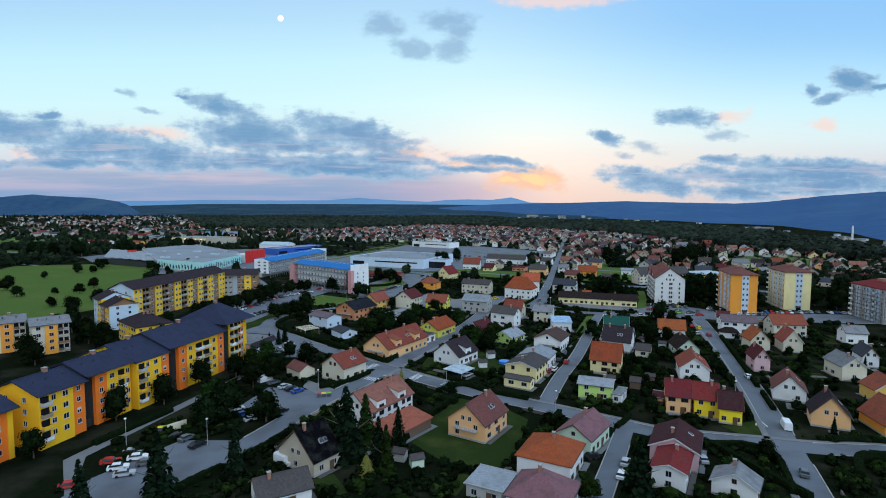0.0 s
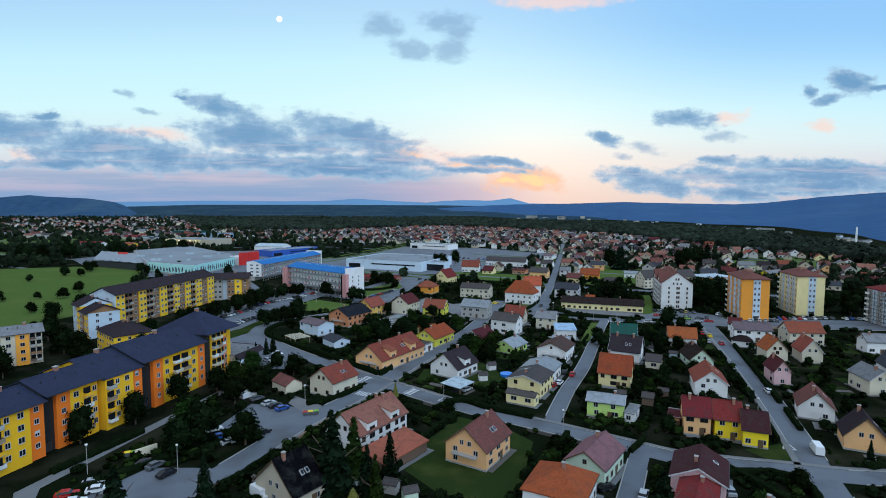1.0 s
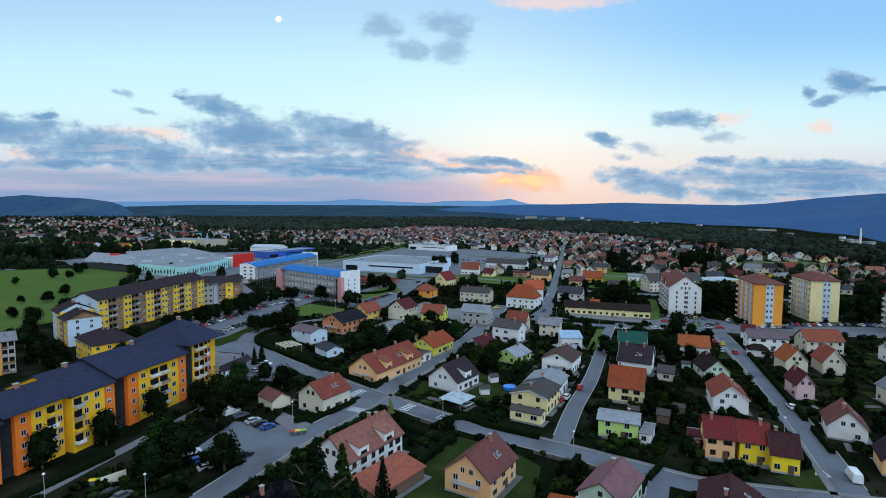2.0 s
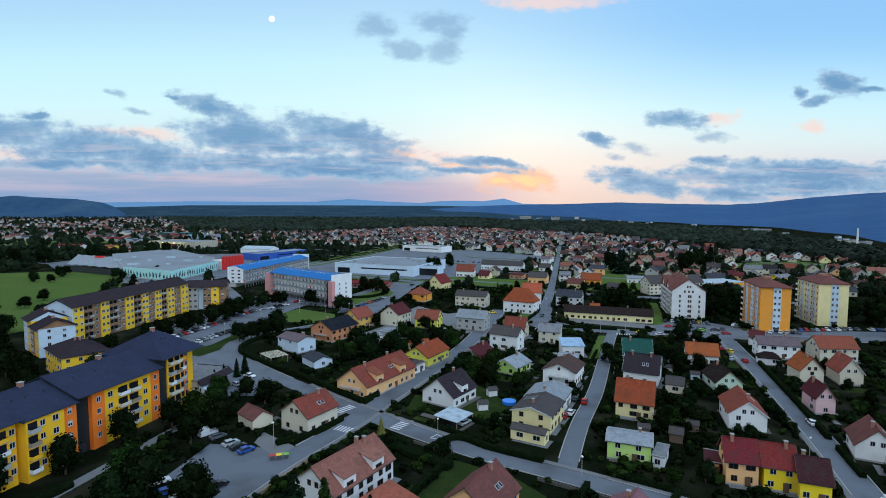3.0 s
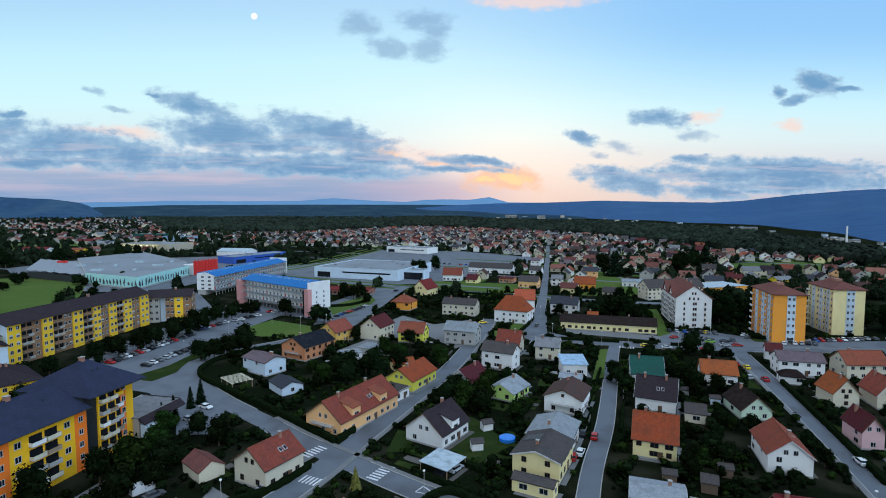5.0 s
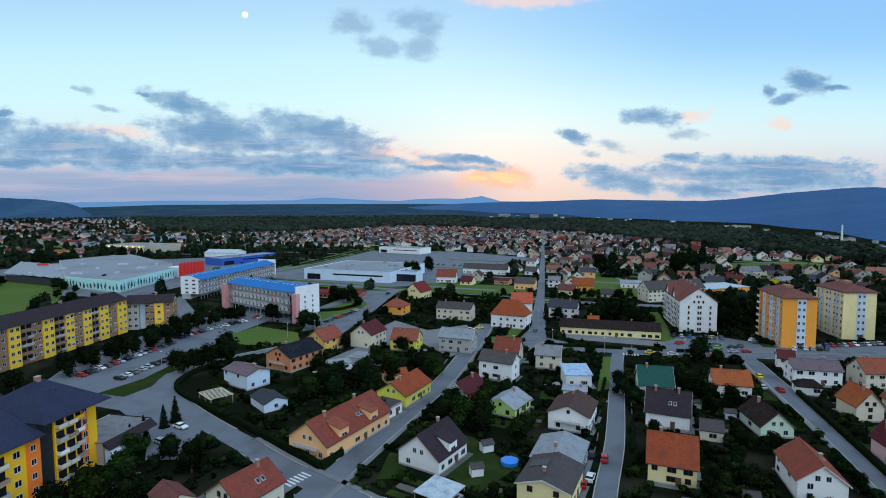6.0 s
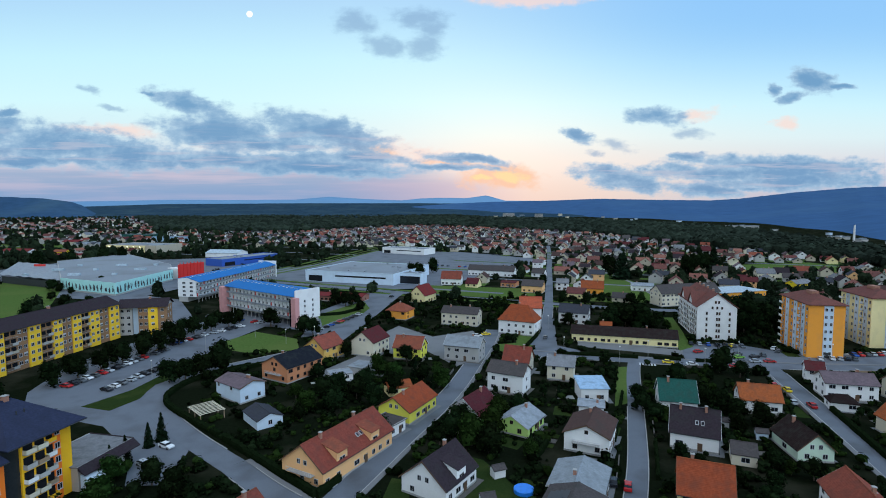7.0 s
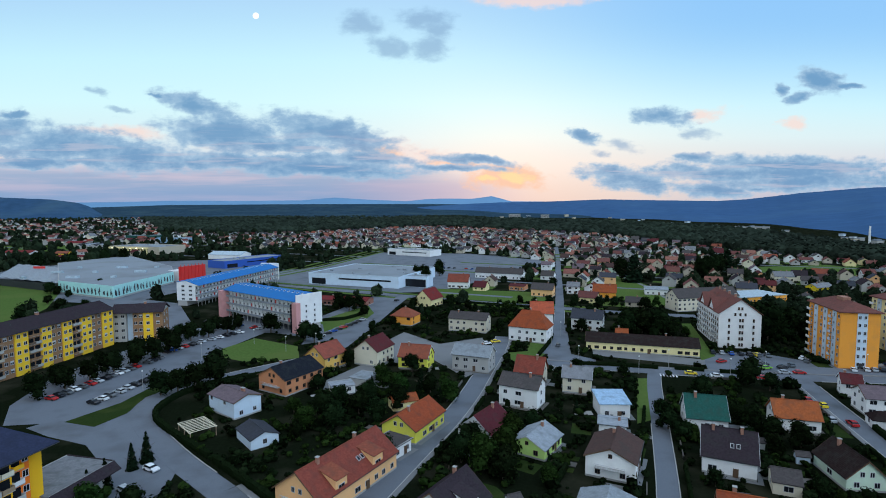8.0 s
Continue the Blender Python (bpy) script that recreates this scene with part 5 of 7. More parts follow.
def gabled_flats():
    """White flats of six storeys; the long side carries cross gables under red roofs."""
    e = thing("apartment_block", 130.0, 327.4, -14, "white flats with red tiled gable roofs", "apartment building")
    w, d, he = 17.0, 36.0, 15.0
    BUILT.append((143, 343, -14, 8, 18))
    part("wall", Shape().box(0, 0, -0.2, w, d, he).mesh("wall", WALL["white"]), e)
    s = Shape().prism_x([(-0.6, he), (w / 2, he + 6.6), (w / 2, he + 6.9), (-0.6, he + 0.3)][::-1], -0.6, d + 0.6).prism_x([(w / 2, he + 6.6), (w + 0.6, he), (w + 0.6, he + 0.3), (w / 2, he + 6.9)][::-1], -0.6, d + 0.6)
    s.v = [(q[1], q[0], q[2]) for q in s.v]
    s.f = [f[::-1] for f in s.f]
    part("roof", s.mesh("roof", ROOF["brownred"]), e)
    for yy in (0.02, d - 0.3):
        part("gable", Shape().add([(0, yy, he), (w, yy, he), (w / 2, yy, he + 6.55), (0, yy + 0.28, he), (w, yy + 0.28, he), (w / 2, yy + 0.28, he + 6.55)], [(0, 1, 2), (5, 4, 3), (0, 3, 4, 1), (1, 4, 5, 2), (2, 5, 3, 0)]).mesh("gable", WALL["white"]), e)
    for q in (0.30, 0.72):
        y0, y1 = d * q - 4.6, d * q + 4.6
        part("cross_gable", Shape().prism_x([(y0, he - 0.1), (y1, he - 0.1), (d * q, he + 5.4)], -0.25, w * 0.4).mesh("cross_gable", WALL["white"]), e)
        r = Shape().prism_x([(y0 - 0.5, he - 0.2), (d * q, he + 5.6), (d * q, he + 5.9), (y0 - 0.5, he + 0.1)][::-1], -0.8, w * 0.45).prism_x([(d * q, he + 5.6), (y1 + 0.5, he - 0.2), (y1 + 0.5, he + 0.1), (d * q, he + 5.9)][::-1], -0.8, w * 0.45)
        part("cross_roof", r.mesh("cross_roof", ROOF["brownred"]), e)
    for f in range(5):
        z = 0.9 + f * 2.7
        for q in (0.24, 0.5, 0.56, 0.82):
            flat_window(e, w * q, -0.02, z, 0, 0.8, 1.35, True)
        for k in range(11):
            flat_window(e, -0.02, 1.8 + k * 3.2, z, -90, 1.1, 1.35, True)
        if f:
            for q in (0.14, 0.5, 0.86):
                b = part("balcony", Shape().box(-1.3, d * q - 1.6, z - 0.8, -0.03, d * q + 1.6, z - 0.65).mesh("balcony", CONCRETE), e)
                part("railing", Shape().box(-1.3, d * q - 1.6, z - 0.648, -1.24, d * q + 1.6, z + 0.2).mesh("railing", ROOF["greysheet"]), b)
    for q, z in ((0.38, 14.4), (0.5, 14.4), (0.62, 14.4), (0.46, 17.0), (0.54, 17.0)):
        flat_window(e, w * q, -0.02, z, 0, 0.8, 1.2, True)
    for q in (0.2, 0.45, 0.65, 0.85):
        c = part("chimney", Shape().box(w / 2 - 0.4, d * q - 0.4, he + 6, w / 2 + 0.4, d * q + 0.4, he + 8).mesh("chimney", CHIMNEY), e)
        part("cap", Shape().box(w / 2 - 0.5, d * q - 0.5, he + 8.002, w / 2 + 0.5, d * q + 0.5, he + 8.1).mesh("cap", CONCRETE), c)


gabled_flats()


def gallery_block(x, y, yaw, length, depth, H, label, white=False):
    """A block with open galleries on columns under a sloping blue sheet roof; the front runs along +x and faces -y."""
    e = thing("apartment_block", x, y, yaw, label, "apartment building")
    BUILT.append((x + math.cos(radians(yaw)) * length / 2 - math.sin(radians(yaw)) * depth / 2, y + math.sin(radians(yaw)) * length / 2 + math.cos(radians(yaw)) * depth / 2, yaw, length / 2, depth / 2))
    part("wall", Shape().box(0, 2.0, 3.4, length - 0.5, depth, H - 2.2).mesh("wall", WALL["white"]), e)
    part("attic", Shape().prism_x([(0.4, H - 2.198), (depth - 0.05, H - 2.198), (depth - 0.05, H - 0.1), (depth * 0.55, H + 0.75), (0.4, H - 1.85)], 0.02, length - 0.52).mesh("attic", WALL["white"]), e)
    part("ground_wall", Shape().box(0.5, depth * 0.55, -0.2, length - 0.5, depth - 0.2, 3.4).mesh("ground_wall", WALL["greywall"]), e)
    part("roof", Shape().prism_x([(-0.8, H - 1.9), (-0.8, H - 2.1), (depth * 0.55, H + 0.9), (depth * 0.55, H + 1.1)], -0.1, length - 0.5).prism_x([(depth * 0.55, H + 1.1), (depth * 0.55, H + 0.9), (depth + 0.5, H), (depth + 0.5, H + 0.2)], -0.1, length - 0.5).mesh("roof", BLUEROOF), e)
    part("end_wall", Shape().box(length - 0.48, -0.6, 3.0, length + 0.3, depth + 0.3, H + 1.4).mesh("end_wall", WALL["white"]), e)
    levels = 3
    sh = (H - 3.4 - 1.6) / levels
    n = int(length / 3.6)
    for f in range(levels):
        z = 3.4 + f * sh
        g = part("gallery", Shape().box(0, 0, z, length - 0.5, 1.99, z + 0.2).mesh("gallery", CONCRETE), e)
        part("railing", Shape().box(0, 0.0, z + 0.45, length - 0.5, 0.06, z + 1.1).box(0, 0.0, z + 0.25, length - 0.5, 0.05, z + 0.35).mesh("railing", ROOF["greysheet"]), g)
        for i in range(n):
            if (i * 7 + f * 3) % 5 == 0:
                door(e, (i + 0.4) * length / n, 1.94, z + 0.2, 0, 1.1, 2.1, REDPANEL)
            else:
                flat_window(e, (i + 0.4) * length / n, 1.98, z + 0.7, 0, 1.4, 1.3)
    for i in range(n + 1):
        part("column", Shape().tube(i * (length - 1.2) / n + 0.3, 0.25, -0.1, H - 1.9, 0.16, 0.16, 8).mesh("column", CONCRETE), e)
    for i in range(n):
        sk = part("skylight", Shape().box(-0.5, -0.7, 0, 0.5, 0.7, 0.16).mesh("skylight", WALL["white"]), e, at=pose((i + 0.5) * length / n, depth * 0.5, H + 0.75, 14, 0, 0))
        part("pane", Shape().box(-0.4, -0.6, 0.162, 0.4, 0.6, 0.17).mesh("pane", GLASS), sk)
    for f in range(4):
        for q in (0.35, 0.7):
            flat_window(e, length + 0.32, depth * q, 3.9 + f * 2.7, 90, 1.0, 1.3)
            flat_window(e, -0.02, depth * q, 3.9 + f * 2.7, -90, 2.2, 1.2)
    if not white:
        for xx in (-2.4, length - 1.0):
            part("stair_tower", Shape().box(xx, -2.6, -0.2, xx + 3.6, 0.0 if xx > 0 else 3.0, H - 2.3).mesh("stair_tower", PINKTILE), e)
        part("stair_glazing", Shape().box(length - 2.6, -2.4, 0, length - 1.02, -0.7, H - 3).mesh("stair_glazing", GLASS), e)
    return e


gallery_block(-114.5, 409.0, -40, 67, 15, 17.4, "grey gallery flats with bright blue sheet roof")
gallery_block(-143.0, 441.0, 77, 104, 15, 15.2, "long white flats with bright blue roof", True)


def mall():
    e = thing("shopping_centre", -212.0, 470.0, 0, "flat-roofed shopping centre with turquoise painted walls", "shopping centre")
    foot = [(0, 0), (4, 80), (-20, 130), (-120, 245), (-148, 168), (-56, 30)]
    BUILT.append((-290, 560, 0, 90, 110))
    n, H = len(foot), 8.4
    part("body", Shape().add([(*p, -0.2) for p in foot] + [(*p, H) for p in foot], [tuple(range(n, 2 * n))] + [(i, (i + 1) % n, n + (i + 1) % n, n + i) for i in range(n)]).mesh("body", WALL["greywall"]), e)
    top = Shape().add([(x * 0.99 - 0.5, y * 0.99 + 1, H + 0.01) for x, y in foot], [tuple(range(n))])
    part("roof", top.mesh("roof", ROOFDECK), e)
    for (a, b) in (((-56, 30), (0, 0)), ((0, 0), (4, 80))):
        va, vb = Vector(a), Vector(b)
        L = (vb - va).length
        ang = math.degrees(math.atan2(vb.y - va.y, vb.x - va.x))
        p = part("painted_panel", Shape().box(0, -0.35, 1.2, L, -0.02, H + 0.9).mesh("painted_panel", TEAL), e, at=pose(a[0], a[1], 0, 0, 0, ang))
        rng = random.Random(int(L))
        for i in range(int(L / 4.2)):
            cx = 2.5 + i * 4.2 + rng.uniform(-0.8, 0.8)
            s = Shape()
            for k in range(5):
                ww, hh, xx = rng.uniform(0.6, 1.5), rng.uniform(1.6, 3.4), cx + rng.uniform(-0.9, 0.9)
                zz = rng.uniform(1.8, 4.6)
                s.add([(xx - ww / 2, -0.36, zz), (xx + ww / 2, -0.36, zz - 0.2), (xx + ww * 0.3, -0.36, zz + hh), (xx - ww * 0.4, -0.36, zz + hh * 0.9)], [(0, 1, 2, 3)])
            part("mural_shape", s.mesh("mural_shape", DARKMETAL), p)
    for i in range(9):
        rx, ry = -30 - (i % 3) * 34, 50 + (i // 3) * 34
        part("roof_unit", Shape().box(rx, ry, H, rx + (9 if i % 2 else 3), ry + 3, H + 1.6).mesh("roof_unit", ROOF["whitesheet"]), e)
    part("sign", Shape().box(-136, 118, H + 0.2, -126, 118.6, H + 2.2).mesh("sign", REDPANEL), e)
    # dark sheet canopy over the loading side, in folds
    s = Shape()
    for k in range(6):
        x0, y0 = -56 - k * 13, 32 + k * 7
        s.add([(x0, y0, 7.4), (x0 - 6.5, y0 + 3.5, 6.6), (x0 - 13, y0 + 7, 7.4), (x0 - 62, y0 + 98, 8.2), (x0 - 55, y0 + 94, 7.7), (x0 - 49, y0 + 91, 8.2)], [(0, 1, 4, 5), (1, 2, 3, 4)])
    part("canopy", s.mesh("canopy", ROOF["greysheet"]), e, "grey folded sheet canopy")
    part("canopy_wall", Shape().add([(-58, 34, 0), (-132, 74, 0), (-132, 74, 5.6), (-58, 34, 5.6), (-58.3, 34.5, 0), (-132.3, 74.5, 0), (-132.3, 74.5, 5.6), (-58.3, 34.5, 5.6)], [(0, 3, 2, 1), (4, 5, 6, 7), (3, 7, 6, 2)]).mesh("canopy_wall", DARKMETAL), e)


mall()


def red_fascia():
    e = thing("red_entrance_front", -206.0, 556.0, 60, "tall red panelled entrance front of a shop", "shop front")
    part("panel", Shape().box(0, 0, 0, 26, 0.6, 12.5).mesh("panel", REDPANEL), e)
    for i in range(7):
        part("fin", Shape().box(1.5 + i * 3.5, -0.5, 0.5, 2.0 + i * 3.5, -0.003, 14).mesh("fin", REDPANEL), e)
    part("side", Shape().box(0, 0.603, 0, 26, 14, 9).mesh("side", WALL["white"]), e)


red_fascia()


def store(x, y, yaw, L, W, H, wallmat, label, band=None, glass=True):
    """A flat-roofed store with a parapet, a window band and roof units."""
    e = thing("store_building", x, y, yaw, label, "store")
    BUILT.append((x, y, yaw, L / 2, W / 2))
    part("wall", Shape().box(-L / 2, -W / 2, -0.2, L / 2, W / 2, H).mesh("wall", wallmat), e)
    part("roof", Shape().box(-L / 2 + 0.3, -W / 2 + 0.3, H + 0.002, L / 2 - 0.3, W / 2 - 0.3, H + 0.1).mesh("roof", ROOFDECK), e)
    part("parapet", Shape().box(-L / 2 - 0.1, -W / 2 - 0.1, H + 0.002, L / 2 + 0.1, -W / 2 + 0.29, H + 0.6).box(-L / 2 - 0.1, W / 2 - 0.29, H + 0.002, L / 2 + 0.1, W / 2 + 0.1, H + 0.6).box(-L / 2 - 0.1, -W / 2 + 0.292, H + 0.002, -L / 2 + 0.29, W / 2 - 0.292, H + 0.6).box(L / 2 - 0.29, -W / 2 + 0.292, H + 0.002, L / 2 + 0.1, W / 2 - 0.292, H + 0.6).mesh("parapet", band or wallmat), e)
    if glass:
        part("window_band", Shape().box(-L * 0.15, -W / 2 - 0.05, H * 0.55, L * 0.42, -W / 2 - 0.003, H * 0.7).mesh("window_band", GLASS), e)
        part("shop_window", Shape().box(-L * 0.46, -W / 2 - 0.05, 0.3, -L * 0.3, -W / 2 - 0.003, H * 0.6).mesh("shop_window", GLASS), e)
    rng = random.Random(int(x))
    for i in range(max(3, int(L / 9))):
        rx, ry = rng.uniform(-L * 0.42, L * 0.42), rng.uniform(-W * 0.4, W * 0.4)
        part("roof_unit", Shape().box(rx, ry, H + 0.1, rx + rng.uniform(1, 3.5), ry + 1.6, H + rng.uniform(0.8, 1.6)).mesh("roof_unit", ROOF["greysheet"]), e)
    return e


store(-42.0, 555.0, -24, 82, 72, 8.5, WALL["paleblue"], "wide grey flat-roofed supermarket with a glazed entrance")
st = store(-6.0, 519.5, -24, 24, 12, 8.0, WALL["paleblue"], "grey glazed entrance hall of the supermarket", glass=False)
part("glazing", Shape().box(-10, -6.06, 0.2, 11, -6.004, 6.2).mesh("glazing", GLASS), st)
store(-12.0, 790.0, -34, 66, 26, 7.0, WALL["white"], "white flat-roofed store with a dark window band")
store(-192.0, 690.0, 58, 80, 26, 7.0, BLUEPANEL, "blue panelled store with a pale roof", band=BLUEPANEL)
def arcade_hall():
    """A long cream hall with a lit arcade of pillars along its front."""
    e = store(-382.0, 856.0, -20, 86, 46, 9.5, WALL["beige"], "cream flat-roofed hall with a lit pillared arcade", glass=False)
    # Dark pane put in for the shade behind the pillars.
    part("arcade_shade", Shape().box(-41, -23.2, 0.2, 24, -23.004, 6.4).mesh("arcade_shade", GLASS), e)
    for i in range(13):
        part("pillar", Shape().box(-41 + i * 5.3, -25.2, 0, -39.6 + i * 5.3, -23.7, 7.2).mesh("pillar", WALL["lemon"]), e)
    part("arcade_fascia", Shape().box(-42, -25.6, 7.202, 25, -23.102, 9.0).mesh("arcade_fascia", WALL["lemon"]), e)
    for i in range(6):
        part("lamp", Shape().box(-36 + i * 10.6, -26.0, 7.4, -34.6 + i * 10.6, -25.602, 8.2).mesh("lamp", LAMPGLOW), e, "small lit lamp")


LAMPGLOW = bpy.data.materials.new("lit_lamp")
LAMPGLOW.use_nodes = True
lb = LAMPGLOW.node_tree.nodes["Principled BSDF"]
lb.inputs["Emission Color"].default_value, lb.inputs["Emission Strength"].default_value = (1.0, 0.85, 0.6, 1), 3.0
arcade_hall()
store(-530.0, 1140.0, -6, 60, 24, 9.0, ROOF["green"], "dark green flat-roofed hall", band=ROOF["green"], glass=False)
store(-440.0, 1070.0, -6, 64, 20, 8.0, ROOF["bluesheet"], "pale sheet-roofed hall among trees", glass=False)
for k in range(5):
    house(-524 + k * 12.0, 948 - k * 1.5, 84, 30, 11.6, 4.5, 7.5, "greywall", "greysheet" if k % 2 else "slate", windows=False, chimneys=0)
house(-566.0, 1000.0, -6, 34, 18, 5.0, 8.0, "beige", "darkred", windows=False, chimneys=0)
house(-531.0, 826.0, -8, 40, 16, 4.0, 7.0, "white", "darkred", windows=False, chimneys=0)
house(-449.0, 784.0, -8, 18, 12, 6.0, 8.6, "yellow", "redbrown", chimneys=0)
house(-422.0, 764.0, -8, 44, 10, 3.6, 5.4, "cream", "darkred", windows=False, chimneys=0)
house(-236.0, 760.0, -14, 44, 24, 5.5, 9.0, "white", "whitesheet", windows=False, chimneys=0)


# ---- trees, shrubs, hedges ----
def icosphere(level):
    bm = bmesh.new()
    bmesh.ops.create_icosphere(bm, subdivisions=level, radius=1)
    v = [tuple(q.co) for q in bm.verts]
    f = [tuple(q.index for q in p.verts) for p in bm.faces]
    bm.free()
    return v, f


ICO1, ICO2 = icosphere(1), icosphere(2)


def leaf_quad(s, p, n, size, rng):
    """One leaf spray: a bent quad set roughly across the direction n."""
    n = Vector(n).normalized()
    t = n.orthogonal().normalized()
    t.rotate(Matrix.Rotation(rng.uniform(0, 6.28), 3, n))
    b = n.cross(t)
    t, b = t * size, b * size * rng.uniform(0.5, 0.9)
    p = Vector(p)
    s.add([p - t - b * 0.3, p + b - n * size * 0.25, p + t + b * 0.2, p - b + n * size * 0.2], [(0, 1, 2), (0, 2, 3)])


def broadleaf_crown(seed, mat, leaves=820):
    """A rounded, uneven crown of unit height and about unit width: lobes of leaf sprays over dark cores."""
    rng = random.Random(seed)
    s = Shape()
    lobes = [(0, 0, 0.52, 0.36)]
    for i in range(8):
        a = i * 2.4 + rng.uniform(-0.4, 0.4)
        r = rng.uniform(0.16, 0.30)
        z = 0.28 + 0.6 * (i / 8) + rng.uniform(-0.06, 0.06)
        lobes.append((r * math.cos(a) * (1.25 - z), r * math.sin(a) * (1.25 - z) * 1.1, z, rng.uniform(0.17, 0.26)))
    for x, y, z, r in lobes:
        s.add([(x + vx * r * 0.82 * rng.uniform(0.85, 1.1), y + vy * r * 0.82 * rng.uniform(0.85, 1.1), z + vz * r * 0.8) for vx, vy, vz in ICO1[0]], ICO1[1])
    for i in range(leaves):
        x, y, z, r = rng.choice(lobes)
        d = Vector((rng.gauss(0, 1), rng.gauss(0, 1), rng.gauss(0.15, 1))).normalized()
        k = r * rng.uniform(0.8, 1.14)
        leaf_quad(s, (x + d.x * k, y + d.y * k, z + d.z * k), d + Vector((rng.uniform(-0.6, 0.6), rng.uniform(-0.6, 0.6), rng.uniform(-0.3, 0.8))), rng.uniform(0.022, 0.052), rng)
    return s.mesh("crown", mat)


def conifer_crown(seed, mat, leaves=520, slim=0.2):
    rng = random.Random(seed)
    s = Shape()
    s.tube(0, 0, 0.02, 0.97, slim * 0.62, 0.005, 9)
    for i in range(leaves):
        z = rng.random() ** 1.25
        a = rng.uniform(0, 6.283)
        tier = 1 - 0.28 * ((z * 9) % 1.0)
        r = slim * (1 - z) ** 0.85 * rng.uniform(0.72, 1.08) * tier + 0.012
        leaf_quad(s, (r * math.cos(a), r * math.sin(a), z), (math.cos(a), math.sin(a), 0.8), rng.uniform(0.025, 0.055) * (1.2 - z * 0.6), rng)
    return s.mesh("crown", mat)


def trunk_mesh(seed):
    rng = random.Random(seed)
    s = Shape().tube(0, 0, -0.03, 0.5, 0.03, 0.018, 7)
    for i in range(5):
        a, z = i * 1.26 + rng.uniform(-0.3, 0.3), 0.24 + 0.05 * i
        d = Vector((math.cos(a) * 0.24, math.sin(a) * 0.24, 0.22))
        p = Vector((0, 0, z))
        q = p + d
        o = Vector((-math.sin(a), math.cos(a), 0)) * 0.010
        u = Vector((0, 0, 0.010))
        s.add([p - o - u, p + o - u, p + o + u, p - o + u, q - o * 0.4, q + o * 0.4, q + u * 0.5], [(0, 1, 5, 4), (1, 2, 6, 5), (2, 3, 6), (3, 0, 4, 6)])
    return s.mesh("trunk", BARK)


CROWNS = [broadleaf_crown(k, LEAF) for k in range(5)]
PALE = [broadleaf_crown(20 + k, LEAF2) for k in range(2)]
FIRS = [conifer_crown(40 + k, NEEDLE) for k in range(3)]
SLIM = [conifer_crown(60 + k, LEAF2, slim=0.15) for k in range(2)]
GOLD = [conifer_crown(70, GOLDLEAF, slim=0.24)]
TRUNKS = [trunk_mesh(k) for k in range(3)]
TREES = []


def tree(x, y, h, kind="leaf", wide=1.0):
    k = len(TREES)
    TREES.append((x, y))
    rng = random.Random(k * 7 + 3)
    meshes, name, label = {"leaf": (CROWNS, "tree", "dark green broadleaf tree with a rounded crown"), "pale": (PALE, "tree", "light green broadleaf tree with a loose crown"), "fir": (FIRS, "conifer", "dark green pointed conifer"), "slim": (SLIM, "conifer", "light green narrow conifer"), "gold": (GOLD, "conifer", "small yellow-green cone-shaped conifer")}[kind]
    e = thing(name, x, y, rng.uniform(0, 360), label, "tree", "trees of the town")
    wide, h = wide * (1.12 if kind in ("leaf", "pale") else 1.1), h * 1.1
    e.scale = (h * wide, h * wide, h)
    part("trunk", TRUNKS[k % 3], e)
    part("crown", meshes[k % len(meshes)], e)
    return e


def free(x, y, gap, yards=True):
    """Whether a spot lies clear of houses, roads and yards."""
    for hx, hy, yaw, a, b in BUILT:
        if abs(hx - x) > a + b + gap or abs(hy - y) > a + b + gap:
            continue
        c, s = math.cos(radians(yaw)), math.sin(radians(yaw))
        dx, dy = x - hx, y - hy
        if abs(dx * c + dy * s) < a + gap and abs(dy * c - dx * s) < b + gap:
            return False
    for line, half in ROADS:
        for (px, py), (qx, qy) in zip(line, line[1:]):
            if abs(px - x) < 12 and abs(py - y) < 12:
                t = max(0, min(1, ((x - px) * (qx - px) + (y - py) * (qy - py)) / max((qx - px) ** 2 + (qy - py) ** 2, 1e-6)))
                if math.hypot(x - px - t * (qx - px), y - py - t * (qy - py)) < half + gap * 0.5:
                    return False
    return not (yards and any(inside(x, y, p) for p in CLEAR))


# trees that stand out, by stretch of the plan
for x, y, h in ((-173, 246, 9), (-161, 237.5, 8.5), (-152, 226, 9), (-143, 222.5, 9), (-156.8, 199, 10), (-151, 194.5, 8), (-141, 254, 7), (-135.5, 260, 7), (-188, 268, 8), (-146, 246.5, 6.5), (-136, 214, 8), (-128, 205, 7), (-117, 214, 7), (-120, 224, 7.5), (-184, 252, 7)):
    tree(x, y, h, "leaf", 0.95)
for x, y, h in ((69, 236, 5), (90.5, 241, 6.5), (93.5, 235.5, 6), (97.5, 230, 6), (84.5, 206, 4.5), (90, 200, 5), (65, 212, 4), (101, 226, 5), (66, 206, 4), (88, 226, 5), (94, 192, 4.5), (70, 250, 6), (68.5, 243, 5.5), (91, 250, 5), (63, 182, 4), (73, 190, 4.5), (78, 196, 4.5), (71, 199, 4)):
    tree(x, y, h, "leaf", 1.1)
for x, y, h in ((-90.0, 143.5, 10), (-83.0, 155.5, 10), (-78, 170, 10), (-71, 180, 10), (-95.5, 121, 8), (-101, 113, 9)):
    tree(x, y, h * 0.86, "leaf", 0.8)
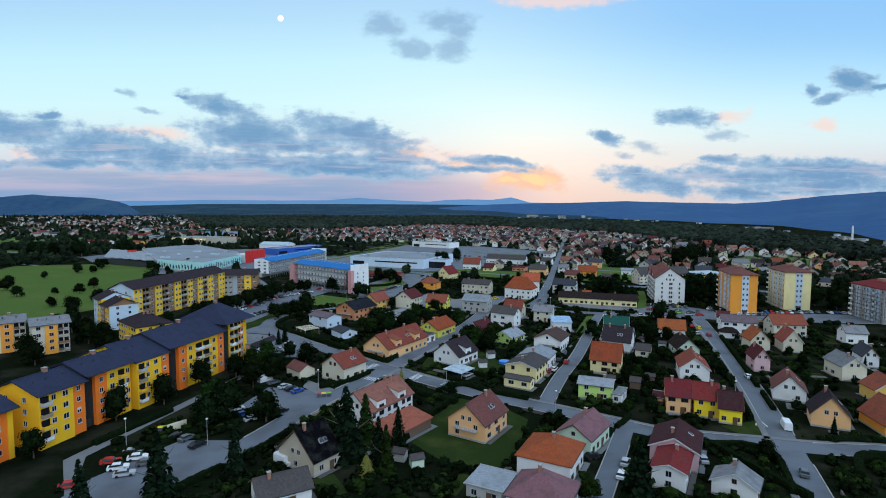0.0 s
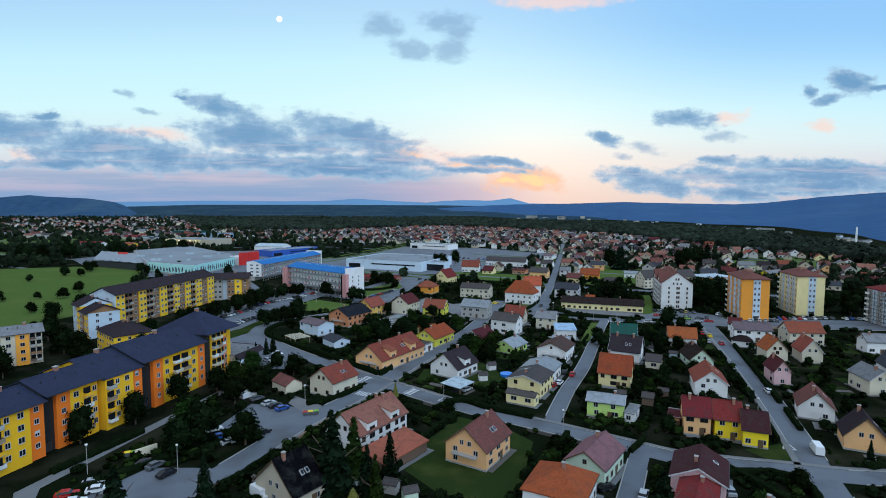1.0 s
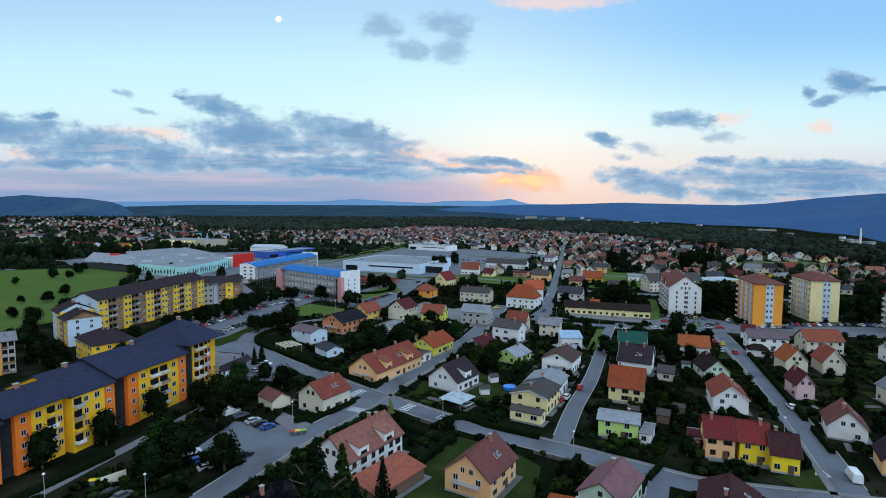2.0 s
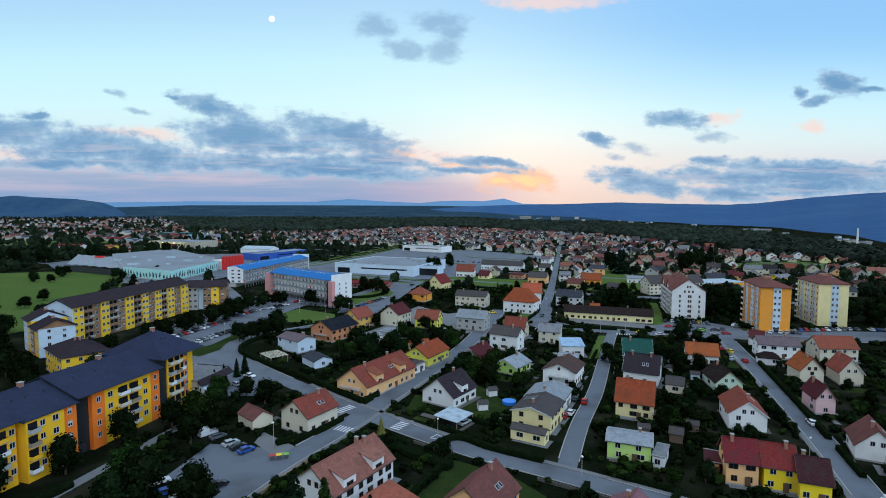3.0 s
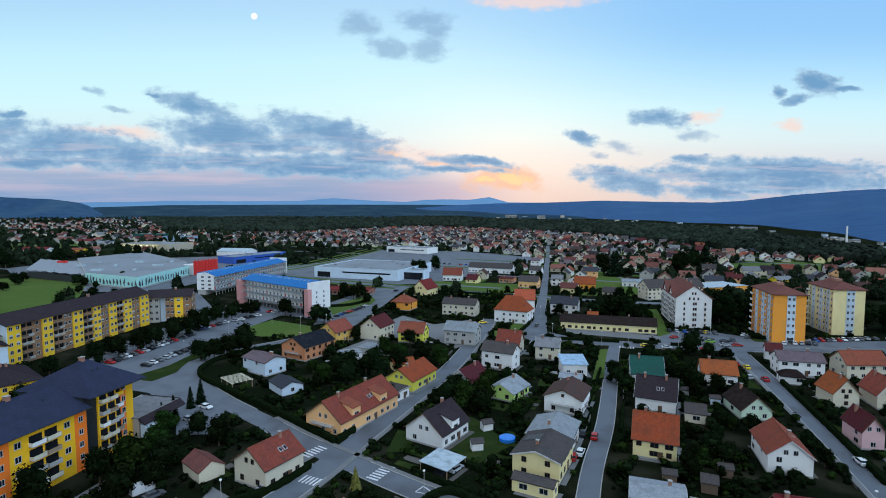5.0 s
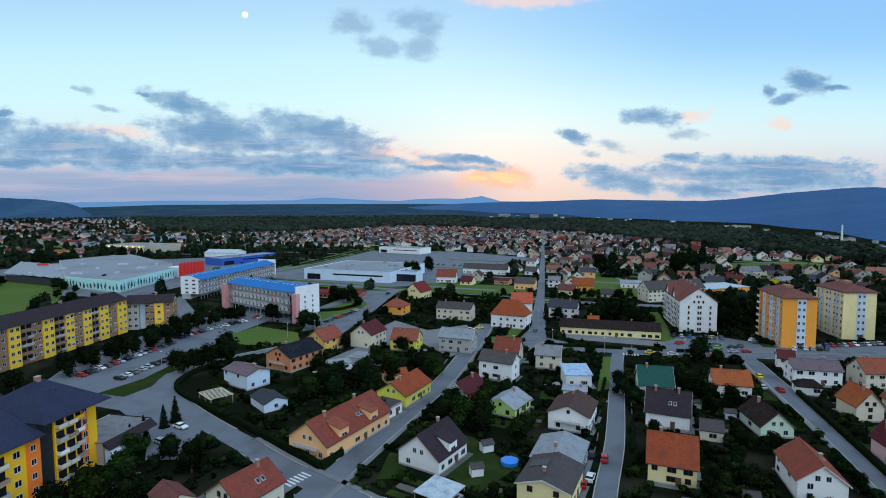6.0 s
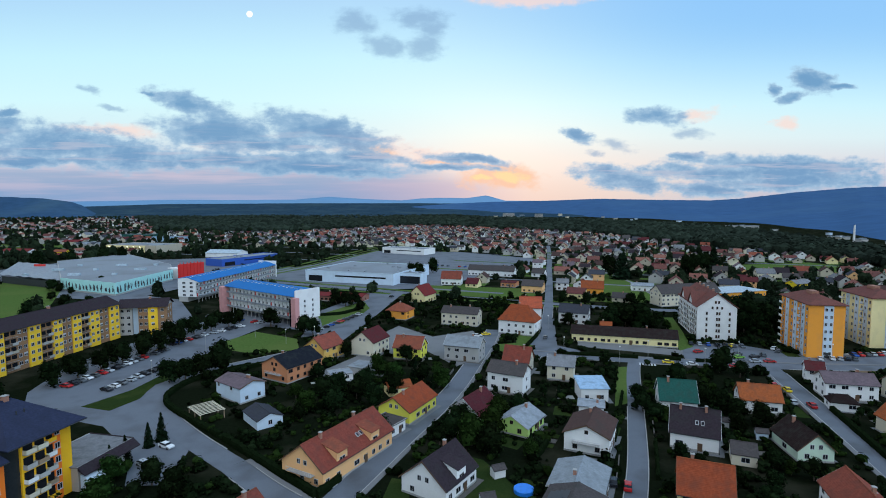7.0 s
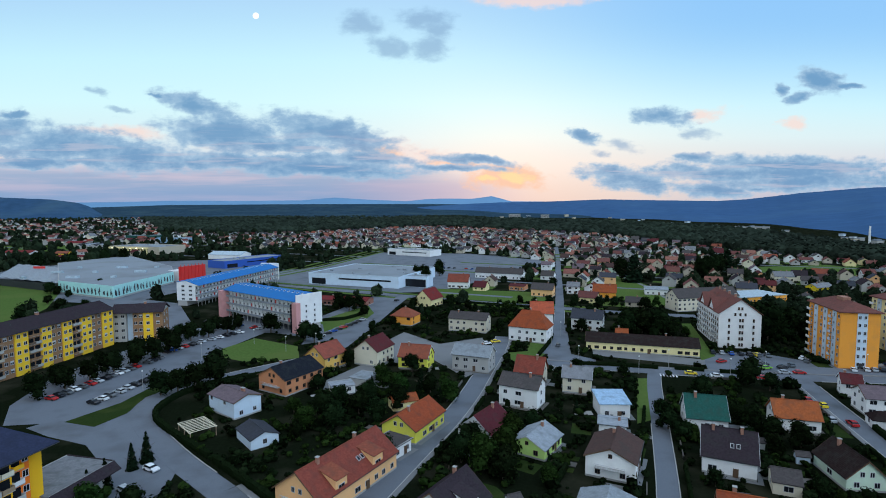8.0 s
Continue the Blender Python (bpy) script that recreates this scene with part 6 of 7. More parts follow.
for x, y, h in ((-62, 171, 8), (-66, 183, 9), (-60, 186, 7), (-66, 196, 7), (-48.5, 143, 8), (-63, 138, 8), (-60.5, 146, 9), (-66, 150, 8.5), (-58, 178, 6), (-52, 199, 7), (-60, 206, 6), (-70, 208, 6)):
    tree(x, y, h, "leaf" if x > -64 else "pale", 1.0)
for x, y, h in ((-73, 213, 6), (-71.5, 217, 6.5), (-70.5, 226, 6), (-69, 230, 7), (-45.8, 114, 10), (-57.5, 104.5, 12), (-69, 98, 10), (-22.6, 121.5, 15.5), (-19, 128, 12), (-14.5, 116.5, 11), (39.5, 104, 12), (-11, 128, 9)):
    tree(x, y, h, "fir" if x != -19 else "slim", 1.25 if h > 11 else 1.0)
tree(-16.8, 113.8, 4.2, "gold", 1.7)
tree(-12.5, 114.5, 10, "slim", 1.1)
tree(-14.0, 176.0, 4.5, "gold", 1.0)
tree(29.5, 103.5, 4.6, "pale", 1.0)
tree(62.0, 111.0, 5, "pale", 1.1)
for x, y, h in ((-128, 276, 8), (-124.5, 285, 8), (-121.5, 294, 7.5), (-131, 291, 7), (-118, 303, 8.5), (-114.5, 313, 9), (-126, 308, 7), (-112, 322, 8.5), (-121, 326, 8), (-108.5, 332, 8), (-117, 342, 8), (-110, 352, 8.5), (-104, 358, 8), (-98, 366, 8), (-117, 356, 7), (-106, 372, 7), (-96, 376, 7)):
    tree(x, y, h, "leaf", 0.95)
for x, y, h in ((-88.3, 277.5, 8), (-83.3, 278.9, 8.5), (-79.2, 282.6, 9), (-75.6, 290.8, 10.5)):
    tree(x, y, h, "leaf", 1.0)
for x, y, h in ((-56, 349, 9), (-51, 346, 8), (-76.5, 366, 10), (-45, 420, 9), (-52, 428, 9), (-40, 428, 8), (-34, 404, 6)):
    tree(x, y, h, "leaf", 1.0)
for x, y, h in ((96, 347, 11), (105, 350, 13), (112, 346, 12), (104, 362, 11), (154, 345, 14), (160, 350, 15), (168, 353, 15), (165, 341, 13), (174, 345, 13), (158, 336, 10), (180, 340, 11), (190, 330, 12), (186, 322, 9), (222, 318, 12), (232, 314, 13), (240, 310, 12), (228, 308, 8)):
    tree(x, y, h, "leaf", 1.05)
for x, y, h in ((113, 278, 9), (117, 272, 6), (90, 266, 7), (57, 293, 6), (73, 289, 5)):
    tree(x, y, h, "leaf", 1.0)
for x, y, h in ((171, 530, 20), (176, 536, 20), (166, 540, 18), (290, 598, 20), (250, 560, 18), (258, 566, 17), (266, 570, 18), (242, 556, 16), (-2, 548, 13), (2, 552, 12), (-5, 545, 12), (14, 580, 14), (96, 492, 9), (61, 434, 6)):
    tree(x, y, h, "leaf" if h < 19 else "fir", 0.8 if h < 19 else 1.6)
for x, y, h in ((14, 222, 8), (18, 217, 7), (9, 226, 7), (20, 228, 8), (24, 240, 6), (12, 233, 7), (30, 245, 5), (-10, 228, 6), (-8, 262, 7), (-14, 252, 7), (-20, 258, 7), (-26, 248, 7), (-30, 256, 8), (-34, 246, 7), (-27, 264, 7), (-18, 268, 7), (-8, 276, 6), (2, 276, 6), (8, 268, 7)):
    tree(x, y, h, "leaf" if (int(x) + int(y)) % 4 else "pale", 1.05)
for k in range(26):
    rng = random.Random(900 + k)
    tree(rng.uniform(-330, -205), rng.uniform(270, 520), rng.uniform(4, 9), "leaf", 1.1)
for x, y in ((-420, 620), (-440, 640), (-455, 600), (-380, 640), (-360, 660), (-330, 700), (-345, 690), (-470, 610), (-430, 590), (-395, 660)):
    tree(x, y, 17, "leaf", 0.75)
# gardens between the houses
rng = random.Random(5)
count = 0
while count < 122:
    x, y = rng.uniform(-40, 190), rng.uniform(100, 440)
    if abs(x) > y * 0.85 or 30 < x < 140 and 272 < y < 320 or not free(x, y, 2.2) or any((x - a) ** 2 + (y - b) ** 2 < 9 for a, b in TREES):
        continue
    tree(x, y, rng.uniform(2.6, 5.0) * (1 if y < 270 else 1.5), rng.choice(("leaf", "leaf", "leaf", "leaf", "pale", "fir")), rng.uniform(0.8, 1.15))
    count += 1


def clump_cloud(name, spots, mat, label, category, leaves=12):
    """Many small shrubs in one mesh: lumpy cores with leaf sprays."""
    rng = random.Random(len(spots))
    s = Shape()
    for x, y, r, h in spots:
        jit = [rng.uniform(0.75, 1.2) for _ in ICO1[0]]
        s.add([(x + v[0] * r * j, y + v[1] * r * j, h * 0.5 + v[2] * h * 0.5 * j) for v, j in zip(ICO1[0], jit)], ICO1[1])
        for i in range(leaves):
            d = Vector((rng.gauss(0, 1), rng.gauss(0, 1), abs(rng.gauss(0.3, 0.8)))).normalized()
            leaf_quad(s, (x + d.x * r, y + d.y * r, h * 0.5 + d.z * h * 0.55), d + Vector((0, 0, 0.4)), rng.uniform(0.18, 0.4) * max(r, 0.8), rng)
    return tagged(new(name, s.mesh(name, mat)), label, category, kind="stuff")


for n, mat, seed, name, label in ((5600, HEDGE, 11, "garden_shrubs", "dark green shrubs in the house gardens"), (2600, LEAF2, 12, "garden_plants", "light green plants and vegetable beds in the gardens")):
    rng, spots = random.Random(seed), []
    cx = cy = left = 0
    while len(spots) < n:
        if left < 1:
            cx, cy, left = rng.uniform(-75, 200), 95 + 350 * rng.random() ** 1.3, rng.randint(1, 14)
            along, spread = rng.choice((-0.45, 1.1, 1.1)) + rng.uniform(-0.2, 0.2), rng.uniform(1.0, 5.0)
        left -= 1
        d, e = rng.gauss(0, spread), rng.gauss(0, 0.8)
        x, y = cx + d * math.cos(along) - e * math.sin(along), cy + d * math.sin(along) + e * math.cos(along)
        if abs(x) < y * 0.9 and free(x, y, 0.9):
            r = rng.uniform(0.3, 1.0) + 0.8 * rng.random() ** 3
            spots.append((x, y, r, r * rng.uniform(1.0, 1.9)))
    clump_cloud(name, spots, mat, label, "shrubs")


def hedge(pts, w=1.1, h=1.5):
    """A clipped hedge along a line, uneven on top and sides."""
    line = smooth_line(pts, 0.9)
    rng = random.Random(int(abs(pts[0][0]) * 13))
    s = Shape()
    prof = ((-0.5, -0.05), (-0.52, 0.55), (-0.42, 0.96), (0.0, 1.02), (0.42, 0.96), (0.52, 0.55), (0.5, -0.05))
    cols = [offset_line(line, u * w) for u, _ in prof]
    for i in range(len(line)):
        for (u, q), c in zip(prof, cols):
            s.v.append((c[i][0] + rng.uniform(-0.12, 0.12), c[i][1] + rng.uniform(-0.12, 0.12), max(q * h + rng.uniform(-0.14, 0.14) * (q > 0), -0.05)))
    k = len(prof)
    s.f = [(i * k + j, i * k + j + 1, (i + 1) * k + j + 1, (i + 1) * k + j) for i in range(len(line) - 1) for j in range(k - 1)]
    s.f += [tuple(range(k)), tuple(range(len(s.v) - 1, len(s.v) - k - 1, -1))]
    for i in range(len(line)):
        for _ in range(5):
            u, q = rng.uniform(-0.5, 0.5), 1.0
            a = cols[3][i]
            leaf_quad(s, (a[0] + rng.uniform(-0.5, 0.5) * w, a[1] + rng.uniform(-0.5, 0.5) * w, h * rng.uniform(0.85, 1.08)), (rng.uniform(-1, 1), rng.uniform(-1, 1), 1), rng.uniform(0.12, 0.26), rng)
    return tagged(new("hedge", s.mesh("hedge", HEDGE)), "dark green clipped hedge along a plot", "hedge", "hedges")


hedge([(-22, 199), (-31, 208), (-42, 219), (-52, 229)], 1.6, 1.8)
hedge([(-22, 199), (-18, 206)], 1.4, 1.6)
hedge([(-54, 231), (-68, 244), (-80, 257), (-83, 268), (-80, 280), (-70, 290), (-60, 298)], 1.6, 1.6)
hedge([(-2, 166), (6, 173), (14, 167), (26, 160)], 1.3, 1.5)
hedge([(-14, 172), (-6, 164), (-2, 161), (4, 157)], 2.6, 1.7)
hedge([(-10, 130.5), (-3.4, 147), (4, 161.5)], 1.3, 1.7)
hedge([(33, 148), (26, 136), (18, 126)], 1.4, 1.8)
hedge([(8, 190), (13, 183), (27, 174.5)], 1.2, 1.4)
hedge([(60, 137), (66, 128), (70, 116), (74, 104)], 1.6, 1.6)
hedge([(64, 128), (74, 128), (78, 122), (72, 106)], 1.5, 1.5)
hedge([(90, 112), (98, 121), (112, 119)], 2.0, 2.2)
hedge([(98, 131), (104, 132), (116, 129)], 1.3, 1.3)
hedge([(103, 172), (110, 192), (118, 216), (126, 240)], 1.4, 1.5)
hedge([(96, 152), (101, 166)], 1.3, 1.4)
hedge([(46, 139), (52, 146)], 1.2, 1.2)
hedge([(62, 305), (76, 302), (90, 298)], 1.2, 1.4)
hedge([(96, 297), (106, 294)], 1.2, 1.4)
hedge([(111, 292), (119, 290)], 1.2, 1.4)
hedge([(58, 262), (54, 246)], 0.9, 1.2)
hedge([(34, 222), (29.5, 214)], 1.0, 1.6)
hedge([(52, 222), (60, 240), (68, 258)], 0.9, 1.1)
hedge([(48, 318), (58, 340), (62, 352)], 1.2, 1.5)
hedge([(2, 455), (40, 436), (70, 422)], 1.3, 1.4)
hedge([(-56, 392), (-44, 396), (-34, 412)], 1.6, 1.6)
hedge([(-86, 128), (-78, 150)], 1.6, 1.3)
hedge([(-76, 120), (-64, 136)], 1.5, 1.2)
hedge([(26, 262), (34, 284)], 1.6, 2.0)
hedge([(-40, 170), (-32, 176), (-26, 186)], 1.4, 1.4)


def roadside(line, side, off, seed, y0=95, y1=460):
    """Hedges and low garden walls along a street, broken by gates."""
    rng = random.Random(seed)
    edge = [p for p in offset_line(line, side * off) if y0 < p[1] < y1]
    i = 0
    while i < len(edge) - 3:
        n = rng.randint(3, 6)
        run = edge[i:i + n]
        i += n + (1 if rng.random() < 0.6 else 0)
        if len(run) < 2 or rng.random() < 0.25:
            continue
        if any(not clear_of_others(q, line) for q in run):
            continue
        if rng.random() < 0.6:
            hedge(run, rng.uniform(0.8, 1.2), rng.uniform(1.0, 1.6))
        else:
            tagged(new("garden_wall", ribbon(run, -0.12, 0.12, -0.05, rng.uniform(0.7, 1.0)).mesh("garden_wall", rng.choice((GRAVEL, TIMBER)))), "low garden wall along the street", "wall", "garden walls")


def clear_of_others(q, own):
    """Whether a roadside spot lies off every other road and off all houses."""
    for line, half in ROADS:
        if line is not own and any(math.hypot(q[0] - p[0], q[1] - p[1]) < half + 2.2 for p in line):
            return False
    for hx, hy, yaw, a, b in BUILT:
        c, s = math.cos(radians(yaw)), math.sin(radians(yaw))
        dx, dy = q[0] - hx, q[1] - hy
        if abs(dx * c + dy * s) < a + 0.7 and abs(dy * c - dx * s) < b + 0.7:
            return False
    return not any(inside(q[0], q[1], p) for p in CLEAR)


for k, (line, half) in enumerate(ROADS[:6] + [ROADS[6], ROADS[7]]):
    for side in (-1, 1):
        roadside(line, side, half + 0.9, 300 + k * 2 + side)

# paved drives and beds beside the houses
rng = random.Random(41)
for k, (hx, hy, yaw, ha, hb) in enumerate(list(BUILT)):
    if not (95 < hy < 330 and -45 < hx < 190 and ha > 3.5 and ha < 12):
        continue
    ca, sa = math.cos(radians(yaw)), math.sin(radians(yaw))
    to = lambda u, v: (hx + u * ca - v * sa, hy + u * sa + v * ca)
    sheet("path", [to(-ha + 1, -hb - 0.9), to(ha + 0.9, -hb - 0.9), to(ha + 0.9, hb), to(ha - 0.2, hb), to(ha - 0.2, -hb + 0.3), to(-ha + 1, -hb + 0.3)], 0.03 + 0.001 * (k % 7), rng.choice((PAVING, GRAVEL, PAVING)), "paved path round a house", "path")
    if rng.random() < 0.75:
        s = rng.choice((-1, 1))
        if free(*to(s * (ha + 5), 0), 2.0):
            sheet("lawn", [to(s * (ha + 1.6), -hb), to(s * (ha + 7), -hb), to(s * (ha + 7), hb), to(s * (ha + 1.6), hb)][::s], 0.02 + 0.001 * (k % 5), LAWN, "patch of green lawn beside a house", "lawn")
        if free(*to(-s * (ha + 4), 0), 1.0):
            w = hb * rng.uniform(0.35, 0.6)
            sheet("drive", [to(-s * (ha + 0.95), -w), to(-s * (ha + 6.5), -w), to(-s * (ha + 6.5), w * 0.4), to(-s * (ha + 0.95), w * 0.4)][::-s], 0.04 + 0.001 * (k % 5), rng.choice((PAVING, CONCRETE, PAVING)), "pale paved drive beside a house", "drive")
        if free(*to(0, hb + 5), 2.0):
            for j in range(3):
                sheet("garden_bed", [to(-ha + j * 3.2, hb + 2.4), to(-ha + j * 3.2 + 2.2, hb + 2.4), to(-ha + j * 3.2 + 2.2, hb + 7.5), to(-ha + j * 3.2, hb + 7.5)], 0.12, GRAVEL if j % 2 else LAWN, "dug vegetable bed in a house garden", "garden bed", kind="structure")


# ---- cars ----
def car_meshes():
    body, glass, van = Shape(), Shape(), Shape()
    side = [(-2.15, 0.30), (2.15, 0.30), (2.2, 0.62), (1.95, 0.80), (1.0, 0.92), (0.42, 1.38), (-1.05, 1.44), (-1.75, 1.0), (-2.15, 0.92)]
    n = len(side)
    for w, k in ((0.86, 0),):
        vs = [(x, -w * (1 if z < 1.0 else 0.80), z) for x, z in side] + [(x, w * (1 if z < 1.0 else 0.80), z) for x, z in side]
        body.add(vs, [(i, (i + 1) % n, n + (i + 1) % n, n + i) for i in range(n)])
        body.add(vs, [tuple(range(n - 1, -1, -1)), tuple(range(n, 2 * n))])
    low, high = ((1.0, 0.97, 0.865), (-1.77, 1.02, 0.865)), ((0.45, 1.35, 0.715), (-1.10, 1.40, 0.715))
    ring = [(low[0][0], -low[0][2], low[0][1]), (low[0][0], low[0][2], low[0][1]), (low[1][0], low[1][2], low[1][1]), (low[1][0], -low[1][2], low[1][1])]
    ring += [(high[0][0], -high[0][2], high[0][1]), (high[0][0], high[0][2], high[0][1]), (high[1][0], high[1][2], high[1][1]), (high[1][0], -high[1][2], high[1][1])]
    glass.add(ring, [(k, (k + 1) % 4, 4 + (k + 1) % 4, 4 + k) for k in range(4)])
    wheel = Shape().tube(0, 0, -0.1, 0.1, 0.31, 0.31, 12)
    wheel.v = [(x, z, y) for x, y, z in wheel.v]
    light = Shape().box(2.17, -0.8, 0.56, 2.215, -0.5, 0.7).box(2.17, 0.5, 0.56, 2.215, 0.8, 0.7)
    van.prism_x([(-0.95, 0.35), (0.95, 0.35), (0.95, 1.5), (0.85, 2.3), (-0.85, 2.3), (-0.95, 1.5)], -2.5, 1.6)
    van.prism_x([(-0.95, 0.35), (0.95, 0.35), (0.95, 1.15), (-0.95, 1.15)], 1.602, 2.5)
    return body, glass.mesh("cabin_glass", GLASS), wheel.mesh("wheel", TYRE), light.mesh("headlights", WALL["white"]), van


CB, CG, CW, CL, CV = car_meshes()
CARBODY = {k: CB.mesh("body", m) for k, m in CARPAINT.items()}
VANBODY = CV.mesh("body", CARPAINT["white"])


def car(x, y, yaw, colour, z=0.03):
    van = colour == "van"
    e = thing("van" if van else "car", x, y, yaw, "white parked van on the asphalt" if van else f"{colour} parked car on the asphalt", "van" if van else "car", "parked cars", z=z)
    part("body", VANBODY if van else CARBODY[colour], e)
    if not van:
        part("cabin_glass", CG, e)
    for px in (-1.35, 1.35):
        for py in (-0.80, 0.80):
            part("wheel", CW, e, at=pose(px, py, 0.31))
    return e


MIX = ["white", "silver", "black", "grey", "blue", "silver", "black", "red", "grey", "white", "blue", "black"]


def car_row(x0, y0, x1, y1, n, yaw, seed, skip=0.15):
    rng = random.Random(seed)
    for i in range(n):
        if rng.random() < skip:
            continue
        t = i / max(n - 1, 1)
        car(x0 + (x1 - x0) * t + rng.uniform(-0.2, 0.2), y0 + (y1 - y0) * t + rng.uniform(-0.2, 0.2), yaw + rng.uniform(-3, 3) + (180 if rng.random() < 0.4 else 0), rng.choice(MIX))


car_row(-122.5, 275.0, -110.2, 321.3, 17, -18, 1, 0.05)
car_row(-111.6, 331.0, -103.4, 348.0, 7, -18, 2, 0)
car_row(-100.4, 352.5, -92, 366, 5, -18, 22, 0.2)
car_row(-106.4, 270.5, -100.0, 294.5, 8, -18, 23, 0.25)
car_row(-49.9, 357.2, -33.7, 392.7, 9, 24, 3, 0)
car_row(122.6, 318.0, 142.5, 312.0, 7, 75, 4, 0)
for x, y, yaw, c in ((118.8, 304.9, 20, "red"), (133.1, 300.3, 10, "grey"), (131.0, 295.6, 10, "green"), (137.8, 296.0, 12, "black"), (142.8, 298.2, 70, "grey"), (134.2, 289.6, -10, "silver"), (139.6, 289.2, -10, "red"), (122.4, 284.0, -12, "red"), (138.4, 313.4, 75, "yellow"), (155.9, 312.2, 40, "silver"), (153.9, 307.6, 40, "white"), (153.0, 303.4, 40, "grey"),
                     (159.9, 303.1, 80, "black"), (162.6, 302.9, 80, "green"), (162.3, 291.6, 60, "white"), (167.2, 291.4, 60, "white"), (170.0, 291.0, 60, "silver"), (172.8, 290.6, 60, "black"), (175.6, 290.2, 60, "grey"), (124.0, 257.2, 76, "yellow"), (122.6, 262.0, 76, "red")):
    car(x, y, yaw, c, 0.06)
car_row(180, 296, 202, 297, 9, 80, 6)
car_row(206, 298, 232, 294, 9, 80, 7)
car_row(-118, 392, -80, 372, 10, 60, 17, 0.3)
car_row(-390, 690, -330, 710, 8, 60, 18, 0.2)
car_row(-60, 660, -10, 634, 10, 60, 19, 0.3)
car_row(20, 640, 70, 612, 10, 60, 20, 0.4)
for x, y, yaw, c in ((-73.7, 123.4, 22, "silver"), (-71.0, 120.6, 22, "white"), (-76.0, 118.6, 22, "red"), (-72.6, 115.8, 22, "white"), (-69.6, 113.0, 22, "silver"), (-67.6, 118.0, 22, "grey"), (-78.0, 108.0, 30, "red"),
                     (-67.6, 132.4, 62, "black"), (-64.6, 131.2, 62, "grey"), (-60.2, 127.4, 62, "black"), (-64.2, 154.8, 40, "grey"), (-59.6, 151.0, 40, "white"), (-56.2, 146.6, 40, "blue"), (-52.6, 143.6, 40, "silver"), (-46.3, 149.4, 55, "black"),
                     (-59.7, 176.2, 50, "van"), (-56.4, 174.2, 50, "grey"), (-51.5, 170.2, 50, "silver"), (-48.8, 168.2, 50, "black"), (-46.2, 166.2, 50, "blue"), (-65.6, 225.2, -30, "white"), (105.5, 182.0, 75, "white"), (79.6, 114.2, 60, "grey"), (41.8, 119.0, 62, "silver"), (39.0, 113.2, 62, "white"), (60.3, 120.6, 80, "silver"), (35.0, 122.0, 30, "black"),
                     (-33.5, 176.5, 55, "silver"), (-66.5, 215.5, -30, "silver"), (91.6, 139.4, 70, "van"), (-36.5, 118.5, -40, "van"), (-31.5, 117, -40, "silver"),
                     (46.5, 199, 68, "red"), (44.0, 201, 68, "black"), (40.0, 190, 62, "white"), (37.5, 187.5, 62, "red"), (28.5, 338, 10, "white"), (33.0, 341, 10, "yellow"), (60, 333, 70, "grey"), (99, 290.5, -16, "yellow"), (107, 287, -16, "white"),
                     (49, 299, 65, "white"), (118, 246, 75, "silver"), (122, 243, 75, "red"), (5.2, 181.5, 50, "black"), (8.5, 183, 50, "silver"), (-18, 452, 60, "black")):
    car(x, y, yaw, c, 0.06)


# ---- street lamps, poles, garden things ----
def street_lamp(x, y, h=6.5):
    e = thing("street_lamp", x, y, 0, "slim grey street lamp with a pale globe", "street lamp", "street lamps")
    part("pole", Shape().tube(0, 0, -0.1, h, 0.08, 0.05, 8).mesh("pole", CONCRETE), e)
    part("globe", Shape().add([(v[0] * 0.3, v[1] * 0.3, h + 0.25 + v[2] * 0.25) for v in ICO2[0]], ICO2[1]).mesh("globe", WALL["white"]), e)


for x, y in ((-78, 128), (-58, 128), (-60, 330), (-78, 344), (-92, 320), (-48, 335), (-97, 283), (1.0, 170), (32, 149), (88, 158), (131, 296), (62, 308), (-40, 168), (112, 287), (166, 290), (95, 300), (80, 292), (66, 352), (57, 333)):
    street_lamp(x, y)


def pool():
    e = thing("garden_pool", 23.1, 198.6, 0, "round blue garden pool on a lawn", "pool")
    part("rim", Shape().tube(0, 0, 0, 0.95, 2.2, 2.2, 24).mesh("rim", POOL), e)
    part("cover", Shape().tube(0, 0, 0.952, 1.0, 2.1, 2.05, 24).mesh("cover", POOL), e)


pool()


def pergola(x, y, yaw, a, b):
    e = thing("pergola_frame", x, y, yaw, "pale timber pergola frame without a cover", "pergola")
    for px in (0, a):
        for py in (0, b / 2, b):
            part("post", Shape().box(px - 0.08, py - 0.08, -0.05, px + 0.08, py + 0.08, 2.5).mesh("post", TIMBER), e)
        part("beam", Shape().box(px - 0.09, -0.3, 2.502, px + 0.09, b + 0.3, 2.7).mesh("beam", WALL["cream"]), e)
    for i in range(9):
        part("rafter", Shape().box(-0.4, i * b / 8 - 0.07, 2.702, a + 0.4, i * b / 8 + 0.07, 2.86).mesh("rafter", WALL["cream"]), e)


pergola(-62.6, 240.0, 42, 6.8, 9)
pergola(18.5, 119.5, -20, 4, 2.6)


def garden_shed(x, y, yaw, colour):
    house(x, y, yaw, 3.4, 2.8, 2.1, 2.9, colour, "greybrown", windows=False)


for x, y, yaw, c in ((18.5, 206, 20, "white"), (14.5, 194, 10, "white"), (24.5, 184, -30, "white"), (-10, 121, -20, "greywall"), (-6, 118, 20, "mint"), (56, 176, -20, "brownwall"), (70, 178, -20, "brownwall"), (92, 222, -18, "paleblue"), (86, 230, -18, "white"), (66, 204, -20, "white")):
    garden_shed(x, y, yaw, c)


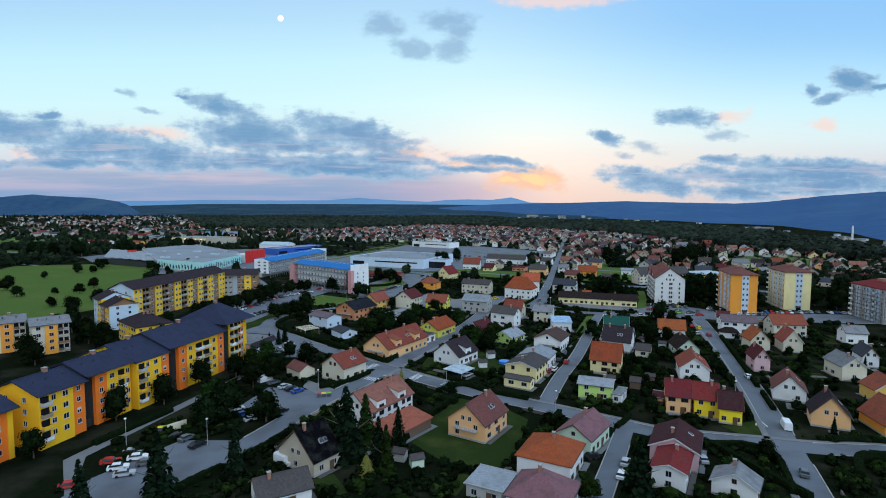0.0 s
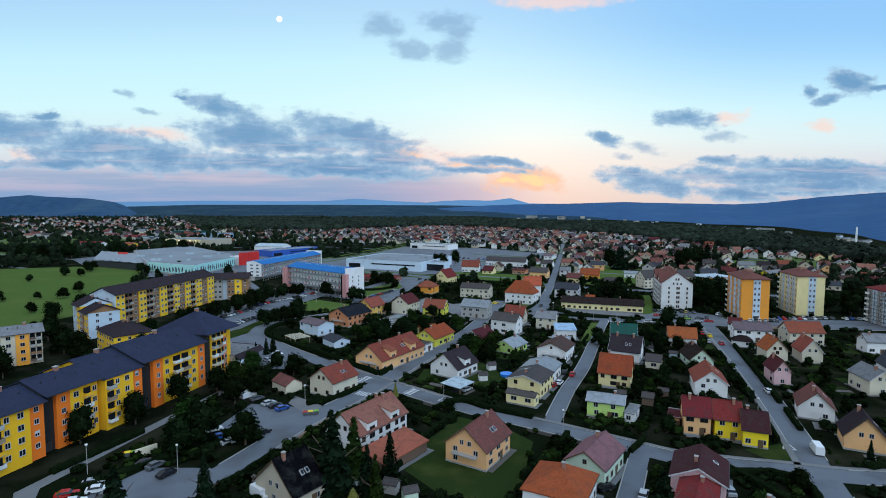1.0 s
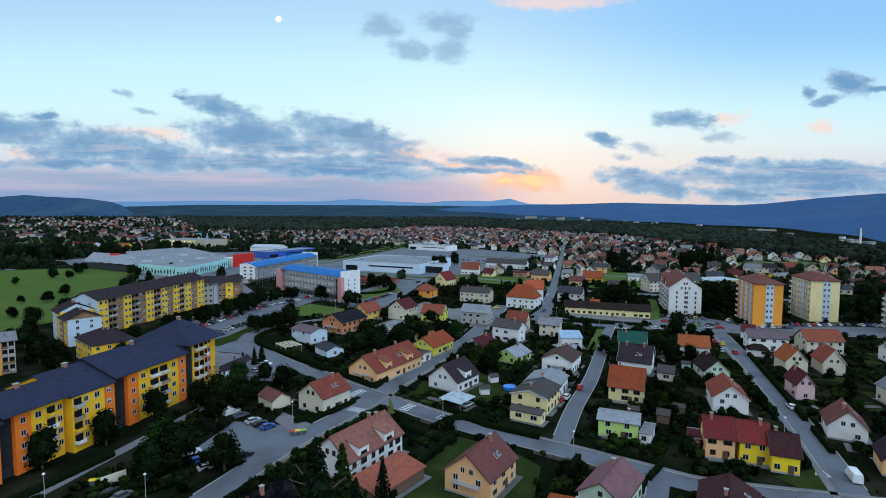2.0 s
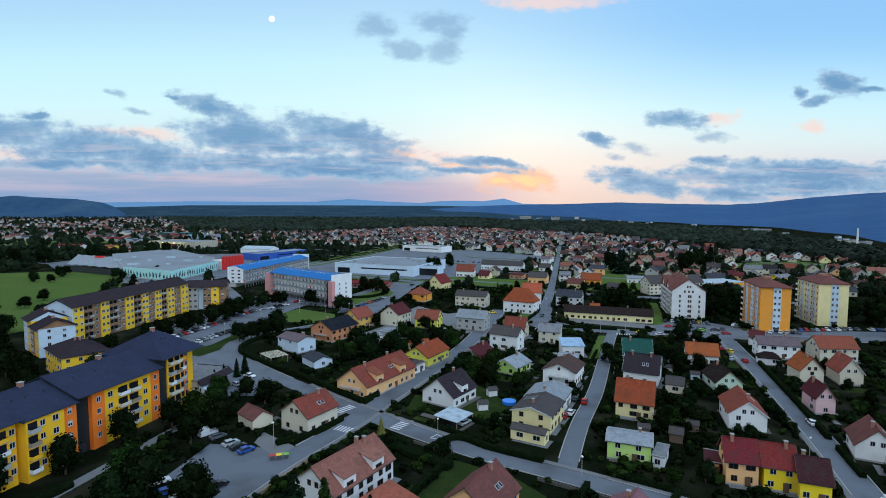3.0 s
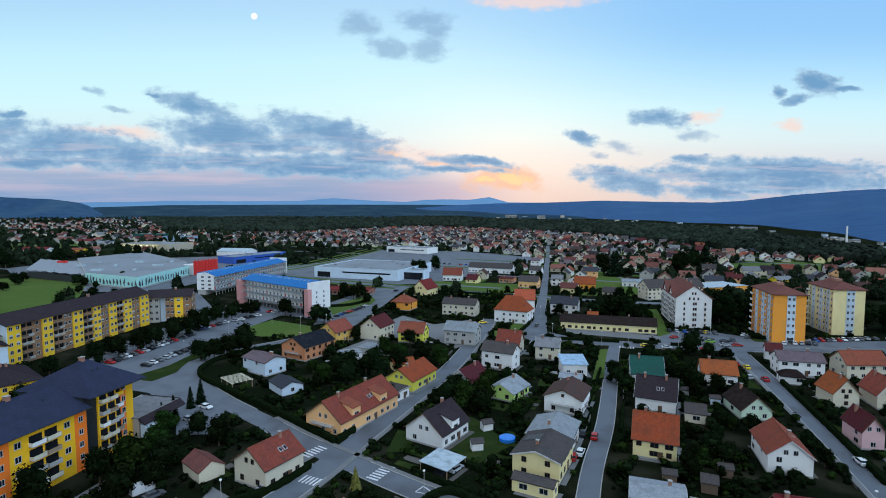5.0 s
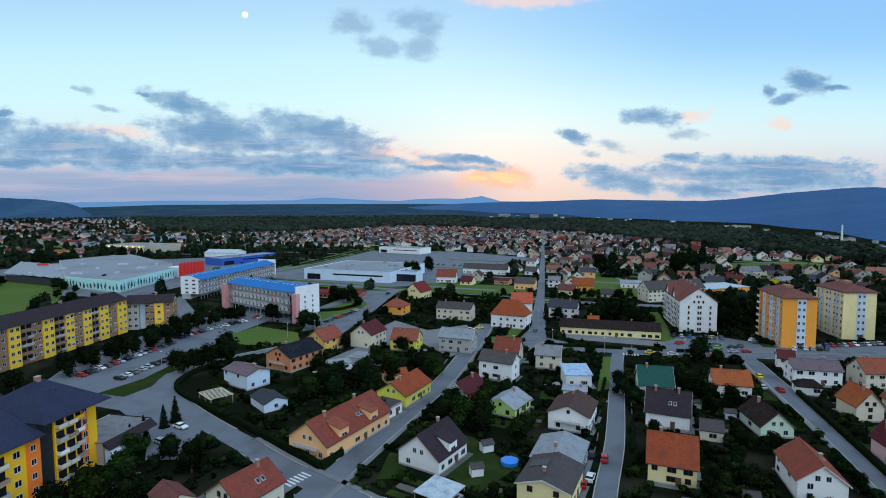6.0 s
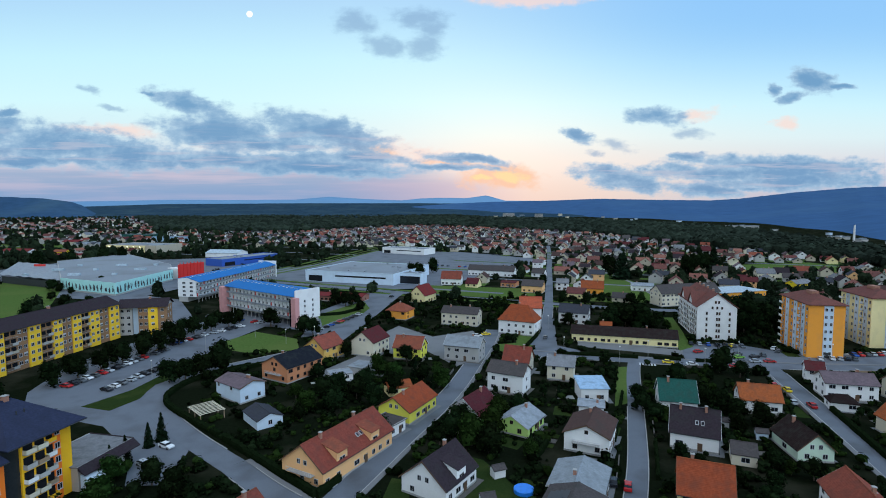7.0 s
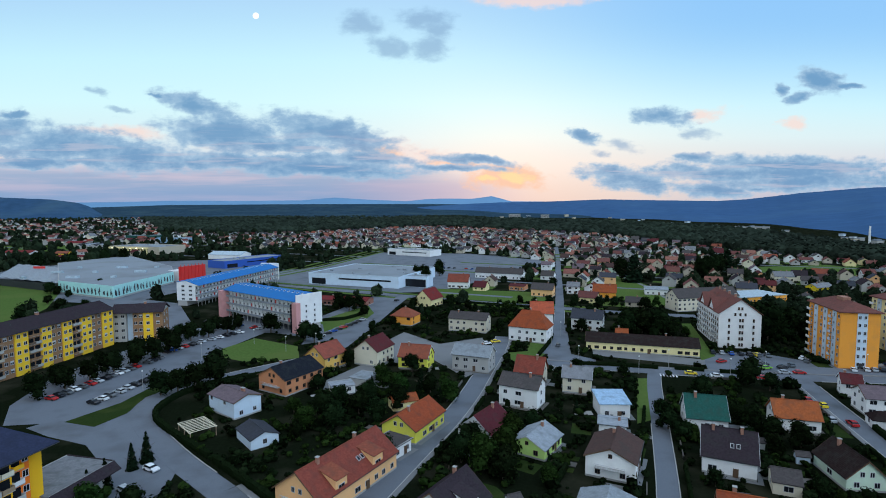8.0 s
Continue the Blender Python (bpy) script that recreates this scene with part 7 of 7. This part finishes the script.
def bins(x, y):
    for i, c in enumerate(("red", "yellow", "green")):
        e = thing("waste_container", x + i * 1.5, y + i * 0.4, 15, f"{c} waste container beside the road", "waste bin", "waste containers")
        part("body", Shape().add([(-0.5, -0.4, 0), (0.5, -0.4, 0), (0.5, 0.4, 0), (-0.5, 0.4, 0), (-0.65, -0.5, 1.1), (0.65, -0.5, 1.1), (0.65, 0.5, 1.1), (-0.65, 0.5, 1.1)], [(0, 3, 2, 1), (0, 1, 5, 4), (1, 2, 6, 5), (2, 3, 7, 6), (3, 0, 4, 7), (4, 5, 6, 7)]).mesh("body", CARPAINT["grey"]), e)
        part("lid", Shape().prism_x([(-0.55, 1.102), (0.55, 1.102), (0.35, 1.35), (-0.35, 1.35)], -0.68, 0.68).mesh("lid", CARPAINT[c]), e)


bins(-38.5, 162)
bins(-75.5, 136)
tagged(new("garden_wall", ribbon([(-71.8, 135.6), (-68.6, 139.4)], -0.15, 0.15, -0.05, 2.0).mesh("garden_wall", WALL["cream"])), "cream rendered wall beside the waste containers", "wall", "garden walls")


# ---- the town beyond ----
CITY_BEARING = [0.13, 0.277, 0.40, 0.545, 0.70, 0.83, 0.95]
CITY_DISTANCE = [3100, 2700, 2200, 1650, 1090, 790, 650]


def wood_edge(x, y):
    """Distance ahead at which the woods begin, by bearing."""
    return float(np.interp(x / y, [-0.53, -0.49, -0.45, -0.30, -0.12, 0.0, 0.277, 0.40, 0.545, 0.83, 0.95], [4600, 2600, 1500, 1300, 1450, 1650, 1230, 990, 770, 555, 500]))


def far_lots():
    """Plots of the farther town on a street grid turned like the nearer one."""
    rng = random.Random(77)
    c, s = math.cos(radians(-26)), math.sin(radians(-26))
    lots = []
    for i in range(-168, 68):
        for j in range(-10, 75):
            if j % 3 == 2 and rng.random() < 0.6:
                continue
            u, v = i * 16.5 + rng.uniform(-3, 3), j * 24 + rng.uniform(-4, 4) + 250
            x, y = u * c - v * s, u * s + v * c
            if y < 400 or abs(x) > y * 0.95 + 60:
                continue
            edge = wood_edge(x, y)
            if y > min(edge, 1900) or x < -0.4 * y and rng.random() < 0.72:
                continue
            if -620 < x < -105 and y < 800 or x < -250 and y < 1000 and rng.random() < 0.7 or x < -600 and y < 1100 and rng.random() < 0.7 or x < -700 and rng.random() < 0.5:
                continue
            if -75 < x < 75 and y < 490 or -250 < x < 40 and y < 900 or 70 < x < 130 and y < 440:
                continue
            if rng.random() < (0.08 if x > -100 else 0.3) or not free(x, y, 8.0):
                continue
            lots.append((x, y, -26 + rng.choice((0, 90)) + rng.uniform(-6, 6)))
    return sorted(lots, key=lambda p: p[1])


FARWALL = ["white", "greywall", "cream", "beige", "greywall", "white", "beige", "peach", "lemon", "beige", "mint", "greywall"]
FARROOF = ["redbrown", "redold", "brown", "brownred", "greybrown", "brown", "greybrown", "brownred", "purplegrey", "umber", "slate", "redold", "maroon", "grey"]
LOTS = far_lots()
PANES = Shape().box(-0.7, -0.04, 0, 0.7, 0.04, 1.3).mesh("window", GLASS)
rng = random.Random(8)
for x, y, yaw in LOTS[:125]:
    L, W, he = rng.uniform(9.5, 14), rng.uniform(8.5, 10.5), rng.choice((2.8, 3.4, 4.6, 5.4))
    wall, roof = rng.choice(FARWALL), rng.choice(FARROOF)
    h = thing("house", x, y, yaw, f"{WALLWORD.get(wall, wall)} house with a {ROOFWORD.get(roof, roof)} tiled gable roof", "house", "houses of the far town")
    hr = he + W * rng.uniform(0.30, 0.42)
    a, b = L / 2 - 0.4, W / 2 - 0.4
    part("wall", Shape().prism_x([(-b, -0.2), (b, -0.2), (b, he), (0, hr - 0.3), (-b, he)], -a, a).mesh("wall", WALL[wall]), h)
    part("roof", gable_roof(L, W, he, hr).mesh("roof", ROOF[roof]), h)
    part("chimney", Shape().box(1.2, -0.4, hr - 0.8, 1.9, 0.3, hr + 0.8).mesh("chimney", CHIMNEY), h)
    for k in (-1, 1):
        part("window", PANES, h, at=pose(k * a * 0.5, -b - 0.02, 1.0 if he < 4 else 3.0))
    part("window", PANES, h, at=pose(-a - 0.02, 0, he - 0.4, 0, 0, -90))
plots = Shape()
for x, y, yaw in LOTS:
    k = rng.choice((-1, 1))
    w, d, o = rng.uniform(5, 9), rng.uniform(4, 8), rng.uniform(9, 12)
    mt = pose(x, y, 0.03 + rng.uniform(0, 0.02), 0, 0, yaw)
    plots.add([mt @ Vector(q) for q in ((k * o - w, -d, 0), (k * o + w, -d, 0), (k * o + w, d, 0), (k * o - w, d, 0))], [(0, 1, 2, 3)])
tagged(new("far_lawns", plots.mesh("far_lawns", MEADOW)), "green lawns between the far houses", "lawns", kind="stuff")
groups = {}
for x, y, yaw in LOTS[125:]:
    L, W, he = rng.uniform(9.5, 14), rng.uniform(8.5, 11), rng.choice((2.8, 3.4, 4.4, 5.2))
    hr = he + W * rng.uniform(0.30, 0.42)
    wall, roof = rng.choice(FARWALL[:6]), rng.choice(FARROOF)
    m = pose(x, y, 0, 0, 0, yaw)
    a, b = L / 2 - 0.4, W / 2 - 0.4
    for mat, sh in ((WALL[wall], Shape().prism_x([(-b, -0.2), (b, -0.2), (b, he), (0, hr - 0.3), (-b, he)], -a, a)), (ROOF[roof], gable_roof(L, W, he, hr)),
                    (GLASS, Shape().box(-a * 0.6, -b - 0.05, he - 2.2, -a * 0.2, -b - 0.003, he - 0.9).box(a * 0.2, -b - 0.05, he - 2.2, a * 0.6, -b - 0.003, he - 0.9).box(-a - 0.05, -0.8, he - 0.6, -a - 0.003, 0.8, he + 0.7))):
        groups.setdefault(mat.name, (mat, Shape()))[1].add([m @ Vector(p) for p in sh.v], sh.f)
for mat, sh in groups.values():
    tagged(new("far_town_houses", sh.mesh("far_town_houses", mat)), "small gabled houses of the far town", "houses", kind="stuff")


def far_village():
    """Small houses of the villages on the plain under the hill, in loose clusters."""
    rng, out = random.Random(91), {}
    count = 0
    while count < 270:
        u, y = rng.uniform(-0.92, -0.455), 1000 + 2600 * rng.random() ** 1.4
        dense = (0.95 if u > -0.62 else 0.45) * (0.35 + max(0.0, noise.noise(Vector((u * 9, y * 0.0035, 2.0))) + 0.35))
        if y > wood_edge(u * y, y) or rng.random() > dense or not free(u * y, y, 8.0):
            continue
        count += 1
        k = 1 + y / 9000
        L, W, he = rng.uniform(10, 17) * k, rng.uniform(9, 12) * k, rng.choice((3.6, 4.8, 6.0))
        hr = he + W * rng.uniform(0.28, 0.4)
        m = pose(u * y, y, 0, 0, 0, rng.choice((-26, 64)) + rng.uniform(-20, 20))
        a, b = L / 2 - 0.4, W / 2 - 0.4
        for mat, sh in ((WALL[rng.choice(("greywall", "beige", "cream", "greywall"))], Shape().prism_x([(-b, -0.2), (b, -0.2), (b, he), (0, hr - 0.3), (-b, he)], -a, a)), (ROOF[rng.choice(FARROOF)], gable_roof(L, W, he, hr))):
            out.setdefault(mat.name, (mat, Shape()))[1].add([m @ Vector(p) for p in sh.v], sh.f)
    for mat, sh in out.values():
        tagged(new("far_village_houses", sh.mesh("far_village_houses", mat)), "small gabled houses of villages on the plain", "houses", kind="stuff")


far_village()


def far_streets():
    """Streets between the rows of the far town."""
    c, s = math.cos(radians(-26)), math.sin(radians(-26))
    out = Shape()
    for j in range(-10, 75):
        if j % 3 != 2:
            continue
        for i in range(-150, 60, 2):
            q = []
            for du, dv in ((0, -2.6), (37, -2.6), (37, 2.6), (0, 2.6)):
                u, v = i * 18.5 + du, j * 24 + 250 + dv
                q.append((u * c - v * s, u * s + v * c, 0.026))
            x, y = q[0][:2]
            if y < 470 or abs(x) > y or y > min(wood_edge(x, y), 1900) - 40 or not free(x, y, 3.0, False) or not free(*q[2][:2], 3.0, False):
                continue
            out.add(q, [(0, 1, 2, 3)])
    tagged(new("far_streets", out.mesh("far_streets", ASPHALT)), "grey asphalt streets between the far houses", "streets", kind="stuff")


far_streets()


def blobs(name, spots, mat, label, category):
    """Far crowns in one mesh, each a lumpy dome of its own."""
    rng = random.Random(len(spots) + 1)
    s = Shape()
    for x, y, r, h in spots:
        j = [rng.uniform(0.7, 1.25) for _ in ICO1[0]]
        s.add([(x + v[0] * r * q, y + v[1] * r * q, h * 0.5 + v[2] * h * 0.55 * q) for v, q in zip(ICO1[0], j)], ICO1[1])
        for i in range(22 if y < 620 else 10 if y < 900 else 0):
            d = Vector((rng.gauss(0, 1), rng.gauss(0, 1), rng.gauss(0.4, 0.9))).normalized()
            leaf_quad(s, (x + d.x * r, y + d.y * r, h * 0.5 + d.z * h * 0.55), d + Vector((0, 0, 0.5)), rng.uniform(0.22, 0.42) * r, rng)
    return tagged(new(name, s.mesh(name, mat)), label, category, kind="stuff")


rng, spots = random.Random(21), []
while len(spots) < 9600:
    y = 400 + 1530 * rng.random() ** 1.6
    x = rng.uniform(-1.0, 1.0) * y
    if 55 < x < 150 and y < 475 or y < 900 and not free(x, y, 4.5) or inside(x, y, CLEAR[-1]) or (-310 < x < -95 and y < 480 or 95 < x < 190 and 400 < y < 570 or -115 < x < 95 and y < 530) and rng.random() < 0.93:
        continue
    edge = wood_edge(x, y) + 60
    if y > edge:
        continue
    h = rng.uniform(3.5, 9) * (1.2 if x < -150 else 1.0)
    for k in range(3):
        spots.append((x + rng.uniform(-2, 2), y + rng.uniform(-2, 2), h * rng.uniform(0.28, 0.42), h * rng.uniform(0.7, 1.1)))
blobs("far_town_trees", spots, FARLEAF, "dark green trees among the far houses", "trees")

rng, spots = random.Random(22), []
for x0, x1, y0, y1, n in ((-700, -360, 380, 900, 150), (-900, -300, 900, 1700, 200), (-2400, -760, 1600, 3000, 420), (-2600, -1500, 2500, 3000, 320)):
    for k in range(n):
        h = rng.uniform(7, 15)
        spots.append((rng.uniform(x0, x1), rng.uniform(y0, y1), h * 0.4, h))
spots = [p for p in spots if free(p[0], p[1], 5)]
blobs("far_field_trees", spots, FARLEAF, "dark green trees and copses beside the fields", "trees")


def forest():
    rng, spots = random.Random(23), []
    while len(spots) < 16000:
        y = 500 + 3300 * rng.random() ** 1.5
        x = rng.uniform(-1.0, 1.05) * y
        near = wood_edge(x, y)
        far = float(np.interp(x / y, [-0.1, 0.0] + CITY_BEARING, [5200, 4600] + CITY_DISTANCE)) * 0.80
        if not near < y < far:
            continue
        if -700 < x < -150 and 2350 < y < 2900 and rng.random() < 0.8:
            continue
        h = rng.uniform(9, 15)
        r = h * 0.42 * (1 + y / 2600)
        spots.append((x, y, r, h))
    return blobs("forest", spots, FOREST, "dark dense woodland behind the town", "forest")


forest()
# pale halls and tower blocks of the city under the mountain
rng = random.Random(31)
for k in range(60):
    u = rng.uniform(CITY_BEARING[0], CITY_BEARING[-1] + 0.05)
    y = float(np.interp(u, CITY_BEARING, CITY_DISTANCE)) * rng.uniform(0.84, 1.12)
    x, far = u * y, y / 1500
    if k < 54:
        L, W, H = rng.uniform(5, 14) * far, rng.uniform(7, 11), rng.uniform(2.6, 4.6) * max(1.0, far * 0.8)
    else:
        L, W, H = rng.uniform(8, 12) * far, 9, rng.uniform(8, 13) * far
    e = thing("city_hall" if k < 54 else "city_tower", x, y, rng.uniform(-20, 20), "pale flat-roofed building in the distant city", "building", "buildings of the distant city")
    part("wall", Shape().box(-L / 2, -W / 2, 0, L / 2, W / 2, H).mesh("wall", WALL[rng.choice(("white", "beige", "paleblue", "greywall", "greywall", "beige"))]), e)
    part("roof", Shape().box(-L / 2 - 0.5, -W / 2 - 0.5, H + 0.01, L / 2 + 0.5, W / 2 + 0.5, H + 1).mesh("roof", ROOFDECK), e)
for u, y, L, H in ((0.592, 1430, 52, 7), (0.566, 1500, 30, 5), (0.93, 690, 18, 12), (0.955, 670, 10, 16), (0.775, 880, 10, 8), (0.165, 2900, 60, 18), (0.22, 2800, 40, 16)):
    e = thing("city_hall", u * y, y, -8, "long pale flat-roofed building in the distant city", "building", "buildings of the distant city")
    part("wall", Shape().box(-L / 2, -8, 0, L / 2, 8, H).mesh("wall", WALL["greywall"]), e)
    part("roof", Shape().box(-L / 2 - 0.5, -8.5, H + 0.01, L / 2 + 0.5, 8.5, H + 0.8).mesh("roof", ROOFDECK), e)
    for q in range(1, int(H / 3.2)):
        part("window_band", Shape().box(-L * 0.46, -8.06, q * 3.2, L * 0.46, -8.003, q * 3.2 + 1.2).mesh("window_band", GLASS), e)
e = thing("factory_chimney", 670, 880, 0, "tall slim pale factory chimney in the distance", "chimney")
part("shaft", Shape().tube(0, 0, 0, 30, 1.7, 1.1, 12).mesh("shaft", WALL["white"]), e)
